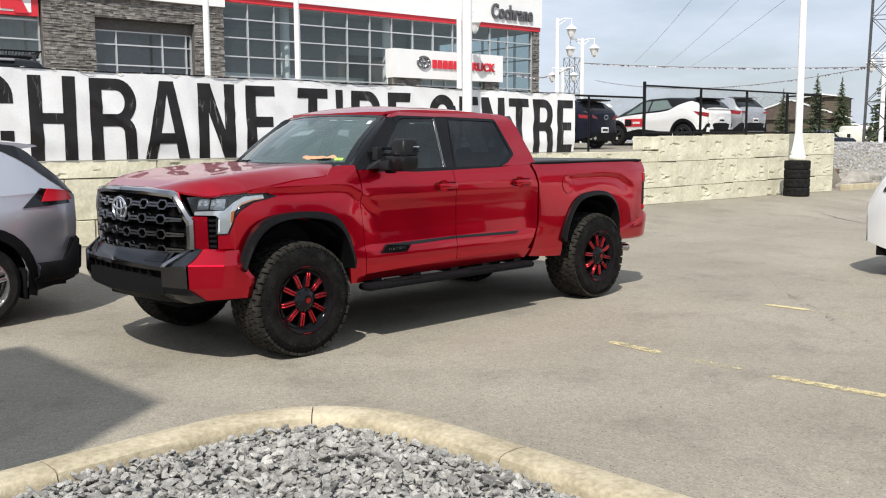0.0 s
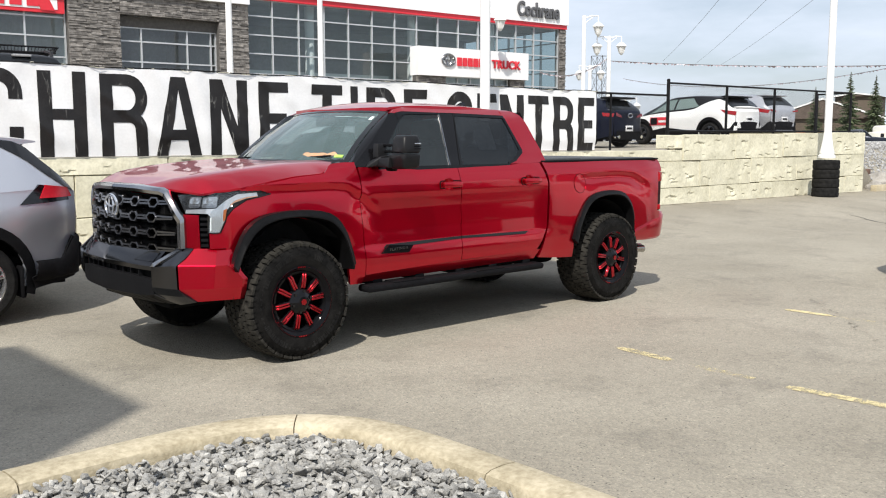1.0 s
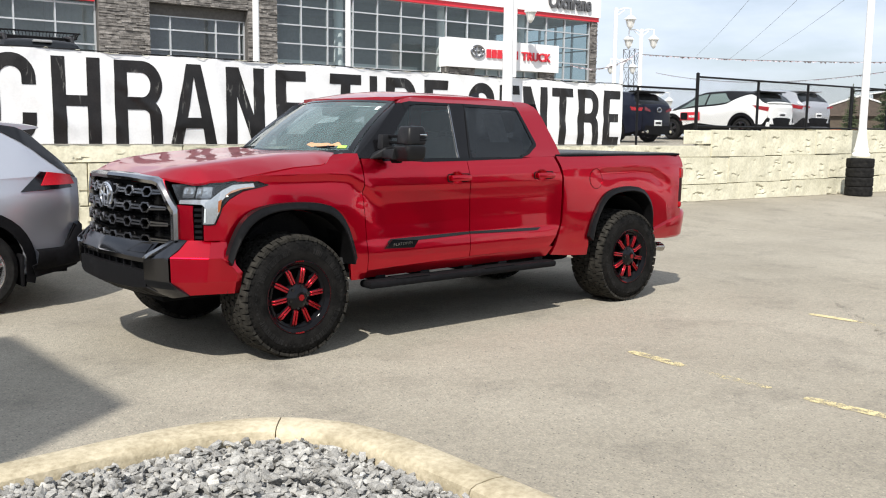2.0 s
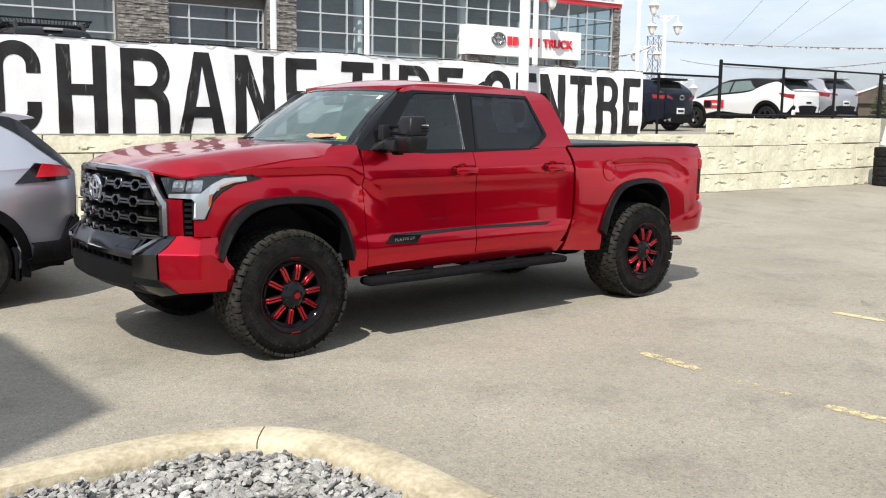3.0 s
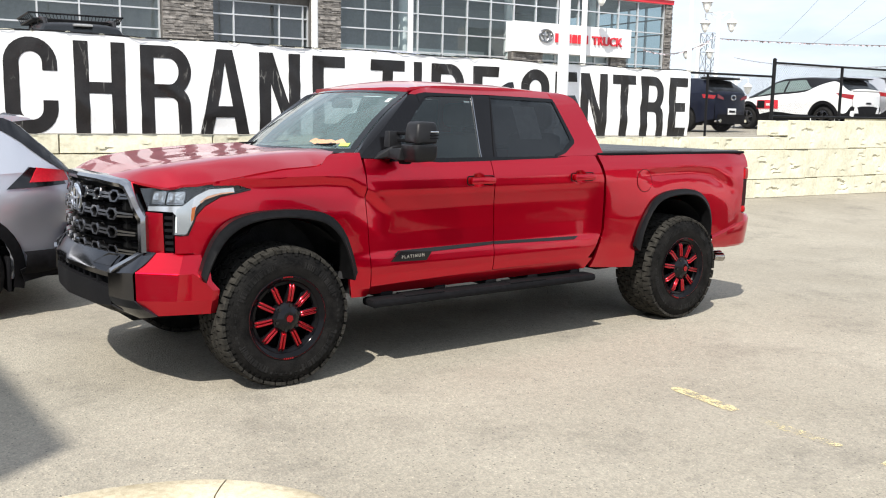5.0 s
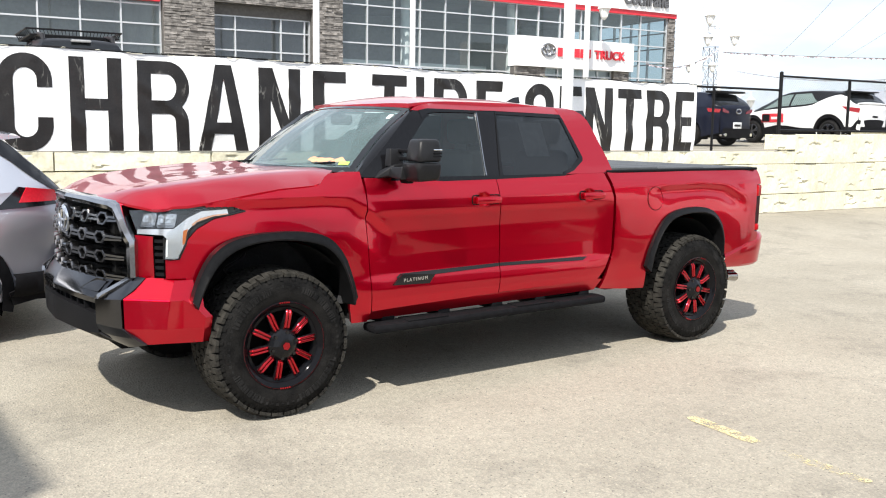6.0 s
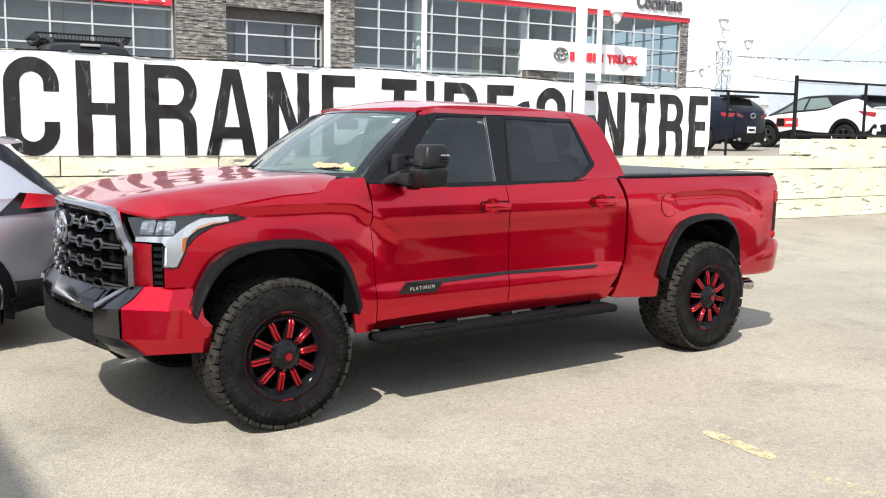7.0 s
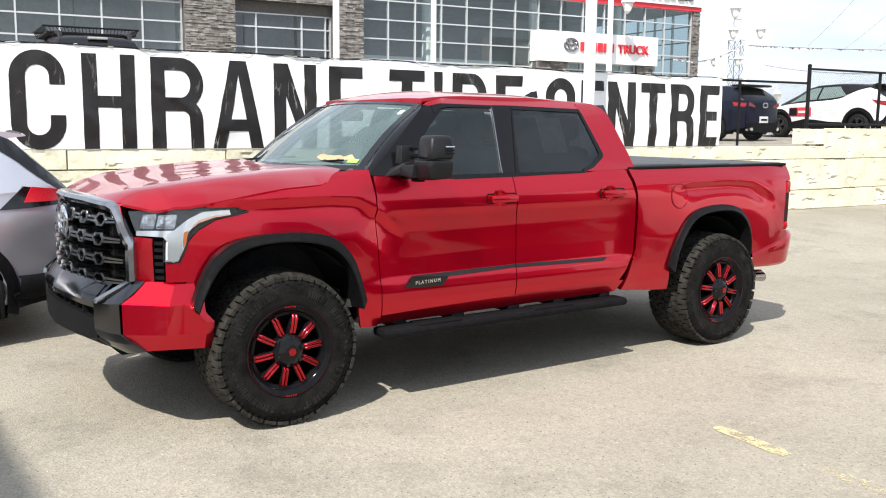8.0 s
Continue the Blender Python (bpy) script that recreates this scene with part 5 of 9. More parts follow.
        tube(bm, [nose_at(a, z, 0.006) for a, z in ((0.950, 1.09), (0.949, 0.972), (0.985, 0.969), (1.028, 0.972), (1.064, 1.05), (1.077, 1.128), (1.112, 1.170), (1.19, 1.198), (1.285, 1.211), (1.378, 1.231))], 0.006, 6)
        part("lamp_edge", fl(bm), GLOSSBLACK, hl, "black seal along the lamp")
        bm = bmesh.new()
        sheet(bm, [(0.885, 1.092), (0.948, 1.095), (0.948, 0.856), (0.89, 0.856)], nose(-0.03), 0.05, -0.03)
        vt = part("side_vent", fl(bm), DARK, t, "black slotted side vent")
        for k in range(6):
            bm = bmesh.new()
            z = 0.875 + k * 0.037
            sheet(bm, [(0.888, z), (0.947, z), (0.947, z + 0.018), (0.888, z + 0.018)], nose(-0.008), 0.03, 0.015)
            part("vent_slat", fl(bm), BLACK, vt)
        bm = bmesh.new()
        sheet(bm, [(0.775, 1.100), (0.882, 1.094), (0.888, 0.855), (0.775, 0.858)], nose(0.0), 0.04, 0.02)
        part("cheek", fl(bm), RED, t)
        # bumper corner pieces
        bm = bmesh.new()
        def slope(base):
            """The corner's facets: a sloped top, an upright face and an undercut foot."""
            return lambda s0, z: bump_at(s0, z, base - 0.115 * max(0.0, (z - 0.758) / 0.1) * (1 - 1.0 * min(1.0, max(0.0, (s0 - 1.096 - 0.5 * (z - 0.757)) / 0.40))) - 0.035 * max(0.0, (0.60 - z) / 0.09))
        at = slope(0.012)
        c = {k: bm.verts.new(at(*q)) for k, q in dict(a=(0.940, 0.866), b=(1.146, 0.860), c=(1.096, 0.757), d=(0.846, 0.762), e=(0.853, 0.597), f=(1.08, 0.597), g=(1.283, 0.59), h=(1.291, 0.649), i=(1.243, 0.705), j=(1.250, 0.855), k=(0.955, 0.508), l=(1.265, 0.505), m=(1.17, 0.597), n=(1.17, 0.757)).items()}
        for q in ("abcd", "dcfe", "bjinc", "cnmf", "nihgm", "efmglk"):
            bm.faces.new([c[k] for k in q])
        bmesh.ops.recalc_face_normals(bm, faces=bm.faces[:])
        inner = [e for e in bm.edges if len(e.link_faces) == 2]
        bmesh.ops.bevel(bm, geom=inner, offset=0.0025, segments=1, affect="EDGES")
        rim = [e for e in bm.edges if len(e.link_faces) == 1]
        side = bmesh.ops.extrude_edge_only(bm, edges=rim)["geom"]
        bmesh.ops.translate(bm, verts=[g for g in side if isinstance(g, bmesh.types.BMVert)], vec=Vector((0.045, 0.012, 0)))
        part("bumper_corner", fl(bm), RED, t, "red bumper corner", 7, out=(0.3, 0, 0.7))
        bm = bmesh.new()
        for facet in ([(0.932, 0.868), (0.838, 0.762), (0.606, 0.738), (0.64, 0.742), (0.80, 0.872)], [(0.838, 0.762), (0.845, 0.60), (0.61, 0.60), (0.606, 0.738)], [(0.845, 0.60), (0.948, 0.506), (0.78, 0.478), (0.61, 0.53), (0.61, 0.60)]):
            sheet(bm, facet, slope(0.02), 0.035, 0.04)
        part("bumper_garnish", fl(bm), GARNISH, t, "dark grey metallic bumper garnish", 12)
        bm = bmesh.new()
        sheet(bm, [(0.605, 0.742), (0.65, 0.745), (0.812, 0.875), (0.76, 0.875)], lambda s, z: bump_at(s, z, 0.03 - 0.12 * max(0.0, (z - 0.768) / 0.095)), 0.03, 0.02)
        part("bumper_edge", fl(bm), SATIN, t, "bright edge strip")
    bm = bmesh.new()
    rows = []
    for i in range(33):
        s0 = -0.64 + 1.28 * i / 32
        back, lip = Vector(nose_at(s0, 0.845, 0.01)), Vector(bump_at(s0, 0.752 - 0.012 * (abs(s0) / 0.6) ** 2, 0.012))
        rows.append([bm.verts.new(p) for p in (back, back.lerp(lip, 0.45) + Vector((0, 0, 0.012)), back.lerp(lip, 0.93) + Vector((0, 0, 0.006)), lip, lip + Vector((0.005, 0, -0.030)), lip + Vector((0.05, 0, -0.036)))])
    for r1, r2 in zip(rows, rows[1:]):
        ring_faces(bm, r1, r2, closed=False)
    bmesh.ops.recalc_face_normals(bm, faces=bm.faces[:])
    shelf_ob = part("bumper_shelf", bm, SHELFMETAL, t, "glossy dark grey bumper shelf", 25, out=(0.2, 0, 0.3))
    for sgn in (1, -1):
        bm = bmesh.new()
        pts = [Vector(nose_at(sgn * a, 0.845, 0.01)).lerp(Vector(bump_at(sgn * a, 0.745, 0.012)), k) + Vector((0, 0, 0.016)) for a, k in ((0.40, 0.85), (0.50, 0.2), (0.61, 0.2), (0.60, 0.85))]
        vs = [bm.verts.new(p) for p in pts]
        low = bm.verts.new(sum(pts, Vector()) / 4 + Vector((0.02, 0, -0.02)))
        for a, b in zip(vs, vs[1:] + vs[:1]):
            bm.faces.new((a, b, low))
        part("shelf_recess", bm, GLOSSBLACK, shelf_ob, out=(0, 0, 0))
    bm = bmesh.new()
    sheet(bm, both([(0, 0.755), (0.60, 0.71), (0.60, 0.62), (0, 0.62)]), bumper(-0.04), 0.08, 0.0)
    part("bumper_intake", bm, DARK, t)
    for k in range(9):
        bm = bmesh.new()
        s0 = -0.44 + k * 0.11
        box(bm, -0.99 + 0.12 * abs(s0) ** 2, -0.95 + 0.12 * abs(s0) ** 2, s0 - 0.008, s0 + 0.008, 0.64, 0.71)
        part("intake_fin", bm, BLACK, t)
    bm = bmesh.new()
    sheet(bm, both([(0, 0.675), (0.40, 0.668), (0.575, 0.650), (0.605, 0.645), (0.612, 0.545), (0.50, 0.532), (0, 0.530)]), bumper(0.008), 0.06, 0.04)
    sheet(bm, both([(0, 0.530), (0.50, 0.532), (0.612, 0.545), (0.78, 0.480), (0.62, 0.465), (0, 0.460)]), lambda s0, z: bump_at(s0, z, 0.006 - 1.1 * max(0.0, 0.532 - z)), 0.05, 0.02)
    val = part("lower_valance", bm, VALANCE, t, "black plastic lower valance", 25)
    for k in range(12):
        s0 = -0.55 + 0.1 * k
        bm = bmesh.new()
        sheet(bm, [(s0, 0.522), (s0 + 0.022, 0.522), (s0 + 0.052, 0.468), (s0 + 0.030, 0.468)], lambda a, z: bump_at(a, z, 0.009 - 1.1 * max(0.0, 0.532 - z)), 0.05)
        part("valance_slot", bm, DARK, val)
    bm = bmesh.new()
    box(bm, -0.80, 0.35, -0.55, 0.55, 0.42, 0.46, 0.01)
    part("skid_plate", bm, DARK, t)
    bm = bmesh.new()
    box(bm, -0.83, -0.62, -0.6, 0.6, 0.5, 1.2, 0.0)
    part("radiator", bm, DARK, t)

    # steps
    for flip in (1, -1):
        bm = bmesh.new()
        box(bm, 0.60, 2.64, -1.055, -0.90, 0.430, 0.488, 0.024)
        for x0, x1 in ((0.86, 1.18), (1.78, 2.12)):
            box(bm, x0, x1, -1.045, -0.92, 0.484, 0.494, 0.004)
        for v in bm.verts:
            v.co.y *= flip
        st = part("side_step", bm, BLACK, t, "black tubular side step")
        for x in (0.72, 1.16, 1.62, 2.02, 2.46):
            bm = bmesh.new()
            box(bm, x, x + 0.1, -0.95, -0.70, 0.47, 0.53, 0.01)
            for v in bm.verts:
                v.co.y *= flip
            part("step_bracket", bm, BLACK, st)

    # bed: cover, tailgate, bumper, lamps, exhaust
    for k in range(3):
        bm = bmesh.new()
        x0 = 2.76 + k * 0.568
        box(bm, x0, x0 + 0.563, -0.90, 0.90, 1.405, 1.432 - 0.006 * k, 0.008)
        part("bed_cover_panel", bm, mat("bed_cover", (0.05, 0.053, 0.055), 0.6, 0, 0.2, 30, 0.2, 200), t, "dark grey folding bed cover panel")
    two_sided("bed_rail", lambda bm: box(bm, 2.72, 4.47, -0.950, -0.885, 1.395, 1.416, 0.008), BLACK, t)
    bm = bmesh.new()
    box(bm, 2.74, 2.77, -0.93, 0.93, 0.55, 1.40, 0.01)
    part("bed_front", bm, RED, t)
    bm = bmesh.new()
    sheet(bm, [(-0.86, 0.80), (0.86, 0.80), (0.86, 1.40), (-0.86, 1.40)], lambda y, z: (4.507 - 0.015 * smooth(1.2, 1.4, z), y, z), 0.1, Vector((-0.05, 0, 0)))
    part("tailgate", bm, RED, t)
    for flip in (1, -1):
        bm = bmesh.new()
        rim_l = [(4.428, 0.866), (4.475, 0.864), (4.535, 0.95), (4.560, 1.05), (4.562, 1.19), (4.540, 1.264), (4.438, 1.266)]
        a = [bm.verts.new((x, -0.975 + 0.06 * smooth(4.46, 4.60, x), z)) for x, z in rim_l]
        b = [bm.verts.new((x + 0.008, -0.84, z)) for x, z in rim_l]
        bm.faces.new(a[::-1])
        bm.faces.new(b)
        ring_faces(bm, a, b)
        for v in bm.verts:
            v.co.y *= flip
        bmesh.ops.recalc_face_normals(bm, faces=bm.faces[:])
        tl = part("tail_lamp", bm, mat("dark_red_lens", (0.035, 0.003, 0.005), 0.55, 0, 0.15, 60, spec=0.06), t, "dark tail lamp with red ends")
        for z0, z1, x1 in ((1.165, 1.264, 4.558), (0.868, 0.925, 4.515)):
            bm = bmesh.new()
            box(bm, 4.446, x1, -0.980, -0.86, z0, z1, 0.014)
            for v in bm.verts:
                v.co.y *= flip
                v.co.y += flip * 0.05 * smooth(4.46, 4.60, v.co.x) * (1 if abs(v.co.y) > 0.9 else 0)
            part("tail_lens", bm, mat("tail_red", (0.40, 0.006, 0.010), 0.4, 0, 0.15, 60, spec=0.08), tl, "red lens")
    bm = bmesh.new()
    rb = Track([(4.14, -0.955), (4.35, -0.962), (4.58, -0.945), (4.70, -0.85), (4.735, -0.5), (4.74, 0.0)])
    end = rb.s[-1]

    def rb_at(s, z):
        x, y = rb.at(s if s <= end else 2 * end - s)
        return (x - 0.03 * smooth(0.66, 0.54, z) - 0.02 * smooth(0.8, 0.86, z), y if s <= end else -y, z)

    rows = []
    for s0 in np.linspace(0, 2 * end, 64):
        q = min(s0, 2 * end - s0)
        lo, hi = float(np.interp(q, (0, 0.20, 0.45, 0.6, 0.9), (0.565, 0.556, 0.56, 0.58, 0.58))), float(np.interp(q, (0, 0.2, 0.42, 0.5), (0.70, 0.775, 0.845, 0.85)))
        x, y, _ = rb_at(s0, 0.7)
        inn = Vector((4.3 - x, -y * 0.35, 0)).normalized()
        ring = []
        for z, o in ((lo, 0.10), (lo, 0.035), (lo + 0.022, 0.012), (lo + 0.5 * (hi - lo), -0.004), (hi - 0.045, -0.012), (hi - 0.012, 0.004), (hi, 0.05), (hi, 0.13)):
            ring.append(bm.verts.new((x + inn.x * o, y + inn.y * o, z)))
        rows.append(ring)
    for r1, r2 in zip(rows, rows[1:]):
        ring_faces(bm, r1, r2, closed=False)
    bmesh.ops.recalc_face_normals(bm, faces=bm.faces[:])
    part("rear_bumper", bm, RED, t)
    bm = bmesh.new()
    box(bm, 4.2, 4.62, -0.82, 0.82, 0.62, 0.80, 0.01)
    part("bumper_core", bm, DARK, t)
    for y0, xe in ((-0.80, 4.51), (-0.69, 4.62)):
        bm = bmesh.new()
        tube(bm, [(xe - 0.11, y0 + 0.006, 0.450), (xe - 0.05, y0, 0.447), (xe, y0 - 0.005, 0.443)], [0.036, 0.038, 0.041], 16, caps=False)
        tube(bm, [(xe, y0 - 0.005, 0.443), (xe - 0.002, y0 - 0.005, 0.443), (xe - 0.06, y0, 0.447)], [0.041, 0.033, 0.032], 16, caps=False)
        part("exhaust_tip", bm, mat("exhaust_steel", (0.42, 0.40, 0.37), 0.2, 1.0, 0.2, 30), t, "polished exhaust tip")
        bm = bmesh.new()
        tube(bm, [(xe - 0.7, y0 + 0.30, 0.52), (xe - 0.3, y0 + 0.08, 0.47), (xe - 0.10, y0 + 0.006, 0.450)], 0.030, 10)
        part("exhaust_pipe", bm, DARK, t)
    # fuel flap
    bm = bmesh.new()
    n = 26
    ring = []
    for rr, off in ((0.09, 0.0), (0.086, -0.004), (0.084, 0.001), (0.070, 0.001), (0.055, 0.001), (0.04, 0.001), (0.025, 0.001), (0.012, 0.001), (0.0, 0.001)):
        ring.append([bm.verts.new((3.2 + rr * math.cos(a), side_at(3.2 + rr * math.cos(a), 1.192 + rr * math.sin(a))[1] - 0.002 + (0.006 if off < 0 else 0) - max(off, 0), 1.192 + rr * math.sin(a))) for a in np.linspace(0, math.tau, n, endpoint=False)])
    for a, b in zip(ring, ring[1:]):
        ring_faces(bm, a, b)
    bmesh.ops.remove_doubles(bm, verts=bm.verts[:], dist=0.0002)
    part("fuel_flap", bm, RED, t)
    bm = bmesh.new()
    tube(bm, [(3.2 + 0.091 * math.cos(a), side_at(3.2 + 0.091 * math.cos(a), 1.192 + 0.091 * math.sin(a))[1], 1.192 + 0.091 * math.sin(a)) for a in np.linspace(0, math.tau, 33)], 0.0025, 5, caps=False)
    part("flap_gap", bm, DARK, t)

    # chassis
    for y0 in (-0.48, 0.48):
        bm = bmesh.new()
        box(bm, -0.75, 4.5, y0 - 0.05, y0 + 0.05, 0.50, 0.64, 0.01)
        part("frame_rail", bm, DARK, t)
    bm = bmesh.new()
    tube(bm, [(WB, -0.75, HUB), (WB, 0.75, HUB)], 0.05, 12)
    box(bm, WB - 0.14, WB + 0.14, -0.15, 0.15, HUB - 0.14, HUB + 0.14, 0.06)
    part("rear_axle", bm, DARK, t)
    bm = bmesh.new()
    tube(bm, [(0, -0.72, HUB), (0, 0.72, HUB)], 0.045, 10)
    box(bm, -0.3, 0.3, -0.4, 0.4, 0.45, 0.62, 0.03)
    part("front_axle", bm, DARK, t)
    for y0 in (-0.60, 0.60):
        bm = bmesh.new()
        pts = [(-0.12 + 0.055 * math.cos(a), y0 + 0.055 * math.sin(a), 0.55 + 0.032 * a / 1.0) for a in np.linspace(0, 14, 70)]
        tube(bm, pts, 0.012, 6)
        part("coil_spring", bm, GREYTRIM, t)
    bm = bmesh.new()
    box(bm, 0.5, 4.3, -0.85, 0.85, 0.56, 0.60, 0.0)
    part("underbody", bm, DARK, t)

    # wheels
    def wheel(x, y, turn):
        w = new("wheel")
        w.parent = t
        w.matrix_basis = pose(x, y, HUB, 0, turn, 0 if y < 0 else 180)
        h = 0.155
        bm = bmesh.new()
        R = TYRE_R
        hi = h + 0.05
        prof = [(RIM_R - 0.01, hi - 0.03), (RIM_R - 0.012, -h + 0.02), (RIM_R, -h - 0.004), (RIM_R + 0.012, -h - 0.008), (RIM_R + 0.05, -h - 0.016), (RIM_R + 0.09, -h - 0.018), (R - 0.06, -h - 0.008), (R - 0.03, -h + 0.012), (R - 0.018, -h + 0.04), (R - 0.012, -0.06), (R - 0.012, 0.10), (R - 0.018, hi - 0.04), (R - 0.03, hi - 0.012), (R - 0.06, hi + 0.008), (RIM_R + 0.05, hi + 0.01), (RIM_R, hi)]
        lathe(bm, prof, 72, closed=True)
        bmesh.ops.recalc_face_normals(bm, faces=bm.faces[:])
        tyre = part("tyre", bm, SIDEWALL, w, "chunky all-terrain tyre", 40)
        bm = bmesh.new()
        rnd = random.Random(3)
        n = 64
        for i in range(n):
            for row, (y0, y1, dz, r0, r1) in enumerate(((-h - 0.004, -0.100, 0.0, R - 0.030, R), (-0.094, -0.036, 0.5, R - 0.018, R), (-0.030, 0.030, 0.0, R - 0.018, R + 0.001), (0.036, 0.094, 0.5, R - 0.018, R), (0.100, 0.145, 0.0, R - 0.018, R), (0.151, hi + 0.004, 0.5, R - 0.030, R))):
                a0 = (i + dz) * math.tau / n
                a1 = a0 + math.tau / n * rnd.uniform(0.80, 0.88)
                skew = 0.012 * (1 if i % 2 else -1)
                vs = []
                for rr in (R - 0.035, 0):
                    for yy, ra, sk in ((y0, r0, -skew), (y1, r1, skew)):
                        for aa in (a0 + sk, a1 + sk):
                            r = rr if rr else (R - (0.016 if ((row == 0 and yy < -0.13) or (row == 5 and yy > 0.17)) else 0.0))
                            vs.append(bm.verts.new((r * math.cos(aa), yy, r * math.sin(aa))))
                for q in ((0, 1, 3, 2), (4, 6, 7, 5), (0, 4, 5, 1), (2, 3, 7, 6), (0, 2, 6, 4), (1, 5, 7, 3)):
                    bm.faces.new([vs[k] for k in q])
        bmesh.ops.recalc_face_normals(bm, faces=bm.faces[:])
        part("tread", bm, TREAD, tyre, "dusty tread blocks", flat=True)
        bm = bmesh.new()
        for i in range(n):
            # shoulder lug on the sidewall
            a0 = (i + 0.1) * math.tau / n
            wide = 0.5 if i % 2 else 0.62
            a1 = a0 + math.tau / n * wide
            dep = 0.05 if i % 2 else 0.034
            vs = []
            for off in (0.0, 0.004):
                for r, yy in ((R - 0.022, -h + 0.010), (R - 0.022 - dep, -h - 0.008)):
                    for aa in (a0, a1):
                        vs.append(bm.verts.new((r * math.cos(aa), yy - off, r * math.sin(aa))))
            for q in ((0, 1, 3, 2), (4, 6, 7, 5), (0, 4, 5, 1), (2, 3, 7, 6), (0, 2, 6, 4), (1, 5, 7, 3)):
                bm.faces.new([vs[k] for k in q])
        bmesh.ops.recalc_face_normals(bm, faces=bm.faces[:])
        tagged(part("shoulder_lug", bm, SIDEWALL, tyre, flat=True), kind="stuff")
        bm = bmesh.new()
        rnd = random.Random(7)
        for a0, a1 in ((0.35, 1.25), (1.85, 2.75), (3.6, 4.3), (5.0, 5.9)):
            a = a0
            while a < a1:
                w0 = rnd.choice((0.022, 0.034, 0.05))
                box(bm, RIM_R + 0.062, RIM_R + 0.100, -h - 0.0205, -h - 0.012, -w0 * 0.33 / 2, w0 * 0.33 / 2, 0.0, m=Matrix.Rotation(-a, 4, "Y"))
                a += w0 + 0.022
        for i in range(n):
            box(bm, R - 0.098, R - 0.082 - 0.008 * (i % 2), -h - 0.0185, -h - 0.008, -0.008, 0.008, 0.0, m=Matrix.Rotation(-(i + 0.4) * math.tau / n, 4, "Y"))
        tagged(part("sidewall_mark", bm, RUBBER, tyre, flat=True), kind="stuff")
        bm = bmesh.new()
        lathe(bm, [(RIM_R - 0.004, -h + 0.01), (RIM_R + 0.006, -h - 0.010), (RIM_R - 0.004, -h - 0.012), (RIM_R - 0.014, -h - 0.002), (RIM_R - 0.026, -h + 0.004), (RIM_R - 0.034, -h + 0.016), (RIM_R - 0.052, -h + 0.022), (RIM_R - 0.060, -h + 0.034), (RIM_R - 0.058, 0.1), (RIM_R - 0.08, 0.11)], 64)
        rim = part("rim", bm, RIMBLACK, w, "gloss black alloy rim with red milled spokes", 30)
        bm = bmesh.new()
        ringr = [(RIM_R * math.cos(a), -h - 0.0125, RIM_R * math.sin(a)) for a in np.linspace(0, math.tau, 65)]
        tube(bm, ringr, 0.0004, 4, caps=False)
        part("rim_line", bm, REDMILL, rim)
        bm = bmesh.new()
        lathe(bm, [(0.0, -0.02), (0.20, -0.02), (0.235, 0.03)], 32)
        tube(bm, [(0, 0.0, 0), (0, 0.05, 0)], 0.17, 28)
        part("brake_disc", bm, DARK, rim)
        ns = 10
        for i in range(ns):
            a = i * math.tau / ns + 0.12
            mrot = Matrix.Rotation(-a, 4, "Y")
            bm = bmesh.new()
            box(bm, 0.08, 0.214, -h + 0.012, -h + 0.06, -0.020, 0.020, 0.006, m=mrot)
            part("spoke", bm, GLOSSBLACK, rim)
            bm = bmesh.new()
            for z0 in (-0.0095, 0.0095):
                bar = tube(bmesh.new(), [(0.094, -h + 0.014, z0), (0.104, -h + 0.006, z0), (0.196, -h + 0.006, z0 * 1.12), (0.210, -h + 0.016, z0 * 1.12)], [0.006, 0.0088, 0.0092, 0.006], 10)
                bar.transform(mrot)
                tmp = bpy.data.meshes.new("bar")
                bar.to_mesh(tmp)
                bar.free()
                bm.from_mesh(tmp)
                bpy.data.meshes.remove(tmp)
            part("spoke_face", bm, REDMILL, rim)
        bm = bmesh.new()
        lathe(bm, [(0.103, -h + 0.08), (0.104, -h + 0.026), (0.099, -h + 0.010), (0.076, -h - 0.012), (0.050, -h - 0.026), (0.040, -h - 0.030), (0.0, -h - 0.032)], 10)
        part("hub", bm, HUBBLACK, rim, "gloss black faceted centre cap", flat=True)
        bm = bmesh.new()
        tube(bm, [(0, -h - 0.030, 0), (0, -h - 0.036, 0)], 0.024, 6)
        part("hub_badge", bm, REDMILL, rim, "small red centre cap")
        for mid in (0.5, -0.5):
            for k in range(5):
                a0 = mid * math.pi + (k - 2) * 0.055
                bm = bmesh.new()
                box(bm, RIM_R - 0.006, RIM_R + 0.003, -h - 0.0135, -h - 0.008, -0.005, 0.005, 0.0, m=Matrix.Rotation(-a0, 4, "Y"))
                part("lip_mark", bm, REDMILL, rim)
        for i in range(6):
            a = i * math.tau / 6 + 0.3
            bm = bmesh.new()
            tube(bm, [(0.078 * math.cos(a), -h + 0.02, 0.078 * math.sin(a)), (0.078 * math.cos(a), -h - 0.016, 0.078 * math.sin(a))], 0.011, 6)
            part("wheel_nut", bm, GLOSSBLACK, rim)

    wheel(0, -0.865, 0)
    wheel(WB, -0.865, 17)
    wheel(0, 0.865, 0)
    wheel(WB, 0.865, 0)
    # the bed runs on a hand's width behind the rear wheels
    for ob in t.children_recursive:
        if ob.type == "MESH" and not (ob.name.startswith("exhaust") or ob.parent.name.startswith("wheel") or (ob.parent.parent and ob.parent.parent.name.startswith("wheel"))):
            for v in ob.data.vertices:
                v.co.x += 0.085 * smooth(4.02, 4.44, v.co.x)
    return t


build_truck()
REF[0] = None
# ---- banner, fences, building, poles, far things ----


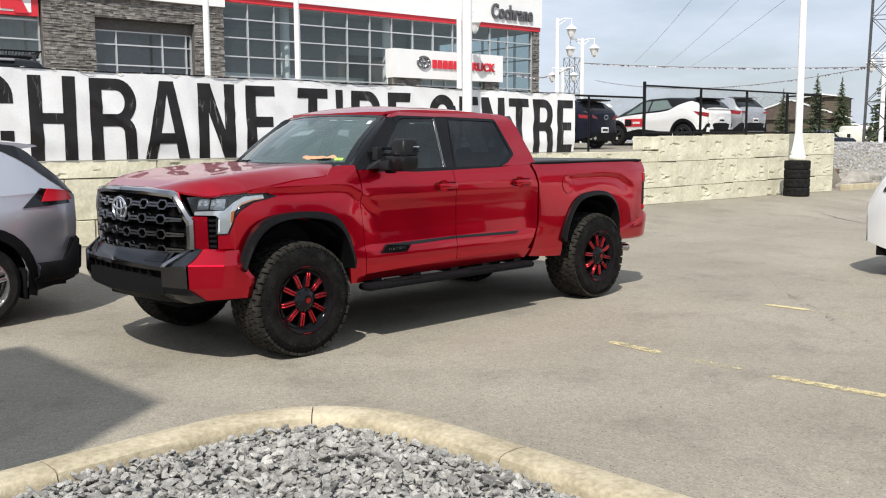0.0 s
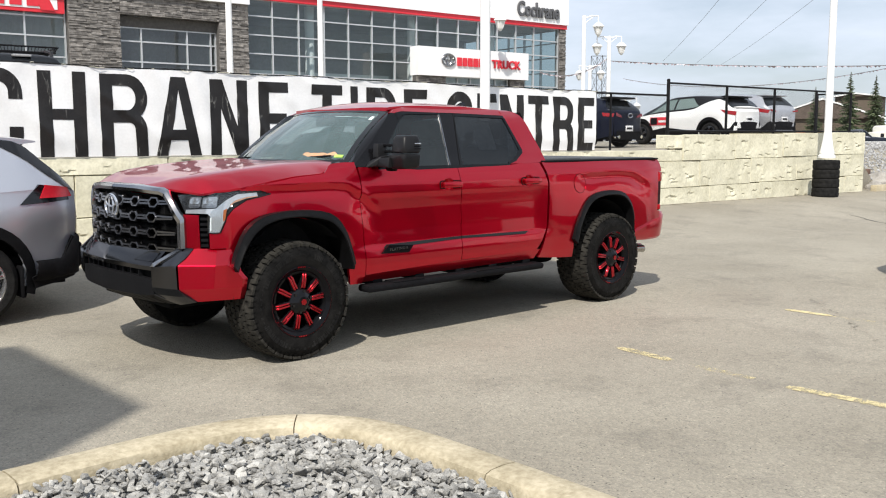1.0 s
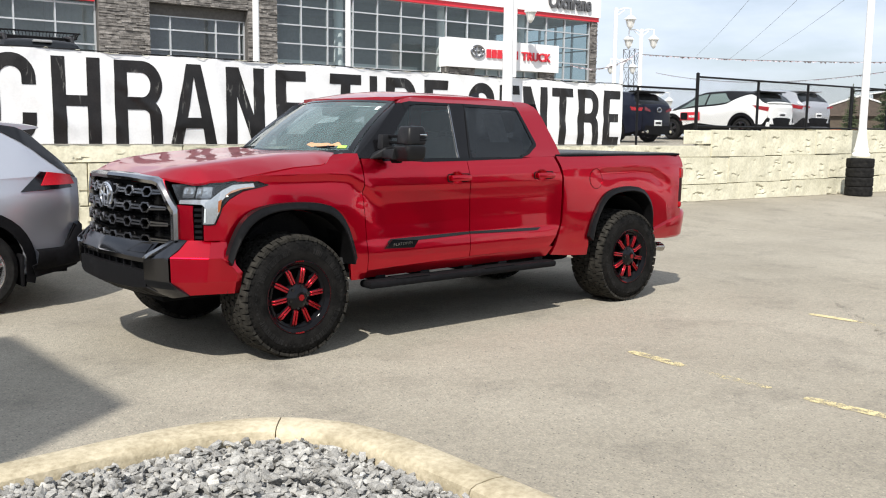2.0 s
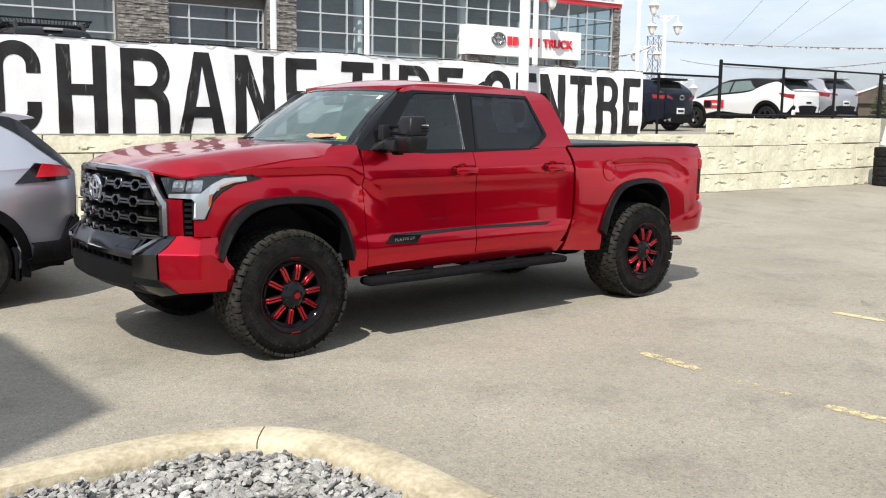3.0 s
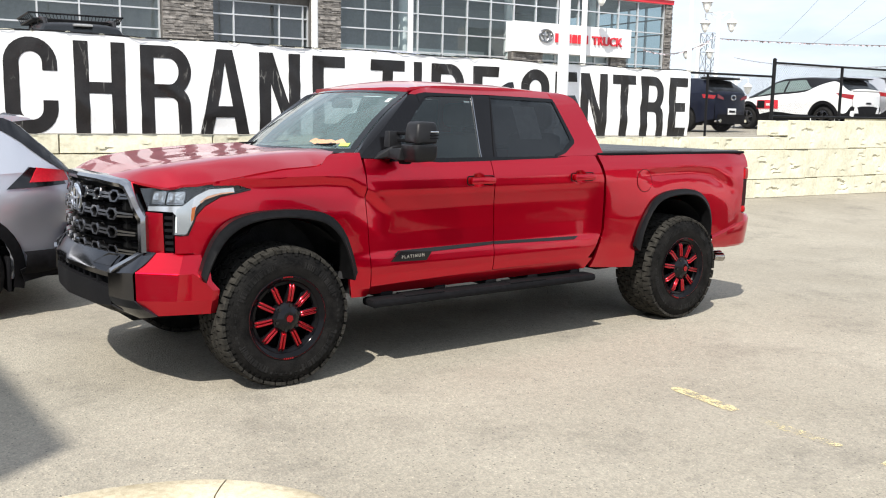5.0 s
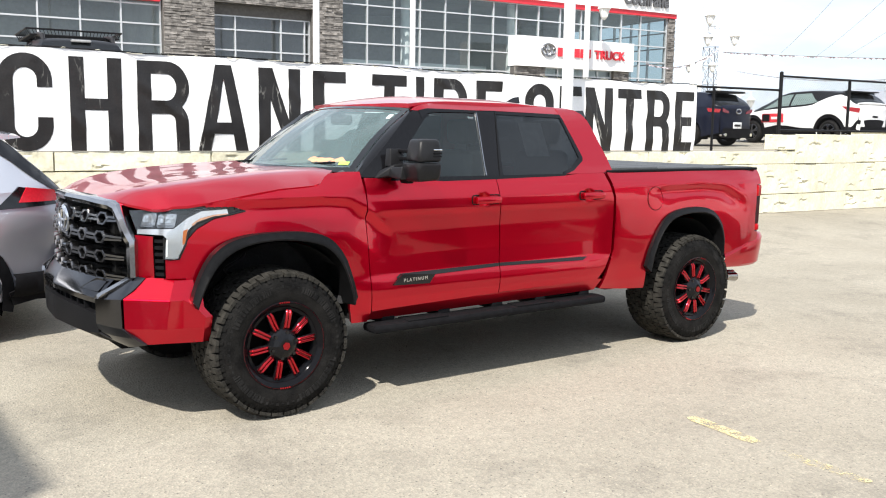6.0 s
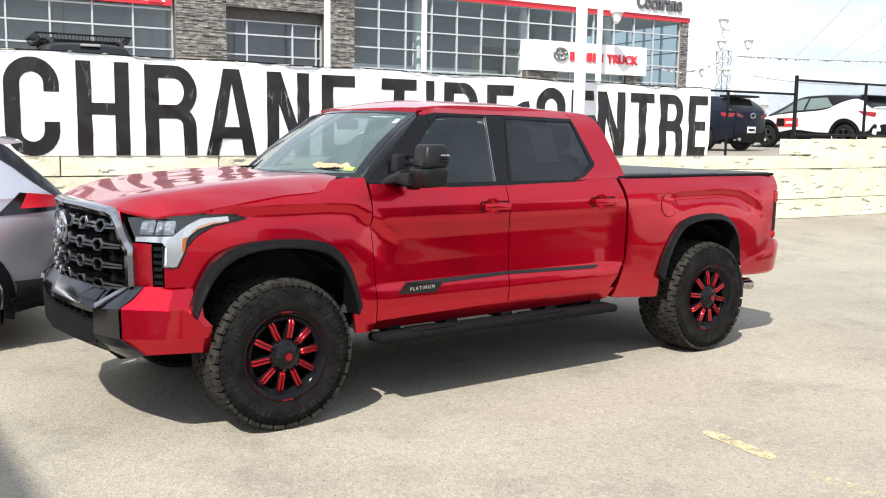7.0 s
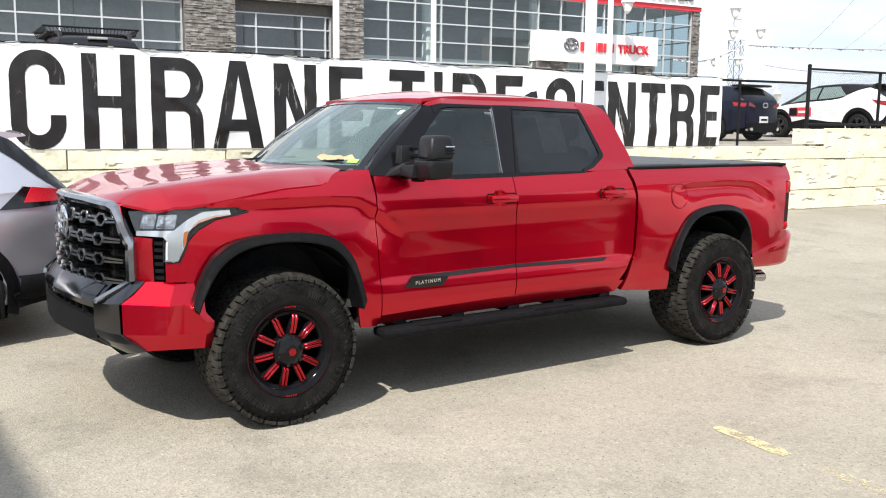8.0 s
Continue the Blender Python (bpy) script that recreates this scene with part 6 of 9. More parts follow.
def wall_place(u, v, z):
    p = WALL @ Vector((u, v, 0))
    return Vector((p.x, p.y, z))


def ripple(u, z):
    """Slack and creases of the hung banner."""
    low = smooth(1.65, 1.42, z)
    crease = abs(noise.noise((u * 1.6 + z * 1.1, z * 0.8 - u * 0.3, 2.2)))
    return (1 - 0.8 * low) * (0.030 * noise.noise((u * 1.3, z * 0.9, 0.3)) + 0.012 * noise.noise((u * 5.0 + z * 2, z * 1.6, 5.0)) - 0.018 * max(0.0, 0.25 - crease) / 0.25 + 0.015 * low * noise.noise((u * 9.0, 0.0, 8.0)) - 0.004 * max(0.0, 0.10 - abs(noise.noise((u * 4.2 + z * 0.9, z * 0.7, 6.1)))) / 0.10) + 0.008 * low


def letter_top(u):
    return 2.515 - 0.011 * u if u < 8 else 2.42 - 0.003 * (u - 8)


def build_banner():
    root = thing("banner", "long white vinyl banner with bold black letters, tied to a fence", "banner", WALL)
    bm = bmesh.new()
    top = [(u, 2.585 - 0.005 * u + 0.008 * math.sin(u * 3.1)) for u in np.linspace(-3.0, 10.9, 60)]
    out = [(-3.0, 1.385), (10.9, 1.405)] + [(u, z) for u, z in top[::-1]]
    sheet(bm, out, lambda u, z: (u, -0.040 + ripple(u, z), z), 0.06, 0.0, 0.06)
    part("sheet", bm, BANNERMAT, root, angle=80)

    def lay(bm, quad, off):
        sheet(bm, quad, lambda u, z: (u + (0.004 + 0.016 * smooth(8.6, 10.4, u)) * noise.noise((u * 1.5, z * 6.0, 4.4)), -0.0455 - off + ripple(u, z), z), 0.04)

    def strip(bm, pts, w, off, u0, u1, z0, z1):
        """A stroke of even width along points of a unit box."""
        W, H = u1 - u0, z1 - z0
        q = [Vector((u0 + a * W, z0 + b * H)) for a, b in pts]
        L, R = [], []
        for i, p in enumerate(q):
            d0 = (q[i] - q[i - 1]).normalized() if i else (q[1] - q[0]).normalized()
            d1 = (q[i + 1] - q[i]).normalized() if i < len(q) - 1 else d0
            d = (d0 + d1).normalized()
            n = Vector((-d.y, d.x)) / max(0.5, d.dot(d0))
            L.append(p + n * w / 2)
            R.append(p - n * w / 2)
        for a, b, c, e in zip(L, L[1:], R[1:], R):
            lay(bm, [tuple(a), tuple(b), tuple(c), tuple(e)], off)

    def arc(cx, cz, rx, rz, a0, a1, n=12):
        return [(cx + rx * math.cos(a), cz + rz * math.sin(a)) for a in np.linspace(radians(a0), radians(a1), n)]

    word = [("C", -1.62, -1.03), ("O", -0.93, -0.36), ("C", -0.22, 0.37), ("H", 0.56, 1.16), ("R", 1.345, 1.98), ("A", 2.09, 2.76), ("N", 2.90, 3.49), ("E", 3.67, 4.15),
            ("T", 4.55, 5.11), ("I", 5.27, 5.41), ("R", 5.58, 6.15), ("E", 6.31, 6.77), ("C", 7.21, 7.78), ("E", 7.89, 8.33), ("N", 8.42, 8.98), ("T", 9.10, 9.63), ("R", 9.75, 10.27), ("E", 10.40, 10.83)]
    for ch, u0, u1 in word:
        bm = bmesh.new()
        W = u1 - u0
        z0, z1 = 1.388, letter_top((u0 + u1) / 2)
        H = z1 - z0
        w, h = 0.168, 0.155
        a, b = w / W, h / H
        R = lambda p, q, r, s, o=0.0: lay(bm, [(u0 + p * W, z0 + q * H), (u0 + r * W, z0 + q * H), (u0 + r * W, z0 + s * H), (u0 + p * W, z0 + s * H)], o)
        S = lambda pts, wid, o=0.0: strip(bm, pts, wid, o, u0, u1, z0, z1)
        if ch == "H":
            R(0, 0, a, 1), R(1 - a, 0, 1, 1), R(a, 0.5 - b * 0.45, 1 - a, 0.5 + b * 0.45)
        elif ch == "E":
            R(0, 0, a, 1), R(a, 0, 1, b), R(a, 1 - b, 1, 1), R(a, 0.5 - b * 0.5, 0.93, 0.5 + b * 0.5)
        elif ch == "T":
            R(0, 1 - b, 1, 1), R(0.5 - a / 2, 0, 0.5 + a / 2, 1 - b)
        elif ch == "I":
            R(0, 0, 1, 1)
        elif ch == "N":
            R(0, 0, a, 1), R(1 - a, 0, 1, 1)
            lay(bm, [(u0 + W * 0.04, z1), (u0 + W * 0.32, z1), (u1 - W * 0.04, z0), (u1 - W * 0.32, z0)], 0.002)
        elif ch == "A":
            lay(bm, [(u0, z0), (u0 + w, z0), (u0 + W * 0.5, z0 + H * 0.84), (u0 + W * 0.5, z1), (u0 + W * 0.34, z1)], 0.0)
            lay(bm, [(u1 - w, z0), (u1, z0), (u0 + W * 0.66, z1), (u0 + W * 0.5, z1), (u0 + W * 0.5, z0 + H * 0.84)], 0.0)
            R(0.25, 0.20, 0.75, 0.20 + b * 0.95, 0.002)
        elif ch == "R":
            R(0, 0, a, 1)
            top_c, arm_c = 1 - b / 2, 0.495
            S([(a * 0.9, top_c), (0.5, top_c)] + arc(0.56, (top_c + arm_c) / 2, 0.31, (top_c - arm_c) / 2, 90, -90, 16) + [(0.5, arm_c), (a * 0.9, arm_c)], w * 0.93, 0.001)
            S([(a * 0.9, 0.488), (0.52, 0.488)] + [(0.58 + 0.265 * math.sin(q), 0.34 + 0.148 * math.cos(q)) for q in np.linspace(0.1, 1.5, 9)] + [(0.862, 0.18), (0.87, 0.0)], w * 0.95, 0.0025)
        elif ch in "CO":
            e, f = a / 2, b / 2
            up = arc(0.5, 0.74, 0.5 - e, 0.26 - f, 4 if ch == "C" else 0, 180, 14)
            dn = arc(0.5, 0.26, 0.5 - e, 0.26 - f, 180, 356 if ch == "C" else 360, 14)
            if ch == "C":
                S([(1 - e, 0.66)] + up + dn + [(1 - e, 0.35)], w)
            else:
                S(up + dn + [up[0]], w)
        part("letter", bm, LETTERMAT, root, angle=80)
    # laced top edge
    rnd = random.Random(21)
    bm = bmesh.new()
    lace = [(u, -0.046 + 0.012 * noise.noise((u * 3, 0, 1)), 2.598 - 0.005 * u + 0.008 * math.sin(u * 3.1) + 0.010 * noise.noise((u * 4.1, 2, 0))) for u in np.linspace(-3.0, 10.9, 180)]
    tube(bm, lace, [0.007 + 0.009 * max(0.0, noise.noise((q[0] * 6, 5, 5))) for q in lace], 5)
    part("lace", bm, FENCEMAT, root, "dark cord along the banner's top edge")
    for k in range(34):
        u = -2.8 + 0.41 * k + rnd.uniform(-0.1, 0.1)
        z = 2.592 - 0.005 * u + 0.008 * math.sin(u * 3.1)
        bm = bmesh.new()
        ln, dz = rnd.uniform(0.03, 0.20), rnd.uniform(-0.03, 0.01)
        tube(bm, [(u, -0.055, z), (u + ln * 0.5, -0.066, z + dz), (u + ln, -0.058, z + dz * 0.4)], 0.004, 5)
        part("tie", bm, TIEMAT, root, "pale tie cord")
    return root


build_banner()


def mesh_panel(bm, u0, u1, z0, z1, v, pitch=0.055, r=0.0016):
    """Woven chain link between two posts: two families of slanting wires."""
    H = z1 - z0
    n = int((u1 - u0 + H) / pitch)
    for k in range(n):
        for sgn in (1, -1):
            s = u0 - H + k * pitch if sgn == 1 else u0 + k * pitch
            a, b = (s, z0), (s + H * sgn, z1)
            lo, hi = 0.0, 1.0
            for lim, big in ((u0, False), (u1, True)):
                d = b[0] - a[0]
                q = (lim - a[0]) / d
                if big == (d > 0):
                    hi = min(hi, q)
                else:
                    lo = max(lo, q)
            if hi - lo < 0.02:
                continue
            p = [(a[0] + (b[0] - a[0]) * q, v + 0.004 * sgn, a[1] + (b[1] - a[1]) * q) for q in (lo, hi)]
            tube(bm, p, r, 3, caps=False)


def build_fence():
    root = thing("chain_link_fence", "black chain-link fence on top of the block wall", "fence", WALL)
    low = [-13.5 + 2.0 * i for i in range(12)] + [11.52, 13.2]
    low = [u for u in low if u < 10.5] + [11.52]
    for u in low:
        bm = bmesh.new()
        tube(bm, [(u, 0.12, 1.39), (u, 0.12, 2.52)], 0.024, 10)
        part("post", bm, FENCEMAT, root)
    bm = bmesh.new()
    tube(bm, [(13.28, 0.10, 1.40), (13.28, 0.10, 2.86)], 0.036, 12)
    tube(bm, [(13.28, 0.10, 2.86), (13.28, 0.10, 2.885)], [0.042, 0.02], 12)
    part("corner_post", bm, FENCEMAT, root)
    for u in (15.4, 17.28, 19.1, 20.76):
        bm = bmesh.new()
        tube(bm, [(u, 0.15, 1.74), (u, 0.15, 2.80)], 0.03, 10)
        part("post", bm, FENCEMAT, root)
    for p in ([(-13.5, 0.12, 2.55), (3, 0.12, 2.545), (10.9, 0.12, 2.53), (13.28, 0.11, 2.535)], [(13.28, 0.12, 2.80), (20.76, 0.15, 2.80)], [(13.28, 0.12, 1.78), (20.76, 0.15, 1.80)], [(20.76, 0.15, 2.80), (20.82, 1.15, 2.80)]):
        bm = bmesh.new()
        tube(bm, p, 0.021, 8)
        part("rail", bm, FENCEMAT, root)
    for v in (1.15,):
        bm = bmesh.new()
        tube(bm, [(20.8 + 0.03 * v, v, 1.5), (20.8 + 0.03 * v, v, 2.80)], 0.03, 10)
        part("post", bm, FENCEMAT, root)
    wire = mat("fence_wire", (0.010, 0.010, 0.011), 0.6, 0, 0.1, 30, spec=0.1)
    for a in ((10.9, 13.26, 1.42, 2.53, 0.105, 0.05), (13.3, 20.76, 1.76, 2.80, 0.14, 0.06)):
        bm = bmesh.new()
        mesh_panel(bm, *a)
        tagged(part("wire_mesh", bm, wire, root), kind="stuff")
    bm = bmesh.new()
    for i in range(280):
        u = -3.0 + i * 0.05
        z = 2.585 - 0.005 * u
        tube(bm, [(u, 0.03, z - 0.02), (u + 0.02, 0.04, z + 0.026), (u + 0.04, 0.05, z - 0.02)], 0.003, 3, caps=False)
    tagged(part("wire_top", bm, wire, root), kind="stuff")


build_fence()

# lamp posts
POLE = mat("pole_paint", (0.82, 0.82, 0.81), 0.35, 0, 0.04, 4)
LANTERN_GLASS = mat("lantern_glass", (0.72, 0.72, 0.70), 0.3, 0, 0.08, 10)


def lantern(parent, x, y, z, k=1.0):
    bm = bmesh.new()
    rings = []
    for r, dz in ((0.03, 0.42), (0.10, 0.38), (0.24, 0.26), (0.25, 0.22), (0.20, 0.20)):
        rings.append([bm.verts.new((x + k * r * math.cos(a), y + k * r * math.sin(a), z + k * dz)) for a in np.linspace(0, math.tau, 12, endpoint=False)])
    for a, b in zip(rings, rings[1:]):
        ring_faces(bm, a, b)
    bm.faces.new(rings[0])
    cap = part("lantern_cap", bm, POLE, parent)
    bm = bmesh.new()
    rings = []
    for r, dz in ((0.19, 0.20), (0.11, -0.08), (0.10, -0.10), (0.06, -0.16), (0.02, -0.19)):
        rings.append([bm.verts.new((x + k * r * math.cos(a), y + k * r * math.sin(a), z + k * dz)) for a in np.linspace(0, math.tau, 8, endpoint=False)])
    for a, b in zip(rings, rings[1:]):
        ring_faces(bm, a, b)
    part("lantern_glass", bm, LANTERN_GLASS, cap)
    for i in range(4):
        a = i * math.tau / 4 + 0.4
        bm = bmesh.new()
        tube(bm, [(x + k * 0.2 * math.cos(a), y + k * 0.2 * math.sin(a), z + k * 0.2), (x + k * 0.115 * math.cos(a), y + k * 0.115 * math.sin(a), z - k * 0.08)], 0.014 * k, 4)
        part("lantern_rib", bm, POLE, cap)


def lamp_post(x, y, z, h, r=0.085, arms=(), tyres=False, k=1.0, label="tall white steel lamp post"):
    root = thing("street_lamp", label, "street lamp", pose(x, y, z), "white lamp posts")
    bm = bmesh.new()
    n = 16
    prof = [(r * 2.3, 0.0), (r * 2.3, 0.05), (r * 1.9, 0.09), (r * 2.0, 0.14), (r * 1.7, 0.2), (r * 1.25, 0.45), (r * 1.02, 0.62), (r, 0.66), (r * 0.82, h)]
    off = 0.93 if tyres else 0.0
    if not tyres and h < 7.5:
        prof = [(r * 1.1, 0.0), (r * 1.1, 0.6), (r, 0.66), (r * 0.9, h)]
    rings = [[bm.verts.new((q * math.cos(a), q * math.sin(a), zz + off)) for a in np.linspace(0, math.tau, n, endpoint=False)] for q, zz in prof]
    for a, b in zip(rings, rings[1:]):
        ring_faces(bm, a, b)
    bm.faces.new(rings[-1])
    pole = part("pole", bm, POLE, root)
    for ang, reach in arms:
        dx, dy = reach * math.cos(radians(ang)), reach * math.sin(radians(ang))
        bm = bmesh.new()
        tube(bm, [(0, 0, h - 0.12 * k), (dx * 0.5, dy * 0.5, h - 0.02 * k), (dx, dy, h - 0.03 * k), (dx, dy, h - 0.25 * k)], 0.03 * k, 6)
        tube(bm, [(0, 0, h - 0.35 * k), (dx * 0.6, dy * 0.6, h - 0.08 * k)], 0.02 * k, 6)
        part("arm", bm, POLE, root)
        lantern(root, dx, dy, h - 0.70 * k, k)
    return root


def tyre_stack(x, y, z, n=4):
    for i in range(n):
        root = thing("tyre", "old black car tyre stacked round a lamp post base", "tyre", pose(x, y, z + 0.19 + 0.221 * i) @ pose(0, 0, 0, 90, 0, 13 * i), "stacked tyres")
        bm = bmesh.new()
        lathe(bm, [(0.22, 0.028), (0.27, 0.030), (0.295, 0.026), (0.306, 0.014), (0.310, 0.0), (0.312, -0.06), (0.306, -0.08), (0.312, -0.10), (0.310, -0.165), (0.306, -0.178), (0.295, -0.188), (0.27, -0.191), (0.22, -0.19)], 40, closed=True)
        bmesh.ops.recalc_face_normals(bm, faces=bm.faces[:])
        part("casing", bm, RUBBER, root)


for u, v in ((7.60, -0.60), (18.41, -0.60)):
    p = wall_place(u, v, 0)
    g = lot_z(p.x, p.y)
    lamp_post(p.x, p.y, g, 9.5, 0.088, tyres=True, label="tall white lamp post rising from stacked tyres")
    tyre_stack(p.x, p.y, g)

for u, v, h, k in ((10.13, 15.0, 9.5, 0), (15.17, 18.0, 10.5, 0)):
    p = wall_place(u, v, 0)
    root = thing("flagpole", "slim white flagpole standing before the building", "flagpole", pose(p.x, p.y, lot_z(p.x, p.y)), "white flagpoles")
    bm = bmesh.new()
    tube(bm, [(0, 0, 0), (0, 0, h)], [0.11, 0.09], 12)
    part("pole", bm, POLE, root)


def along(px_angle, rng):
    """A place at a bearing (degrees from +x) and range from the start of the walk."""
    a = radians(px_angle)
    return -4.046 + rng * math.cos(a), -6.656 + rng * math.sin(a)


for brg, rng, top, arms, r, k in ((38.7, 49.0, 7.9, ((-50, 0.72),), 0.11, 1.2), (37.2, 49.5, 6.9, ((-50, 0.62), (130, 0.62)), 0.11, 1.1), (38.35, 62.0, 6.4, ((-50, 0.7), (130, 0.7)), 0.12, 1.1), (36.25, 76.0, 4.9, ((-50, 0.9), (130, 0.9)), 0.14, 1.4), (20.4, 60.0, 6.6, ((-60, 0.7), (120, 0.7)), 0.13, 1.3)):
    x, y = along(brg, rng)
    lamp_post(x, y, lot_z(x, y), top - lot_z(x, y), r, arms, k=k, label="white street lamp with hanging lanterns in the upper lot")

p = wall_place(26.55, 22.0, 0)
lamp_post(p.x, p.y, lot_z(p.x, p.y), 7.9 - lot_z(p.x, p.y), 0.14, ((-45, 0.75),), k=1.25, label="white street lamp with hanging lantern before the building")

# ---- the dealership building ----
V0 = 25.0
STONE_BASE = mat("ledge_joint", (0.09, 0.085, 0.08), 0.9, 0, 0.2, 8)
FASCIA = mat("white_cladding", (0.80, 0.80, 0.80), 0.4, 0, 0.03, 2)
FRAMEMAT = mat("alloy_frame", (0.50, 0.52, 0.54), 0.4, 0.3, 0.04, 10)
SIGNRED = mat("sign_red", (0.62, 0.025, 0.04), 0.4, 0, 0.06, 6)
FACADE_GLASS = glass_mat("facade_glass", (0.66, 0.76, 0.77), 0.16, 0.0, (0.105, 0.135, 0.15), ior=1.85)
ROOMWALL = mat("room_wall", (0.40, 0.41, 0.41), 0.8, 0, 0.15, 0.6)
SIGNGREY = mat("sign_grey", (0.10, 0.10, 0.105), 0.4, 0.2, 0.1, 8)


def bbox(name, u0, u1, v0, v1, z0, z1, m, parent, label="", bevel=0.0):
    bm = bmesh.new()
    box(bm, u0, u1, v0, v1, z0, z1, bevel)
    return part(name, bm, m, parent, label, flat=True)


def glazing(parent, us, zs, v, fw=0.058):
    """A grid of panes between mullions; each pane and bar is a part."""
    win = new("window")
    win.parent = parent
    for i, u in enumerate(us):
        bbox("mullion", u - fw / 2, u + fw / 2, v - 0.06, v + 0.08, zs[0], zs[-1], FRAMEMAT, win)
    for z in zs:
        bbox("transom", us[0], us[-1], v - 0.045, v + 0.07, z - fw / 2, z + fw / 2, FRAMEMAT, win)
    made = {}
    for a, b in zip(us, us[1:]):
        for c, d in zip(zs, zs[1:]):
            key = (round(b - a, 3), round(d - c, 3))
            if key not in made:
                me = bpy.data.meshes.new("pane")
                w, h = b - a, d - c
                me.from_pydata([(0, 0, 0), (w, 0, 0), (w, 0, h), (0, 0, h)], [], [(0, 1, 2, 3)])
                me.materials.append(FACADE_GLASS)
                made[key] = me
            ob = new("pane", made[key])
            ob.parent = win
            ob.location = (a, v + 0.01, c)
            ob.visible_shadow = False
    return win


def stone_face(parent, u0, u1, z0, z1, v, rnd):
    """Dry-laid ledge stone: thin courses of uneven length and depth, one mesh of many slips."""
    bbox("stone_backing", u0 + 0.005, u1 - 0.005, v + 0.03, v + 0.35, z0, z1, STONE_BASE, parent)
    bm = bmesh.new()
    z = z0
    while z < z1 - 0.02:
        h = min(rnd.choice((0.04, 0.055, 0.07, 0.09)), z1 - z)
        u = u0
        while u < u1 - 0.02:
            w = min(rnd.uniform(0.14, 0.60), u1 - u)
            d = rnd.uniform(0.0, 0.055)
            x0, x1, y0, y1, a, b = u + 0.004, u + w - 0.004, v - d, v + 0.04, z + 0.004, z + h - 0.004
            q = [bm.verts.new(c) for c in ((x0, y0, a), (x1, y0 + rnd.uniform(-0.01, 0.01), a), (x1, y0, b), (x0, y0 + rnd.uniform(-0.01, 0.01), b), (x0, y1, a), (x1, y1, a), (x1, y1, b), (x0, y1, b))]
            for f in ((0, 1, 2, 3), (3, 2, 6, 7), (1, 0, 4, 5), (0, 3, 7, 4), (2, 1, 5, 6)):
                bm.faces.new([q[i] for i in f])
            u += w
        z += h
    tagged(part("ledge_stone_facing", bm, STONE_ISLAND, parent, flat=True), kind="stuff")


def stone_island():
    m = mat("ledge_stone_slips", (0.125, 0.114, 0.106), 0.85, 0, 0.25, 5, 0.5, 30, color2=(0.21, 0.196, 0.182))
    nt = m.node_tree
    g, h, mr = nt.nodes.new("ShaderNodeNewGeometry"), nt.nodes.new("ShaderNodeHueSaturation"), nt.nodes.new("ShaderNodeMapRange")
    mr.inputs["To Min"].default_value, mr.inputs["To Max"].default_value = 0.6, 1.5
    nt.links.new(g.outputs["Random Per Island"], mr.inputs["Value"])
    nt.links.new(mr.outputs["Result"], h.inputs["Value"])
    b = nt.nodes["Principled BSDF"]
    nt.links.new(b.inputs["Base Color"].links[0].from_socket, h.inputs["Color"])
    nt.links.new(h.outputs["Color"], b.inputs["Base Color"])
    return m


STONE_ISLAND = stone_island()


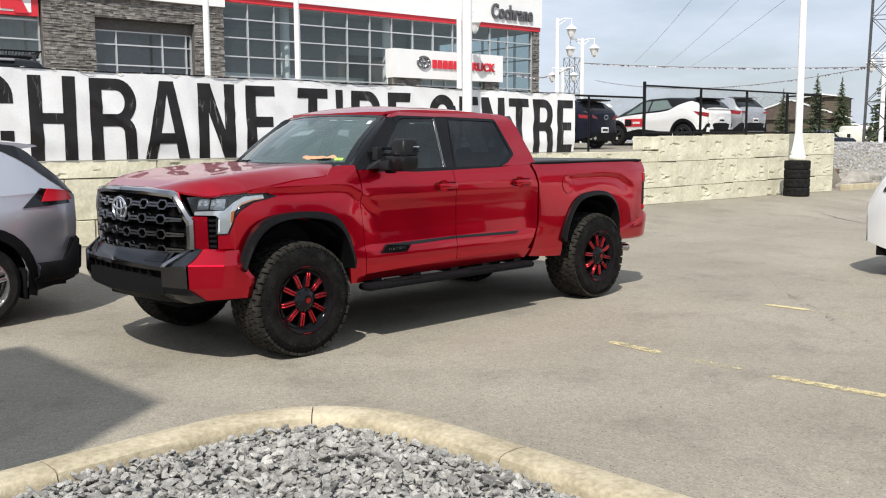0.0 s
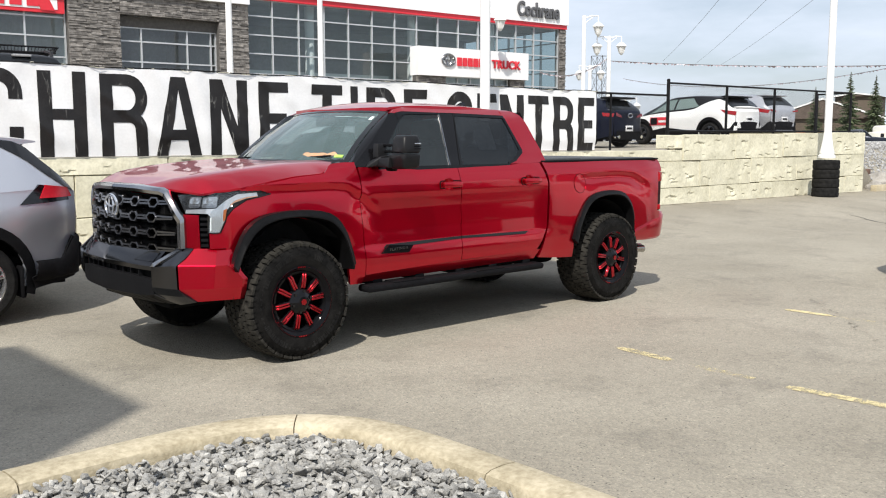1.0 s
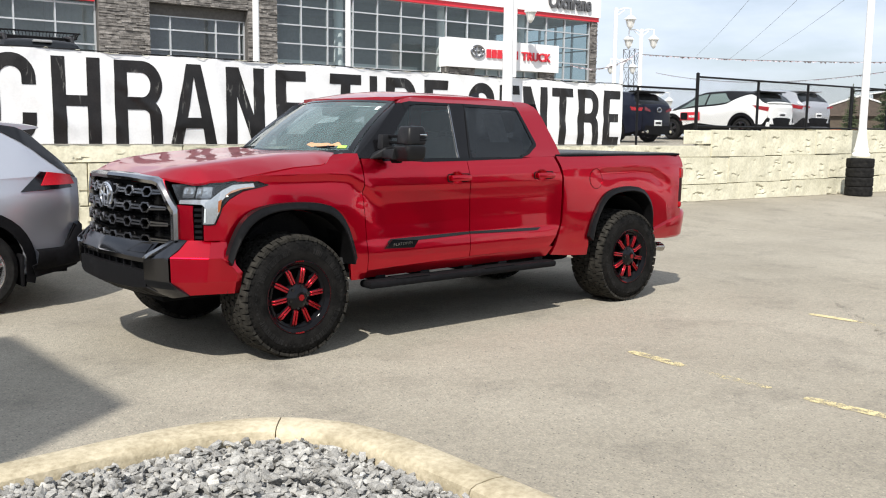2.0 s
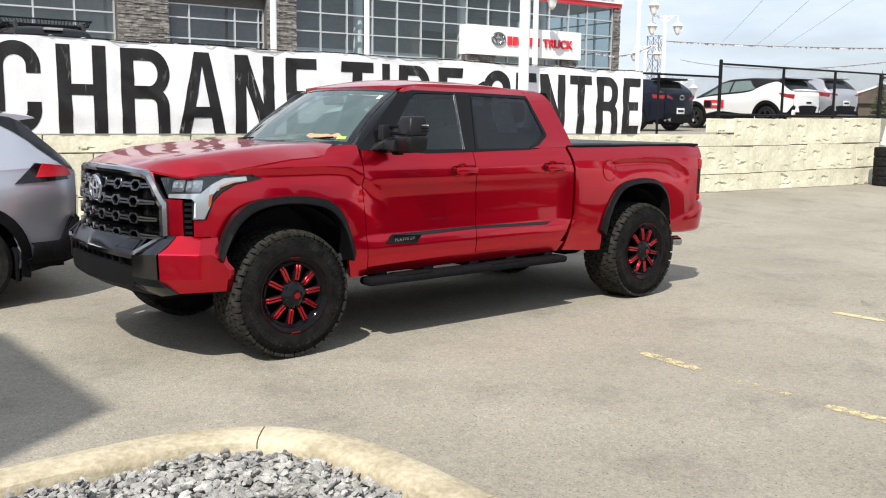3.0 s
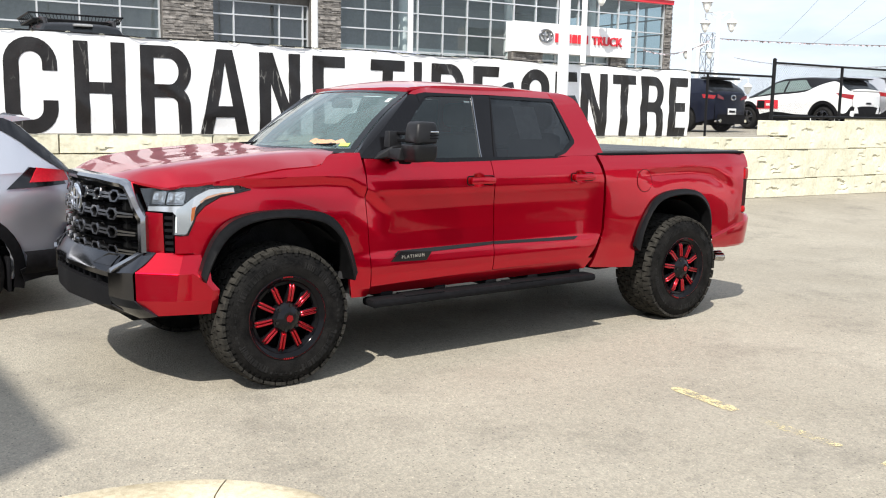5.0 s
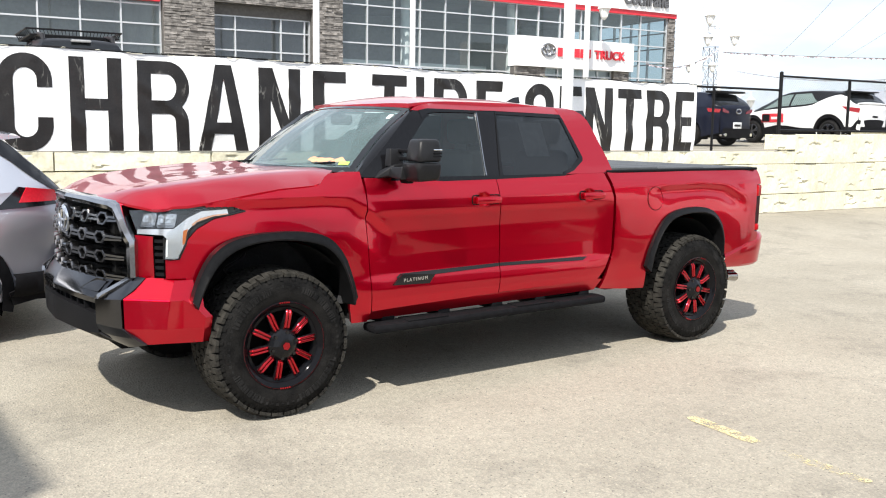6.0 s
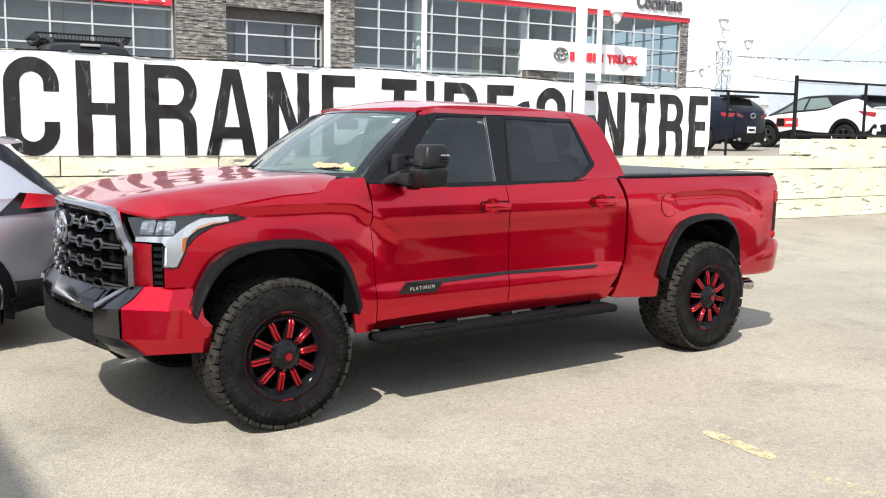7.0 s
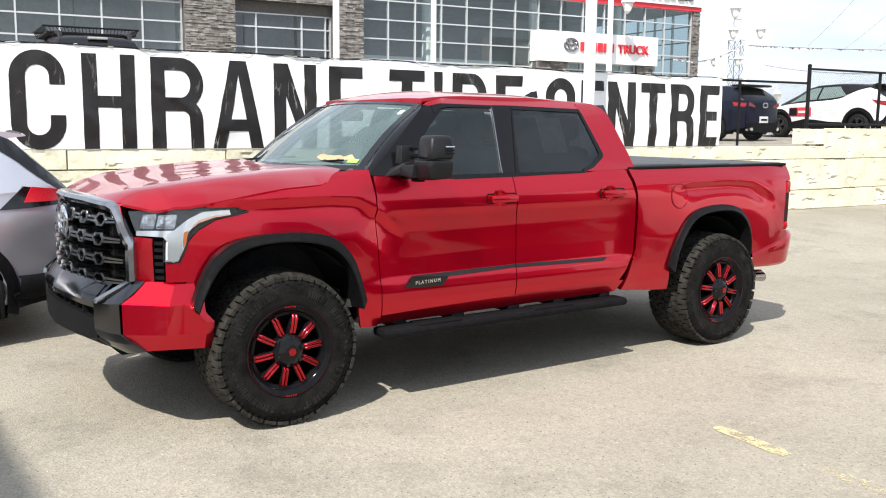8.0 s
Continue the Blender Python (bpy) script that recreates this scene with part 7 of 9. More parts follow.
def build_dealership():
    root = thing("dealership_building", "two-storey dealership with stone, white cladding and wide dark glazing", "building", WALL)
    rnd = random.Random(11)
    b0 = 1.35
    # stone bay with a wide recessed window
    stone_face(root, 7.95, 9.93, b0, 7.38, V0 - 0.35, rnd)
    stone_face(root, 14.1, 15.45, b0, 7.38, V0 - 0.35, rnd)
    stone_face(root, 9.93, 14.1, 6.58, 7.38, V0 - 0.35, rnd)
    stone_face(root, 9.93, 14.1, b0, 3.6, V0 - 0.30, rnd)
    bbox("lintel", 9.93, 14.1, V0 - 0.02, V0 + 0.2, 6.14, 6.56, STONE_BASE, root)
    glazing(root, [9.95, 10.88, 12.82, 13.86, 14.08], [3.6, 4.77, 5.58, 6.12], V0 + 0.05)
    # left glazed hall with red sign band
    us = [7.9 - 1.46 * i for i in range(13)][::-1]
    glazing(root, us, [2.6, 3.2, 4.0, 4.8, 5.57, 6.3, 7.05, 7.9], V0)
    bbox("sign_band", -8.0, 7.86, V0 - 0.25, V0 - 0.05, 6.42, 8.6, SIGNRED, root, "red sign band")
    bbox("sign_panel", 3.2, 7.6, V0 - 0.27, V0 - 0.25, 6.55, 8.4, FASCIA, root, "white sign panel")
    for u in (3.8, 4.5, 5.3, 5.9, 6.5):
        bbox("sign_bar", u, u + 0.42, V0 - 0.30, V0 - 0.27, 6.62, 8.2, SIGNRED, root)
    bm = bmesh.new()
    sheet(bm, [(7.0, 6.5), (7.5, 6.5), (6.7, 8.2), (6.3, 8.2)], lambda u, z: (u, V0 - 0.305, z), 0.5, Vector((0, 0.03, 0)))
    part("sign_bar", bm, SIGNRED, root)
    bbox("cladding", -10.0, 15.45, V0 - 0.55, V0 + 8, 7.38, 9.6, FASCIA, root, "white metal cladding")
    # main glazed hall
    us = [15.45 + 1.3145 * i for i in range(15)]
    us[-1] = 34.38
    us = us[:14] + [33.08 if us[13] < 32.5 else us[13], 34.38]
    us = sorted(set(round(u, 3) for u in us))
    glazing(root, us, [2.7, 3.6, 4.5, 5.38, 6.19, 7.0, 7.70], V0)
    bbox("red_band", 15.45, 34.9, V0 - 0.22, V0 + 0.1, 7.70, 7.92, SIGNRED, root, "red metal band")
    bbox("cladding", 15.45, 34.95, V0 - 0.30, V0 + 10, 7.92, 10.2, FASCIA, root, "white metal cladding")
    stone_face(root, 34.42, 34.9, b0, 7.70, V0 - 0.12, rnd)
    bbox("base_wall", -10, 34.9, V0 - 0.05, V0 + 0.25, b0 - 0.3, 2.7, SIGNGREY, root)
    # inside
    bbox("room_back", -10, 34.8, V0 + 8.8, V0 + 9.0, b0, 9.5, ROOMWALL, root)
    bbox("room_floor", -10, 34.8, V0 + 0.3, V0 + 9, b0, b0 + 0.1, ROOMWALL, root)
    bbox("room_ceiling", -10, 34.8, V0 + 0.3, V0 + 9, 7.75, 7.9, ROOMWALL, root)
    bbox("mezzanine", 15.45, 24.0, V0 + 1.5, V0 + 9, 4.5, 4.8, FASCIA, root)
    # glazed return at the corner of the hall
    ret = glazing(root, [0.3 + 1.4 * i for i in range(7)], [2.7, 3.6, 4.5, 5.38, 6.19, 7.0, 7.70], 0.0)
    ret.matrix_basis = pose(34.75, V0, 0, 0, 0, 90)
    bbox("end_base", 34.5, 34.9, V0 + 0.3, V0 + 9, b0 - 0.3, 2.7, SIGNGREY, root)
    bbox("side_wall", 15.3, 15.42, V0 + 0.3, V0 + 9, b0, 7.7, ROOMWALL, root)
    bbox("side_wall", 8.0, 8.1, V0 + 0.3, V0 + 9, b0, 7.7, ROOMWALL, root)
    for u in (19.15, 25.0, 30.2):
        bm = bmesh.new()
        tube(bm, [(u, V0 + 0.9, b0), (u, V0 + 0.9, 7.8)], 0.22, 14)
        part("column", bm, FASCIA, root, "white round column")
    # entry canopy
    bbox("canopy", 23.05, 30.0, V0 - 2.4, V0 - 1.72, 4.62, 5.96, FASCIA, root, "white entry canopy")
    bbox("entry_block", 24.3, 29.6, V0 - 1.72, V0 - 0.1, b0, 5.6, FASCIA, root)
    stone_face(root, 23.08, 24.80, b0, 4.62, V0 - 2.2, rnd)
    stone_face(root, 28.92, 29.9, b0, 4.62, V0 - 2.2, rnd)
    glazing(root, [24.85, 25.65, 26.45, 27.25, 28.05, 28.88], [2.6, 3.6, 4.3, 4.62], V0 - 2.0, 0.06)
    # canopy sign: oval mark, bars for the name, and the plain word
    bm = bmesh.new()
    tube(bm, [(24.80 + 0.38 * math.cos(a), V0 - 2.44, 5.38 + 0.27 * math.sin(a)) for a in np.linspace(0, math.tau, 25)], 0.05, 6, caps=False)
    tube(bm, [(24.80 + 0.14 * math.cos(a), V0 - 2.45, 5.38 + 0.25 * math.sin(a)) for a in np.linspace(0, math.tau, 21)], 0.04, 6, caps=False)
    tube(bm, [(24.80 + 0.29 * math.cos(a), V0 - 2.45, 5.49 + 0.13 * math.sin(a)) for a in np.linspace(0, math.tau, 21)], 0.04, 6, caps=False)
    part("sign_mark", bm, SATIN, root, "silver oval mark of plain rings")
    for i in range(6):
        u = 25.34 + i * 0.335
        bbox("sign_bar", u, u + 0.25, V0 - 2.47, V0 - 2.40, 5.13, 5.53, SIGNRED, root)
    cu = bpy.data.curves.new("sign_word", "FONT")
    cu.body, cu.size, cu.extrude, cu.offset, cu.space_character = "TRUCK", 0.56, 0.04, 0.012, 1.02
    cu.materials.append(SIGNRED)
    wd = new("sign_word", cu)
    wd.parent = root
    wd.matrix_basis = pose(27.52, V0 - 2.44, 5.13, 90, 0, 0)
    cu = bpy.data.curves.new("sign_word", "FONT")
    cu.body, cu.size, cu.extrude, cu.offset, cu.space_character = "Cochrane", 0.95, 0.05, 0.022, 1.02
    cu.materials.append(SIGNGREY)
    wd = new("sign_word", cu)
    wd.parent = root
    wd.matrix_basis = Matrix.Translation((31.05, V0 - 0.36, 8.20)) @ Matrix.Diagonal((0.80, 1, 1.12, 1)) @ pose(0, 0, 0, 90, 0, 0)


build_dealership()

# ---- parked cars; each is built nose towards +x about its own middle, on z = 0 ----


def paint(name, color, metal=0.4, rough=0.32, coat=1.0):
    return mat("paint_" + name, color, rough, metal, 0.05, 700, coat=coat, spec=0.5 if coat > 0.5 else 0.14)


PLATE = mat("plate_white", (0.75, 0.75, 0.76), 0.5, 0, 0.05, 20)
PALEGLASS = glass_mat("pale_car_glass", (0.5, 0.6, 0.58), 0.9, body=(0.16, 0.21, 0.20))
CARGLASS = glass_mat("car_glass", (0.20, 0.23, 0.24), 0.45)


class Shape:
    """The form of a car: half width, sill, belt line, roof line and their changes along the length."""

    def __init__(self, length, half, belt, top, sill=0.30, roof_half=0.68, nose=0.10, tail=0.07, tuck=0.0):
        self.tuck = tuck
        self.L, self.W, self.sill, self.rh, self.nose, self.tail = length, half, sill, roof_half, nose, tail
        self.belt_t, self.top_t = lerp_table(belt), lerp_table(top)

    def half(self, x):
        a = max(0.0, (x - self.L * 0.30) / (self.L * 0.20))
        b = max(0.0, (-x - self.L * 0.34) / (self.L * 0.16))
        return self.W * (1 - self.nose * 2.2 * a ** 3 - self.tail * 2.2 * b ** 3)

    def side(self, x, z):
        k = (z - self.sill) / max(0.1, self.belt_t(x) - self.sill)
        bulge = 0.93 + 0.07 * math.sin(min(1.0, max(0.0, k * 1.25 + 0.05)) * math.pi * 0.62 + 0.25) - 0.03 * smooth(0.8, 1.0, k)
        crease = 0.012 * math.exp(-((k - 0.72) / 0.08) ** 2) - 0.016 * math.exp(-((k - 0.42) / 0.16) ** 2)
        tuck = self.tuck * smooth(-self.L * 0.365, -self.L * 0.42, x) * (1 - smooth(0.30, 0.82, k))
        return (x, -self.half(x) * (bulge + crease - tuck), z)

    def upper(self, x, v, off=0.0):
        """v: 0 at the belt line, 0.5 at the roof edge, 1 at the middle."""
        s = -1 if v >= 0 else 1
        v = abs(v)
        zb, zt = self.belt_t(x), self.top_t(x)
        yb = -self.side(x, zb)[1]
        cabin = smooth(0.12, 0.40, zt - zb)
        ye = yb * 0.93 + (self.W * self.rh - yb * 0.93) * cabin
        ze = zb + (zt - zb) * (0.62 + 0.28 * cabin)
        if v < 0.5:
            k = v / 0.5
            y, z = yb + (ye - yb) * k, zb + (ze - zb) * k
            y += 0.02 * math.sin(math.pi * k)
        else:
            k = (v - 0.5) / 0.5
            y, z = ye * math.cos(k * math.pi / 2) ** 0.85 if k < 1 else 0.0, ze + (zt - ze) * math.sin(k * math.pi / 2)
        d = Vector((0, y, (z - zb) * 0.8 + 0.25)).normalized() * off
        return (x, s * (y + d.y), z + d.z)


def car_wheel(parent, x, y, r, w, rim_mat, spokes=5):
    wh = new("wheel")
    wh.parent = parent
    wh.matrix_basis = pose(x, y, r, 0, 10 * spokes, 0 if y < 0 else 180)
    bm = bmesh.new()
    ri = r * 0.68
    lathe(bm, [(ri, w / 2), (ri, -w / 2 + 0.01), (ri + 0.01, -w / 2 - 0.004), (r - 0.05, -w / 2 - 0.006), (r - 0.012, -w / 2 + 0.02), (r, -w / 2 + 0.05), (r, w / 2 - 0.05), (r - 0.02, w / 2)], 40, closed=True)
    bmesh.ops.recalc_face_normals(bm, faces=bm.faces[:])
    part("tyre", bm, RUBBER, wh)
    bm = bmesh.new()
    lathe(bm, [(ri, -w / 2 + 0.0), (ri - 0.012, -w / 2 - 0.002), (ri - 0.025, -w / 2 + 0.02), (ri - 0.03, w / 4)], 36)
    rim = part("rim", bm, rim_mat, wh)
    bm = bmesh.new()
    lathe(bm, [(0.0, w / 8), (ri - 0.03, w / 8)], 24)
    part("brake_disc", bm, DARK, rim)
    for i in range(spokes):
        for d in (-0.16, 0.16):
            bm = bmesh.new()
            a = i * math.tau / spokes
            m = Matrix.Rotation(-a, 4, "Y")
            box(bm, 0.04, ri - 0.015, -w / 2 + 0.004, -w / 2 + 0.035, -0.017, 0.017, 0.006, m=m @ Matrix.Rotation(d, 4, "Y"))
            part("spoke", bm, rim_mat, rim)
    bm = bmesh.new()
    tube(bm, [(0, -w / 2 + 0.03, 0), (0, -w / 2 - 0.004, 0)], [0.075, 0.06], 16)
    part("hub", bm, rim_mat, rim)
    return wh


def build_car(name, label, category, m, paint_mat, sh, wheels, r, windows, wind, back, clad=None, roof_mat=None, lamps=(), group="parked cars", rim_mat=None, spokes=5, extras=None, glass=None, plate_up=0.42):
    REF[0] = (0, 0, 0.8)
    root = thing(name, label, category, m, group)
    L, W = sh.L, sh.W
    rear, front = -L / 2, L / 2
    ra = r + 0.075
    xs = [rear + L * i / 60 for i in range(61)]
    low = [(rear + 0.02, sh.sill + 0.10)]
    for cx in sorted(wheels):
        a = [(cx - ra * math.cos(q), r + 0.01 + ra * math.sin(q)) for q in np.linspace(-0.42, math.pi + 0.42, 17)]
        a = [(x, max(z, sh.sill)) for x, z in a]
        low += [(cx - ra - 0.01, sh.sill)] + a + [(cx + ra + 0.01, sh.sill)]
    low += [(front - 0.02, sh.sill + 0.10)]
    top = [(x, sh.belt_t(x)) for x in xs[::-1]]
    for flip in (1, -1):
        bm = bmesh.new()
        sheet(bm, low + top, sh.side, 0.09, 0.03)
        for v in bm.verts:
            v.co.y *= flip
        if flip == -1:
            bmesh.ops.reverse_faces(bm, faces=bm.faces[:])
        part("body_side", bm, paint_mat, root)
    bm = bmesh.new()
    sheet(bm, [(rear, -1.0), (front, -1.0), (front, 1.0), (rear, 1.0)], lambda x, t: sh.upper(x, 1 - abs(t) if t >= 0 else -(1 - abs(t)) - 1e-9), 0.06, 0.0, 0.0625)
    part("body_upper", bm, paint_mat, root, angle=50)
    if roof_mat is not None:
        bm = bmesh.new()
        up_at = lambda x, t: sh.upper(x, 1 - abs(t) if t >= 0 else -(1 - abs(t)) - 1e-9, 0.003)
        sheet(bm, [(back[0] + 0.10, -0.42), (back[1] - 0.05, -0.56), (wind[0] + 0.04, -0.56), (wind[0] + 0.04, 0.56), (back[1] - 0.05, 0.56), (back[0] + 0.10, 0.42)], up_at, 0.06, 0.0, 0.0625)
        part("roof", bm, roof_mat, root, "black roof", 50)
        for s in (1, -1):
            bm = bmesh.new()
            sheet(bm, [(-1.12, 0.16 * s), (-0.85, 0.06 * s), (wind[1] + 0.02, 0.02 * s), (wind[0] + 0.05, 0.50 * s), (back[1], 0.50 * s)], lambda x, v: sh.upper(x, v, 0.003), 0.08, 0.0, 0.06)
            part("greenhouse_trim", bm, roof_mat, root, "black pillar trim")
    # end faces
    for xe in (rear, front):
        bm = bmesh.new()
        ring = [sh.side(xe, z) for z in np.linspace(sh.sill + 0.1, sh.belt_t(xe), 8)] + [sh.upper(xe, v) for v in np.linspace(0.1, 1, 8)]
        ring += [(x, -y, z) for x, y, z in ring[-2::-1]]
        s = 1 if xe > 0 else -1
        cen = (xe + s * 0.06, 0, sh.sill + 0.45)
        outer = [bm.verts.new(p) for p in ring]
        mid = [bm.verts.new((xe + s * 0.045, p[1] * 0.86, sh.sill + 0.45 + (p[2] - sh.sill - 0.45) * 0.86)) for p in ring]
        ring_faces(bm, outer, mid)
        bm.faces.new(mid)
        part("front_fascia" if s > 0 else "rear_fascia", bm, paint_mat, root, angle=60)
    # underside
    bm = bmesh.new()
    box(bm, rear + 0.15, front - 0.15, -W * 0.8, W * 0.8, sh.sill - 0.02, sh.sill + 0.25)
    part("underbody", bm, DARK, root)
    for cx in wheels:
        for s in (1, -1):
            bm = bmesh.new()
            a = [(cx + (ra + 0.01) * math.cos(q), r + 0.01 + (ra + 0.01) * math.sin(q)) for q in np.linspace(-0.4, math.pi + 0.4, 16)]
            o = [bm.verts.new((x, -s * W * 0.95, z)) for x, z in a]
            i = [bm.verts.new((x, -s * W * 0.6, z)) for x, z in a]
            ring_faces(bm, o, i, closed=False)
            bm.faces.new(i)
            part("wheel_housing", bm, DARK, root)
            car_wheel(root, cx, -s * (W - 0.125), r, 0.22, rim_mat or SATIN, spokes)
            if clad:
                bm = bmesh.new()
                inn = [(cx - (ra - 0.005) * math.cos(q), r + 0.01 + (ra - 0.005) * math.sin(q)) for q in np.linspace(-0.30, math.pi + 0.30, 22)]
                out = [(cx - (ra + 0.085) * math.cos(q), r + 0.01 + (ra + 0.085) * math.sin(q)) for q in np.linspace(-0.30, math.pi + 0.30, 22)]
                rows = []
                for pts, d in ((out, 0.0), (out, 0.012), (inn, 0.014), (inn, -0.05)):
                    rows.append([bm.verts.new((x, -s * (-sh.side(x, max(z, sh.sill + 0.05))[1] + d), z)) for x, z in pts])
                for p, q in zip(rows, rows[1:]):
                    ring_faces(bm, p, q, closed=False)
                part("arch_cladding", bm, clad, root)
    if clad:
        for s in (1, -1):
            bm = bmesh.new()
            w0, w1 = sorted(wheels)
            sheet(bm, [(w0 + ra + 0.05, sh.sill - 0.02), (w1 - ra - 0.05, sh.sill - 0.02), (w1 - ra - 0.05, sh.sill + 0.16), (w0 + ra + 0.05, sh.sill + 0.16)], lambda x, z: (x, sh.side(x, max(z, sh.sill + 0.05))[1] - 0.012, z), 0.15, 0.03)
            for v in bm.verts:
                v.co.y *= s
            part("sill_cladding", bm, clad, root)
        for xe, s in ((rear, -1), (front, 1)):
            bm = bmesh.new()
            w0 = (min(wheels) if s < 0 else max(wheels)) + s * (ra + 0.06)
            pts = []
            for k in range(15):
                q = k / 14
                x = w0 + (xe - w0) * min(1.0, q * 1.25)
                y = -sh.half(x) * 1.0
                if q > 0.8:
                    y *= 1 - (q - 0.8) / 0.2
                    x = xe + s * 0.06 * math.sin((q - 0.8) / 0.2 * math.pi / 2)
                pts.append((x, y))
            whole = pts + [(a, -b) for a, b in pts[-2::-1]]
            climb = [0.20 * smooth(0.42, 0.80, min(i, 28 - i) / 14) for i in range(len(whole))]
            rows = [[bm.verts.new((x + s * o, y * (1 + o), z + (c if z > sh.sill + 0.1 else 0.0))) for (x, y), c in zip(whole, climb)] for z, o in ((sh.sill + 0.02, -0.05), (sh.sill + 0.06, 0.005), (sh.sill + 0.19, 0.02), (sh.sill + 0.22, 0.0))]
            for p, q in zip(rows, rows[1:]):
                ring_faces(bm, p, q, closed=False)
            part("bumper_cladding", bm, clad, root, angle=50)
    # glass
    for o in windows:
        for s in (1, -1):
            bm = bmesh.new()
            sheet(bm, [(x, v * s) for x, v in o], lambda x, v: sh.upper(x, v if abs(v) > 1e-6 else 1e-6 * s, 0.006), 0.08, 0.0, 0.06)
            part("side_window", bm, glass or CARGLASS, root, out=(0, 0, 0.9))
    for nm, (x0, x1, v0, v1) in (("windshield", wind), ("rear_window", back)):
        bm = bmesh.new()
        for s in (1, -1):
            sheet(bm, [(x0, v1 * s), (x1, v0 * s), (x1, 1.0 * s), (x0, 1.0 * s)] if nm == "windshield" else [(x0, v0 * s), (x1, v1 * s), (x1, 1.0 * s), (x0, 1.0 * s)], lambda x, v: sh.upper(x, v, 0.006), 0.06, 0.0, 0.06)
        part(nm, bm, CARGLASS if roof_mat else glass or CARGLASS, root, out=(0, 0, 0.9))
    for nm, mt, o, lab in lamps:
        for s in (1, -1):
            bm = bmesh.new()
            sheet(bm, o, lambda x, z: (x, sh.side(x, z)[1] - (0.022 if nm == "tail_lens" else 0.012), z), 0.06, 0.03)
            for v in bm.verts:
                v.co.y *= s
            part(nm, bm, mt, root, lab)
    if extras:
        extras(root)
    REF[0] = None
    # plates as plain bars
    bm = bmesh.new()
    box(bm, rear - 0.075, rear - 0.06, -0.16, 0.16, sh.sill + plate_up, sh.sill + plate_up + 0.16, 0.004)
    pl = part("plate", bm, PLATE, root, "blank white plate with grey bar")
    bm = bmesh.new()
    box(bm, rear - 0.078, rear - 0.074, -0.12, 0.12, sh.sill + plate_up + 0.05, sh.sill + plate_up + 0.11)
    part("plate_bar", bm, GREYTRIM, pl)
    return root


def flat_piece(root, name, m, pts, x, label="", d=0.012):
    """A piece on an end face, outlined in y and z."""
    bm = bmesh.new()
    sheet(bm, pts, lambda y, z: (x, y, z), 0.3, Vector((-d if x > 0 else d, 0, 0)))
    return part(name, bm, m, root, label)


SILVER = paint("silver", (0.43, 0.445, 0.49), 0.6, 0.32)
SUV = Shape(4.60, 0.925, [(-2.3, 1.10), (-2.1, 1.16), (-1.0, 1.10), (0.6, 1.02), (1.2, 1.00), (2.0, 0.86), (2.3, 0.72)], [(-2.3, 1.14), (-2.24, 1.22), (-2.12, 1.34), (-1.98, 1.47), (-1.88, 1.56), (-1.80, 1.60), (-1.6, 1.63), (-0.6, 1.685), (0.2, 1.66), (0.55, 1.55), (1.25, 1.10), (1.5, 1.06), (2.1, 0.95), (2.27, 0.85), (2.3, 0.78)], 0.30, 0.66, tail=0.12, tuck=0.06)
SUV_WIN = [[(-0.95, 0.10), (0.02, 0.10), (0.02, 0.46), (-0.92, 0.46)], [(0.08, 0.10), (1.02, 0.10), (0.55, 0.46), (0.08, 0.46)]]
TAIL = [("tail_lamp", GLOSSBLACK, [(-1.732, 1.02), (-1.918, 1.19), (-2.16, 1.15), (-2.22, 1.04)], "dark tail lamp"), ("tail_lens", mat("bright_red_lens", (0.52, 0.010, 0.022), 0.25, 0, 0.15, 60, coat=0.2), [(-1.91, 1.07), (-1.975, 1.185), (-2.20, 1.155), (-2.25, 1.07)], "red lens")]


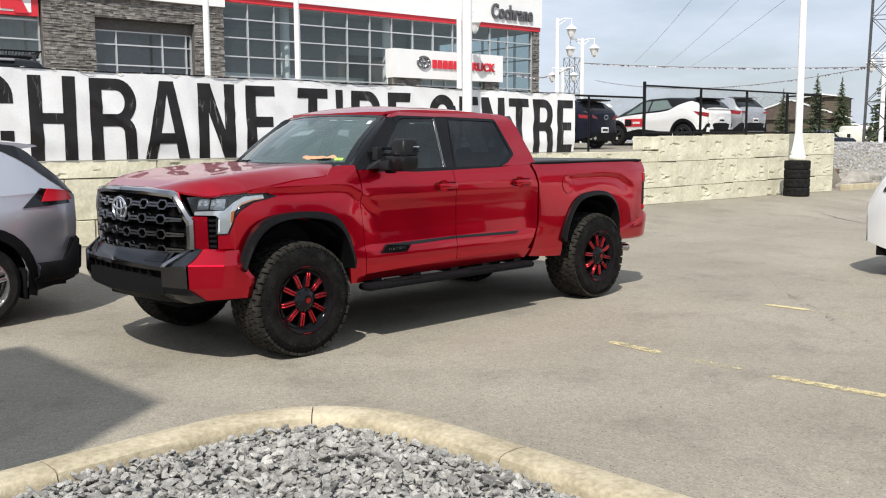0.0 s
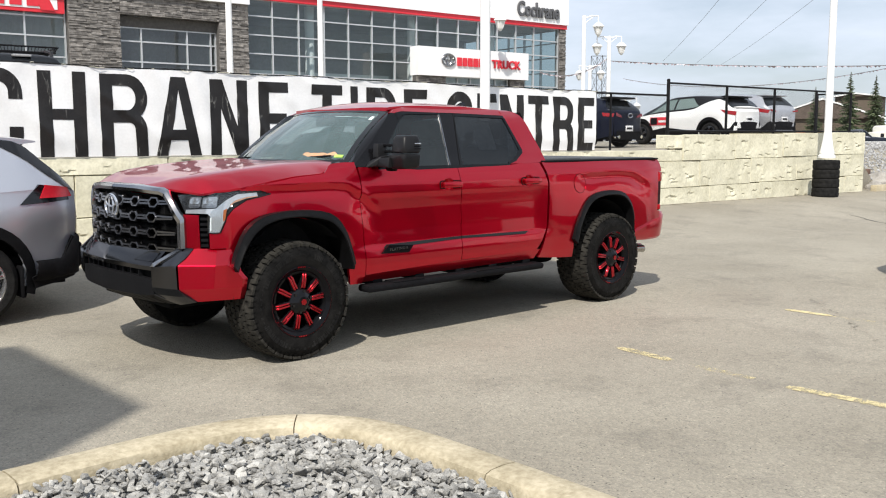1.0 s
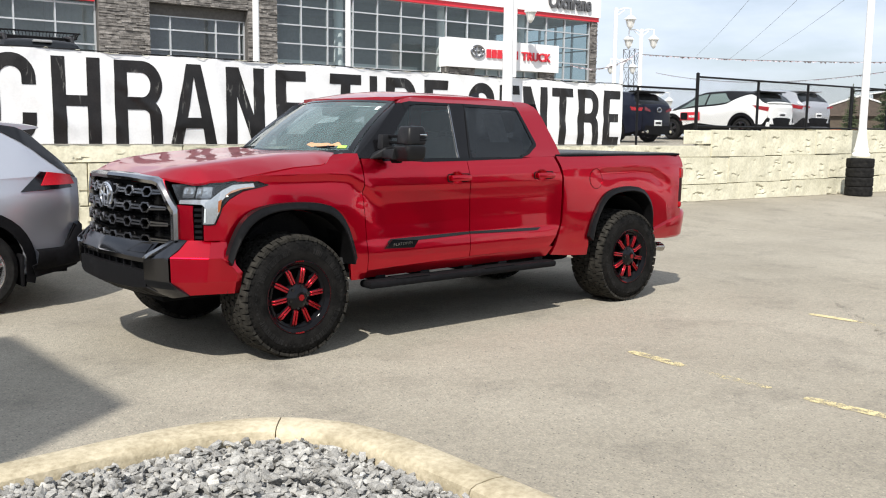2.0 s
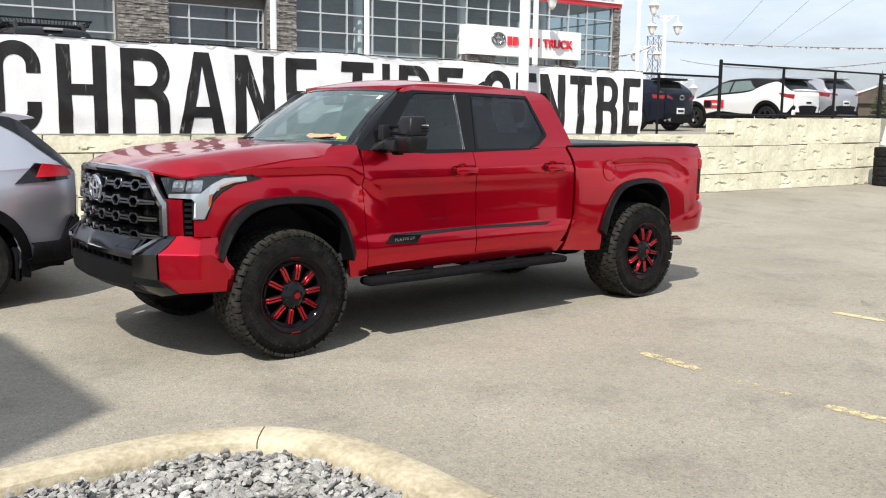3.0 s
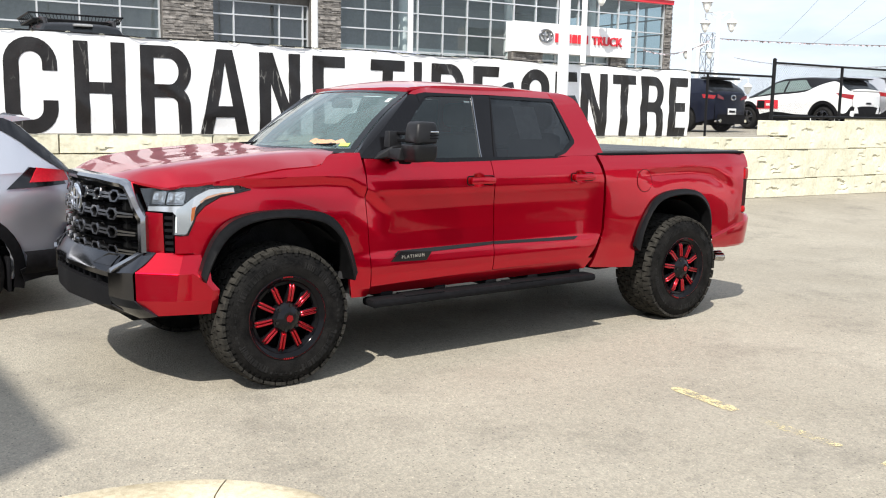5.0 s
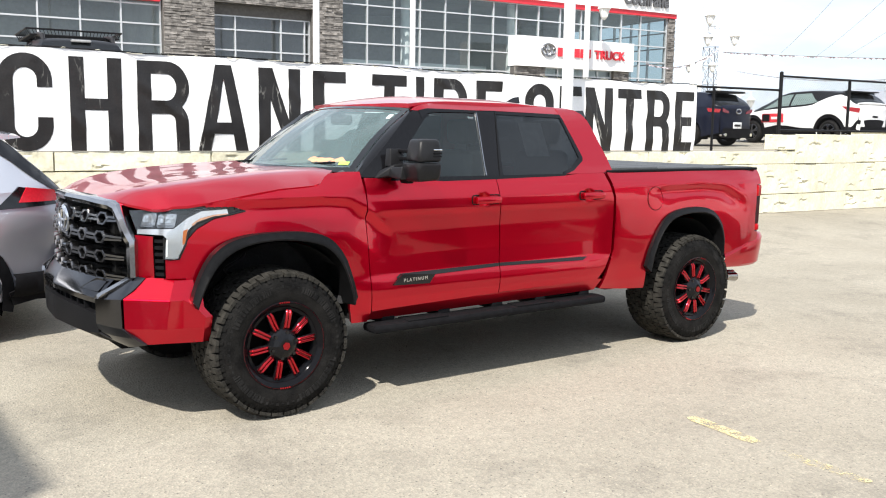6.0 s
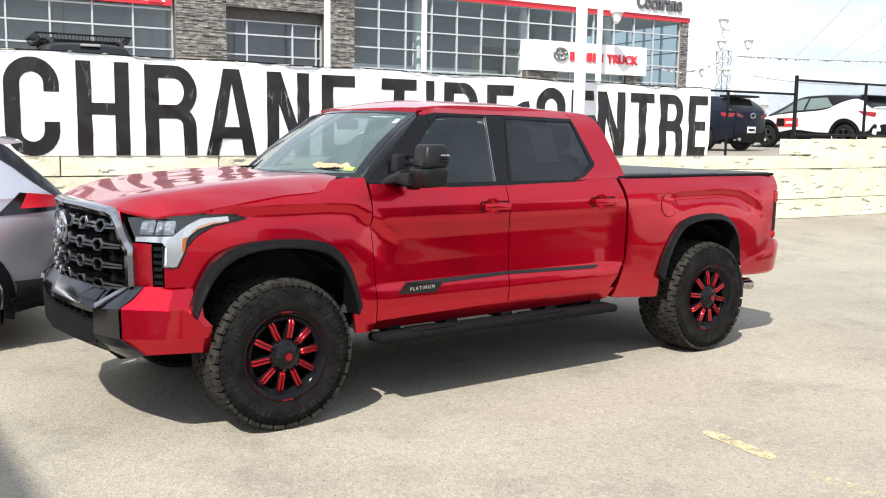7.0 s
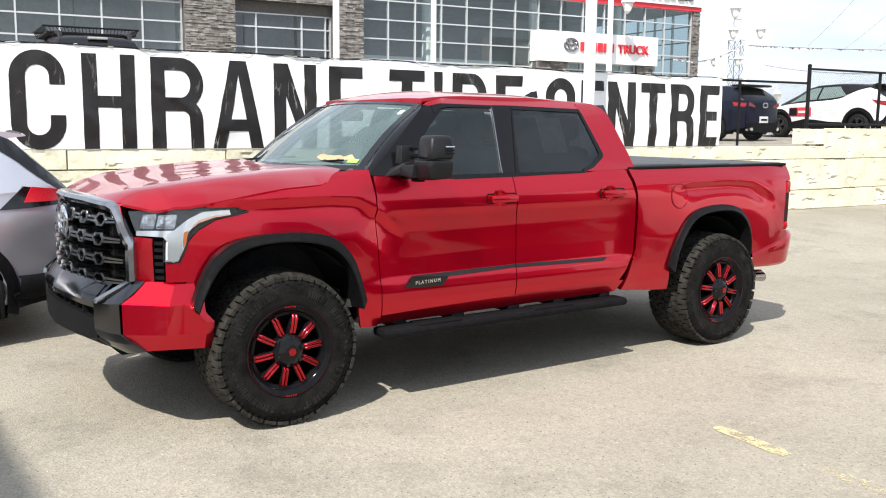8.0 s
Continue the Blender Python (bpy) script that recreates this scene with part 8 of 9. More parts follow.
def suv_extras(root):
    # roof spoiler, dark rear quarter, mud flaps
    bm = bmesh.new()
    rows = []
    for y in np.linspace(-0.60, 0.60, 9):
        d = 0.028 * (y / 0.6) ** 2
        rows.append([bm.verts.new(q) for q in ((-1.62, y, 1.600 - d), (-1.62, y, 1.640 - d), (-1.85, y, 1.622 - d), (-1.99, y, 1.602 - d), (-2.0, y, 1.590 - d), (-1.85, y, 1.570 - d))])
    for r1, r2 in zip(rows, rows[1:]):
        ring_faces(bm, r1, r2)
    bm.faces.new(rows[0])
    bm.faces.new(rows[-1][::-1])
    bmesh.ops.recalc_face_normals(bm, faces=bm.faces[:])
    part("spoiler", bm, [c for c in root.children if c.name.startswith("body_side")][0].data.materials[0], root)
    for s in (1, -1):
        bm = bmesh.new()
        sheet(bm, [(-1.4, 0.47 * s), (-1.67, 0.44 * s), (-1.83, 0.35 * s), (-2.05, 0.24 * s), (-2.2, 0.12 * s), (-2.27, 0.12 * s), (-2.27, 0.9 * s), (-1.72, 0.95 * s), (-1.4, 0.55 * s)], lambda x, v: SUV.upper(x, v, 0.008), 0.06, 0.0, 0.05)
        part("quarter_trim", bm, GLOSSBLACK, root)
        bm = bmesh.new()
        sheet(bm, [(-1.81, 0.37), (-2.09, 0.46), (-2.235, 0.71), (-2.34, 0.62), (-2.33, 0.42), (-2.25, 0.33), (-1.84, 0.27)], lambda x, z: (x, (SUV.side(max(x, -2.3), max(z, 0.35))[1] - 0.045) * s, z), 0.06, Vector((0, 0.10 * s, 0)))
        part("bumper_corner", bm, BLACK, root, "black plastic bumper corner")
        for x in (-1.74,):
            bm = bmesh.new()
            box(bm, x, x + 0.03, -s * 0.90, -s * 0.70, 0.20, 0.48, 0.008) if s < 0 else box(bm, x, x + 0.03, -0.90, -0.70, 0.20, 0.48, 0.008)
            part("mud_flap", bm, BLACK, root)
    bm = bmesh.new()
    tube(bm, [(-1.9, -0.62, 0.33), (-2.2, -0.62, 0.33)], 0.03, 10)
    part("exhaust_tip", bm, SATIN, root)
    bm = bmesh.new()
    tube(bm, [(-1.10 + 0.09 * math.cos(a), SUV.side(-1.10, 0.95)[1] - 0.003, 0.98 + 0.09 * math.sin(a)) for a in np.linspace(0, math.tau, 25)], 0.003, 4, caps=False)
    part("flap_gap", bm, DARK, root)


RIM_BRIGHT = mat("rim_bright", (0.60, 0.60, 0.62), 0.25, 0.9, 0.05, 30)
build_car("suv", "silver-grey compact SUV with black cladding, parked nose away", "car", pose(-2.75, 2.70, 0.03, 0, 0, 180), SILVER, SUV, (-1.345, 1.345), 0.355, SUV_WIN, (0.42, 1.30, 0.05, 0.40), (-2.22, -1.90, 0.24, 0.5), BLACK, None, TAIL, rim_mat=RIM_BRIGHT, extras=suv_extras)
# upper lot
up = Shape(4.38, 0.895, [(-2.19, 1.02), (-1.9, 1.12), (-1.5, 1.19), (-1.15, 1.15), (-0.8, 1.06), (-0.5, 1.02), (1.0, 0.96), (1.9, 0.82), (2.19, 0.66)], [(-2.19, 1.07), (-2.15, 1.16), (-2.04, 1.25), (-1.84, 1.40), (-1.64, 1.475), (-1.0, 1.525), (-0.5, 1.55), (0.2, 1.53), (0.55, 1.44), (1.25, 1.03), (1.7, 0.97), (2.1, 0.86), (2.19, 0.74)], 0.28, 0.64, tail=0.15)
WHITECAR = paint("white", (0.80, 0.80, 0.79), 0.0, 0.3)
GREYCAR = paint("grey", (0.42, 0.43, 0.46), 0.4)
NAVY = paint("navy", (0.004, 0.006, 0.016), 0.0, 0.35, 0.2)
SMOKED = mat("smoked_lens", (0.16, 0.012, 0.02), 0.2, 0, 0.2, 50, coat=0.4)
BLACKCAR = paint("black", (0.007, 0.007, 0.008), 0.0, 0.45, 0.12)
UPWIN = [[(-0.98, 0.12), (-0.05, 0.10), (-0.05, 0.45), (-0.62, 0.45)], [(0.02, 0.10), (1.0, 0.10), (0.52, 0.45), (0.02, 0.45)]]


def on_lot(x, y, head, dz=0.0):
    return pose(x, y, lot_z(x, y) + dz, 0, 0, head)


def nose_shift(x, y, head, half):
    """The middle of a car whose tail stands at x, y."""
    return x + half * math.cos(radians(head)), y + half * math.sin(radians(head))


def coupe_extras(root):
    flat_piece(root, "tail_garnish", BLACK, [(-0.62, 0.30), (0.62, 0.30), (0.58, 0.50), (-0.58, 0.50)], -2.262, "black lower bumper")
    bm = bmesh.new()
    box(bm, -2.2, -1.98, -0.60, 0.60, 1.12, 1.15, 0.012)
    part("spoiler", bm, WHITECAR, root)
    bm = bmesh.new()
    box(bm, -1.95, -1.60, -0.56, 0.56, 1.455, 1.49, 0.014)
    part("roof_spoiler", bm, BLACKCAR, root)
    for s in (1, -1):
        bm = bmesh.new()
        sheet(bm, [(-2.235, 0.40), (-1.98, 0.50), (-2.12, 0.58), (-2.235, 0.56)], lambda x, z: (x, -up.side(max(x, -2.19), z)[1] * s + 0.02 * s, z), 0.1, Vector((0, -0.05 * s, 0)))
        part("bumper_fang", bm, WHITECAR, root, "white bumper corner blade")
    bm = bmesh.new()
    box(bm, -1.45, -1.28, -0.015, 0.015, 1.46, 1.545, 0.012)
    part("aerial_fin", bm, BLACKCAR, root)
    for s in (1, -1):
        bm = bmesh.new()
        sheet(bm, [(-0.92, 0.29), (0.80, 0.29), (0.80, 0.46), (0.35, 0.54), (0.0, 0.52), (-0.5, 0.46), (-0.92, 0.45)], lambda x, z: (x, (up.side(x, z)[1] - 0.016) * s, z), 0.12)
        part("sill_panel", bm, BLACK, root, "black swept sill panel")
    bm = bmesh.new()
    sheet(bm, [(0.12, 0.62), (0.92, 0.62), (0.92, 0.88), (0.12, 0.88)], lambda x, z: (x, -up.side(x, z)[1] + 0.014, z), 0.2)
    sg = part("door_sign", bm, SIGNRED, root, "red door sign with a white mark")
    bm = bmesh.new()
    sheet(bm, [(0.62, 0.64), (0.90, 0.64), (0.90, 0.86), (0.62, 0.86)], lambda x, z: (x, -up.side(x, z)[1] + 0.018, z), 0.2)
    part("sign_patch", bm, BLACK, sg)
    bm = bmesh.new()
    sheet(bm, [(0.26, 0.71), (0.56, 0.71), (0.56, 0.78), (0.26, 0.78)], lambda x, z: (x, -up.side(x, z)[1] + 0.018, z), 0.2)
    part("sign_bar", bm, WHITEPAINT, sg)


UPTAIL = [("tail_lamp", REDLENS, [(-2.20, 1.01), (-1.80, 1.07), (-1.95, 0.95), (-2.19, 0.88)], "red swept tail lamp")]
x, y = nose_shift(22.62, 8.17, 84, 2.19)
build_car("crossover", "white crossover car with black roof and red door sign", "car", on_lot(x, y, 84), WHITECAR, up, (-1.43, 1.30), 0.34, UPWIN, (0.42, 1.28, 0.05, 0.40), (-2.13, -1.72, 0.35, 0.55), BLACK, BLACKCAR, UPTAIL, rim_mat=DARKCHROME, extras=coupe_extras, glass=PALEGLASS)

hatch = Shape(4.30, 0.84, [(-2.18, 0.98), (-1.9, 1.02), (-0.5, 0.96), (1.0, 0.92), (1.9, 0.78), (2.18, 0.62)], [(-2.18, 1.02), (-2.05, 1.15), (-1.75, 1.36), (-1.4, 1.42), (-0.4, 1.45), (0.3, 1.41), (0.6, 1.33), (1.3, 0.98), (1.8, 0.90), (2.1, 0.80), (2.18, 0.70)], 0.24, 0.57, tail=0.13)


def hatch_extras(root):
    flat_piece(root, "bumper_insert", BLACK, [(-0.58, 0.22), (0.58, 0.22), (0.54, 0.46), (-0.54, 0.46)], -2.215, "black bumper insert")
    for s in (1, -1):
        flat_piece(root, "tail_lamp", SMOKED, [(s * 0.34, 0.84), (s * 0.58, 0.88), (s * 0.58, 0.98), (s * 0.36, 0.90)], -2.21, "red tail lamp")
        bm = bmesh.new()
        tube(bm, [(-2.1, s * 0.5, 0.30), (-2.27, s * 0.5, 0.30)], 0.045, 12)
        part("exhaust_tip", bm, CHROME, root)
    bm = bmesh.new()
    box(bm, -1.98, -1.60, -0.56, 0.56, 1.375, 1.43, 0.018)
    part("spoiler", bm, BLACKCAR, root, "black roof spoiler")
    bm = bmesh.new()
    tube(bm, [(-2.245, 0.09 * math.cos(a), 0.90 + 0.06 * math.sin(a)) for a in np.linspace(0, math.tau, 21)], 0.012, 5, caps=False)
    part("emblem", bm, CHROME, root)


x, y = nose_shift(17.98, 9.25, 88, 2.18)
build_car("hatchback", "dark navy hatchback parked behind the fence", "car", on_lot(x, y, 88), NAVY, hatch, (-1.32, 1.32), 0.32, UPWIN, (0.5, 1.28, 0.05, 0.40), (-2.14, -1.75, 0.25, 0.5), None, None, [("tail_side", REDLENS, [(-2.15, 0.95), (-1.85, 0.98), (-1.9, 0.88), (-2.13, 0.86)], "red lamp")], extras=hatch_extras, plate_up=0.22)

GTAIL = [("tail_lamp", REDLENS, [(-2.28, 1.10), (-1.9, 1.17), (-1.95, 1.05), (-2.25, 0.99)], "red tail lamp")]


def grey_extras(root):
    flat_piece(root, "bumper_insert", BLACK, [(-0.66, 0.32), (0.66, 0.32), (0.60, 0.56), (-0.60, 0.56)], -2.37, "black lower bumper")
    flat_piece(root, "skid_strip", SATIN, [(-0.55, 0.36), (0.55, 0.36), (0.45, 0.44), (-0.45, 0.44)], -2.385)
    for s in (1, -1):
        flat_piece(root, "tail_lens", REDLENS, [(s * 0.45, 1.03), (s * 0.74, 1.06), (s * 0.74, 1.12), (s * 0.45, 1.08)], -2.352, "red lens")
    bm = bmesh.new()
    box(bm, -2.02, -1.66, -0.60, 0.60, 1.575, 1.615, 0.015)
    part("spoiler", bm, GREYCAR, root)


x, y = nose_shift(24.9, 8.2, 82, 2.3)
build_car("suv", "grey SUV with red tail lamps parked in the upper lot", "car", on_lot(x, y, 82) @ Matrix.Diagonal((1, 0.97, 0.97, 1)), GREYCAR, SUV, (-1.345, 1.345), 0.345, SUV_WIN + [[(-1.62, 0.16), (-1.02, 0.12), (-1.0, 0.45), (-1.40, 0.45)]], (0.42, 1.30, 0.05, 0.40), (-2.20, -1.92, 0.50, 0.62), BLACK, None, GTAIL, extras=grey_extras)

# cars of which only roofs rise over the banner
def rack_extras(root):
    for s in (1, -1):
        bm = bmesh.new()
        tube(bm, [(-1.72, s * 0.56, 1.56), (-1.62, s * 0.565, 1.66), (-1.3, s * 0.57, 1.70), (-0.2, s * 0.57, 1.73), (0.2, s * 0.56, 1.66)], [0.03, 0.04, 0.04, 0.04, 0.02], 8)
        part("roof_rail", bm, GREYTRIM, root, "dark roof rail")
    bm = bmesh.new()
    box(bm, -1.95, -1.82, -0.16, 0.16, 1.545, 1.59, 0.02)
    part("brake_lamp", bm, mat("pale_lens", (0.28, 0.28, 0.28), 0.3, 0, 0.2, 30), root, "pale high brake lamp")


x, y = nose_shift(1.95, 10.2, 85, 2.3)
build_car("suv", "black SUV with a roof basket, parked behind the banner", "car", pose(x, y, lot_z(x, y) + 0.16, 0, 0, 85), BLACKCAR, SUV, (-1.345, 1.345), 0.36, SUV_WIN, (0.42, 1.30, 0.05, 0.40), (-2.22, -1.90, 0.24, 0.5), BLACK, extras=rack_extras)


def roof_basket(m):
    root = thing("roof_basket", "black steel roof basket on a dark SUV", "roof rack", m)
    for z, wd in ((0.10, 0.60), (0.20, 0.65)):
        bm = bmesh.new()
        pts = [(-0.75, -wd), (0.75, -wd), (0.82, 0), (0.75, wd), (-0.75, wd), (-0.75, -wd)]
        tube(bm, [(a, b, z) for a, b in pts], 0.016, 6)
        part("hoop", bm, FENCEMAT, root)
    for i in range(9):
        bm = bmesh.new()
        a = -0.7 + i * 0.175
        tube(bm, [(a, -0.60, 0.10), (a, 0.60, 0.10)], 0.01, 5)
        part("slat", bm, FENCEMAT, root)
    for i in range(8):
        for s in (1, -1):
            bm = bmesh.new()
            a = -0.7 + i * 0.2
            tube(bm, [(a, s * 0.60, 0.10), (a, s * 0.65, 0.20)], 0.01, 5)
            part("stay", bm, FENCEMAT, root)
    for i in range(26):
        bm = bmesh.new()
        b = -0.62 + i * 0.05
        tube(bm, [(-0.75, b * 0.93, 0.10), (-0.75, b, 0.20)], 0.006, 4)
        part("wire", bm, FENCEMAT, root)
    for s in (1, -1):
        for a in (-0.55, 0.55):
            bm = bmesh.new()
            tube(bm, [(a, s * 0.5, -0.02), (a, s * 0.5, 0.10)], 0.02, 6)
            part("foot", bm, FENCEMAT, root)


roof_basket(pose(x - 0.04, y - 0.55, lot_z(x, y) + 0.09 + 1.66, 0, 0, 85) @ Matrix.Diagonal((1, 1.2, 1, 1)))
p = wall_place(8.3, 6.0, 0)
build_car("suv", "silver car whose roof shows over the banner", "car", pose(p.x, p.y, lot_z(p.x, p.y) + 0.0, 0, 0, -8), SILVER, SUV, (-1.345, 1.345), 0.35, SUV_WIN, (0.42, 1.30, 0.05, 0.40), (-2.22, -1.90, 0.24, 0.5), BLACK)

# white car at the edge of the lot
WSUV = Shape(4.9, 0.96, [(-2.45, 1.15), (-1.0, 1.16), (0.9, 1.12), (1.6, 1.08), (2.2, 0.92), (2.45, 0.66)], [(-2.45, 1.2), (-2.3, 1.5), (-1.9, 1.72), (-0.3, 1.80), (0.3, 1.76), (0.6, 1.66), (1.2, 1.26), (1.6, 1.22), (1.95, 1.15), (2.2, 1.02), (2.38, 0.86), (2.45, 0.72)], 0.22, 0.68, nose=0.13)
build_car("suv", "white SUV with dark headlamps parked across the lane", "car", pose(8.06, -4.75, 0, 0, 0, 92) @ Matrix.Diagonal((1, 1, 1.26, 1)), WHITECAR, WSUV, (-1.45, 1.45), 0.38, SUV_WIN, (0.42, 1.24, 0.05, 0.40), (-2.4, -2.0, 0.2, 0.5), None, None, [("headlamp", GLOSSBLACK, [(1.90, 0.98), (2.16, 0.92), (2.24, 0.80), (2.10, 0.82)], "dark headlamp")])


def shade_caster(x, y, w, d, h):
    """An unseen tall slab on a plinth, added to throw shade across the lane."""
    root = thing("sign_pylon", "unseen tall grey slab added in the stone island to cast shade", "sign", pose(x, y, 0.05))
    bm = bmesh.new()
    box(bm, -d / 2, d / 2, -w / 2, w / 2, 0.25, h, 0.02)
    part("cabinet", bm, mat("caster_grey", (0.42, 0.42, 0.43), 0.45, 0.2, 0.08, 4), root)
    bm = bmesh.new()
    box(bm, -d / 2 + 0.05, d / 2 - 0.05, -w / 2 + 0.1, w / 2 - 0.1, -0.05, 0.26, 0.01)
    part("plinth", bm, KERBMAT, root)


shade_caster(-6.56, -3.75, 2.3, 0.25, 7.0)
# a dark pickup parked close beyond the red one, seen through its glass
PICK = Shape(5.6, 0.98, [(-2.8, 1.15), (-0.8, 1.15), (0.9, 1.15), (2.0, 1.08), (2.8, 0.9)], [(-2.8, 1.18), (-1.0, 1.2), (-0.95, 1.4), (-0.8, 1.80), (0.4, 1.84), (0.7, 1.7), (1.3, 1.22), (2.6, 1.12), (2.8, 0.95)], 0.4, 0.7)
PICKWIN = [[(-0.7, 0.12), (0.1, 0.12), (0.1, 0.45), (-0.65, 0.45)], [(0.15, 0.12), (0.95, 0.12), (0.6, 0.45), (0.15, 0.45)]]


def strip_extras(root):
    bm = bmesh.new()
    sheet(bm, [(0.62, -0.92), (0.74, -0.92), (0.74, -0.56), (0.62, -0.56)], lambda x, v: PICK.upper(x, v, 0.012), 0.06, 0.0, 0.06)
    sheet(bm, [(0.62, 0.56), (0.74, 0.56), (0.74, 0.92), (0.62, 0.92)], lambda x, v: PICK.upper(x, v, 0.012), 0.06, 0.0, 0.06)
    part("windshield_strip", bm, PLATE, root, "pale strip along the windshield top")


build_car("pickup_truck", "dark pickup parked close beyond the red pickup", "truck", pose(3.85, 2.95, 0.03, 0, 0, 180), paint("charcoal", (0.016, 0.017, 0.02), 0.3, 0.3, 0.6), PICK, (-1.8, 1.8), 0.4, PICKWIN, (0.55, 1.25, 0.05, 0.4), (-1.0, -0.9, 0.2, 0.5), BLACK, extras=strip_extras)
# unseen vehicles added behind the walk to darken what the red doors mirror
build_car("suv", "unseen dark slate SUV added as a reflection for the red doors", "car", pose(2.35, -7.75, 0, 0, 0, 92), NAVY, WSUV, (-1.45, 1.45), 0.38, SUV_WIN, (0.42, 1.24, 0.05, 0.40), (-2.4, -2.0, 0.2, 0.5), BLACK, None, [("headlamp", GLOSSBLACK, [(1.98, 0.93), (2.30, 0.82), (2.38, 0.68), (2.22, 0.70)], "dark headlamp")])
build_car("suv", "unseen black SUV added as a reflection for the red doors", "car", pose(5.2, -7.2, 0, 0, 0, 91), BLACKCAR, WSUV, (-1.45, 1.45), 0.38, SUV_WIN, (0.42, 1.24, 0.05, 0.40), (-2.4, -2.0, 0.2, 0.5), BLACK, None, [("headlamp", SATIN, [(1.98, 0.93), (2.30, 0.82), (2.38, 0.68), (2.22, 0.70)], "bright headlamp")])

# ---- far surroundings ----
FOLIAGE = mat("spruce_needles", (0.055, 0.085, 0.04), 0.8, 0, 0.4, 3, color2=(0.10, 0.125, 0.06))
BARK = mat("bark", (0.10, 0.075, 0.055), 0.9, 0, 0.3, 8)
STEEL = mat("tower_steel", (0.12, 0.12, 0.125), 0.55, 0.6, 0.2, 4)
BROWNWALL = mat("brown_stucco", (0.11, 0.086, 0.064), 0.85, 0, 0.12, 1.5)
ROOFMAT = mat("shingle_roof", (0.11, 0.085, 0.07), 0.9, 0, 0.25, 2)


def spruce(x, y, h, seed):
    root = thing("spruce_tree", "dark green spruce standing beyond the lot", "tree", pose(x, y, lot_z(x, y)), "spruces")
    rnd = random.Random(seed)
    bm = bmesh.new()
    tube(bm, [(0, 0, 0), (0.02, 0, h * 0.5), (0, 0, h)], [h * 0.022, h * 0.014, 0.01], 7)
    part("trunk", bm, BARK, root)
    bm = bmesh.new()
    n = int(40 * h)
    for i in range(n):
        z = h * (0.08 + 0.92 * (i / n) ** 0.9)
        reach = (h - z) * 0.27 * rnd.uniform(0.55, 1.15) + 0.05
        a = rnd.uniform(0, math.tau)
        d = Vector((math.cos(a), math.sin(a), rnd.uniform(-0.35, 0.05)))
        side = Vector((-math.sin(a), math.cos(a), 0))
        b0 = Vector((0, 0, z))
        for k in range(4):
            q0, q1 = k / 4, (k + 1) / 4
            w = 0.16 * reach * (1.2 - q0) + 0.03
            p0, p1 = b0 + d * reach * q0, b0 + d * reach * q1
            j = Vector((rnd.uniform(-0.05, 0.05), rnd.uniform(-0.05, 0.05), rnd.uniform(-0.08, 0.04))) * reach
            bm.faces.new([bm.verts.new(p) for p in (p0 + side * w, p1 + j, p0 - side * w)])
            bm.faces.new([bm.verts.new(p) for p in (p0 + Vector((0, 0, w * 0.6)), p1 + j + side * w * 0.5, p0 - Vector((0, 0, w * 0.9)))])
    part("crown", bm, FOLIAGE, root, flat=True)


for brg, rng, h, s in ((22.5, 110, 8.0, 1), (23.8, 105, 8.0, 2), (25.6, 100, 6.2, 3), (20.3, 90, 8.0, 4), (19.6, 85, 8.5, 5), (26.6, 130, 5.6, 6), (18.8, 88, 8.0, 7), (23.2, 125, 5.0, 8), (24.2, 122, 6.2, 9)):
    spruce(*along(brg, rng), h, s)


def lattice(x, y, h, w0, w1, n, r, label, yaw=0.0, name="lattice_tower"):
    root = thing(name, label, "tower", pose(x, y, lot_z(x, y), 0, 0, yaw))
    c = [(1, 1), (1, -1), (-1, -1), (-1, 1)]
    at = lambda i, k: Vector((c[i][0] * (w0 + (w1 - w0) * k) / 2, c[i][1] * (w0 + (w1 - w0) * k) / 2, h * k))
    for i in range(4):
        bm = bmesh.new()
        tube(bm, [at(i, 0), at(i, 1)], r, 5)
        part("leg", bm, STEEL, root)
    for k in range(n):
        a, b = k / n, (k + 1) / n
        for i in range(4):
            j = (i + 1) % 4
            for p, q in ((at(i, a), at(j, b)), (at(j, a), at(i, b)), (at(i, b), at(j, b))):
                bm = bmesh.new()
                tube(bm, [p, q], r * 0.5, 4)
                part("brace", bm, STEEL, root)
    return root


lattice(*along(20.1, 46.0), 26.0, 1.9, 0.9, 14, 0.045, "grey steel lattice power tower beyond the gravel bank", 20)
lattice(*along(37.8, 70.0), 6.4, 0.9, 0.9, 5, 0.028, "thin grey lattice mast behind the street lamps", 10, "lattice_mast")


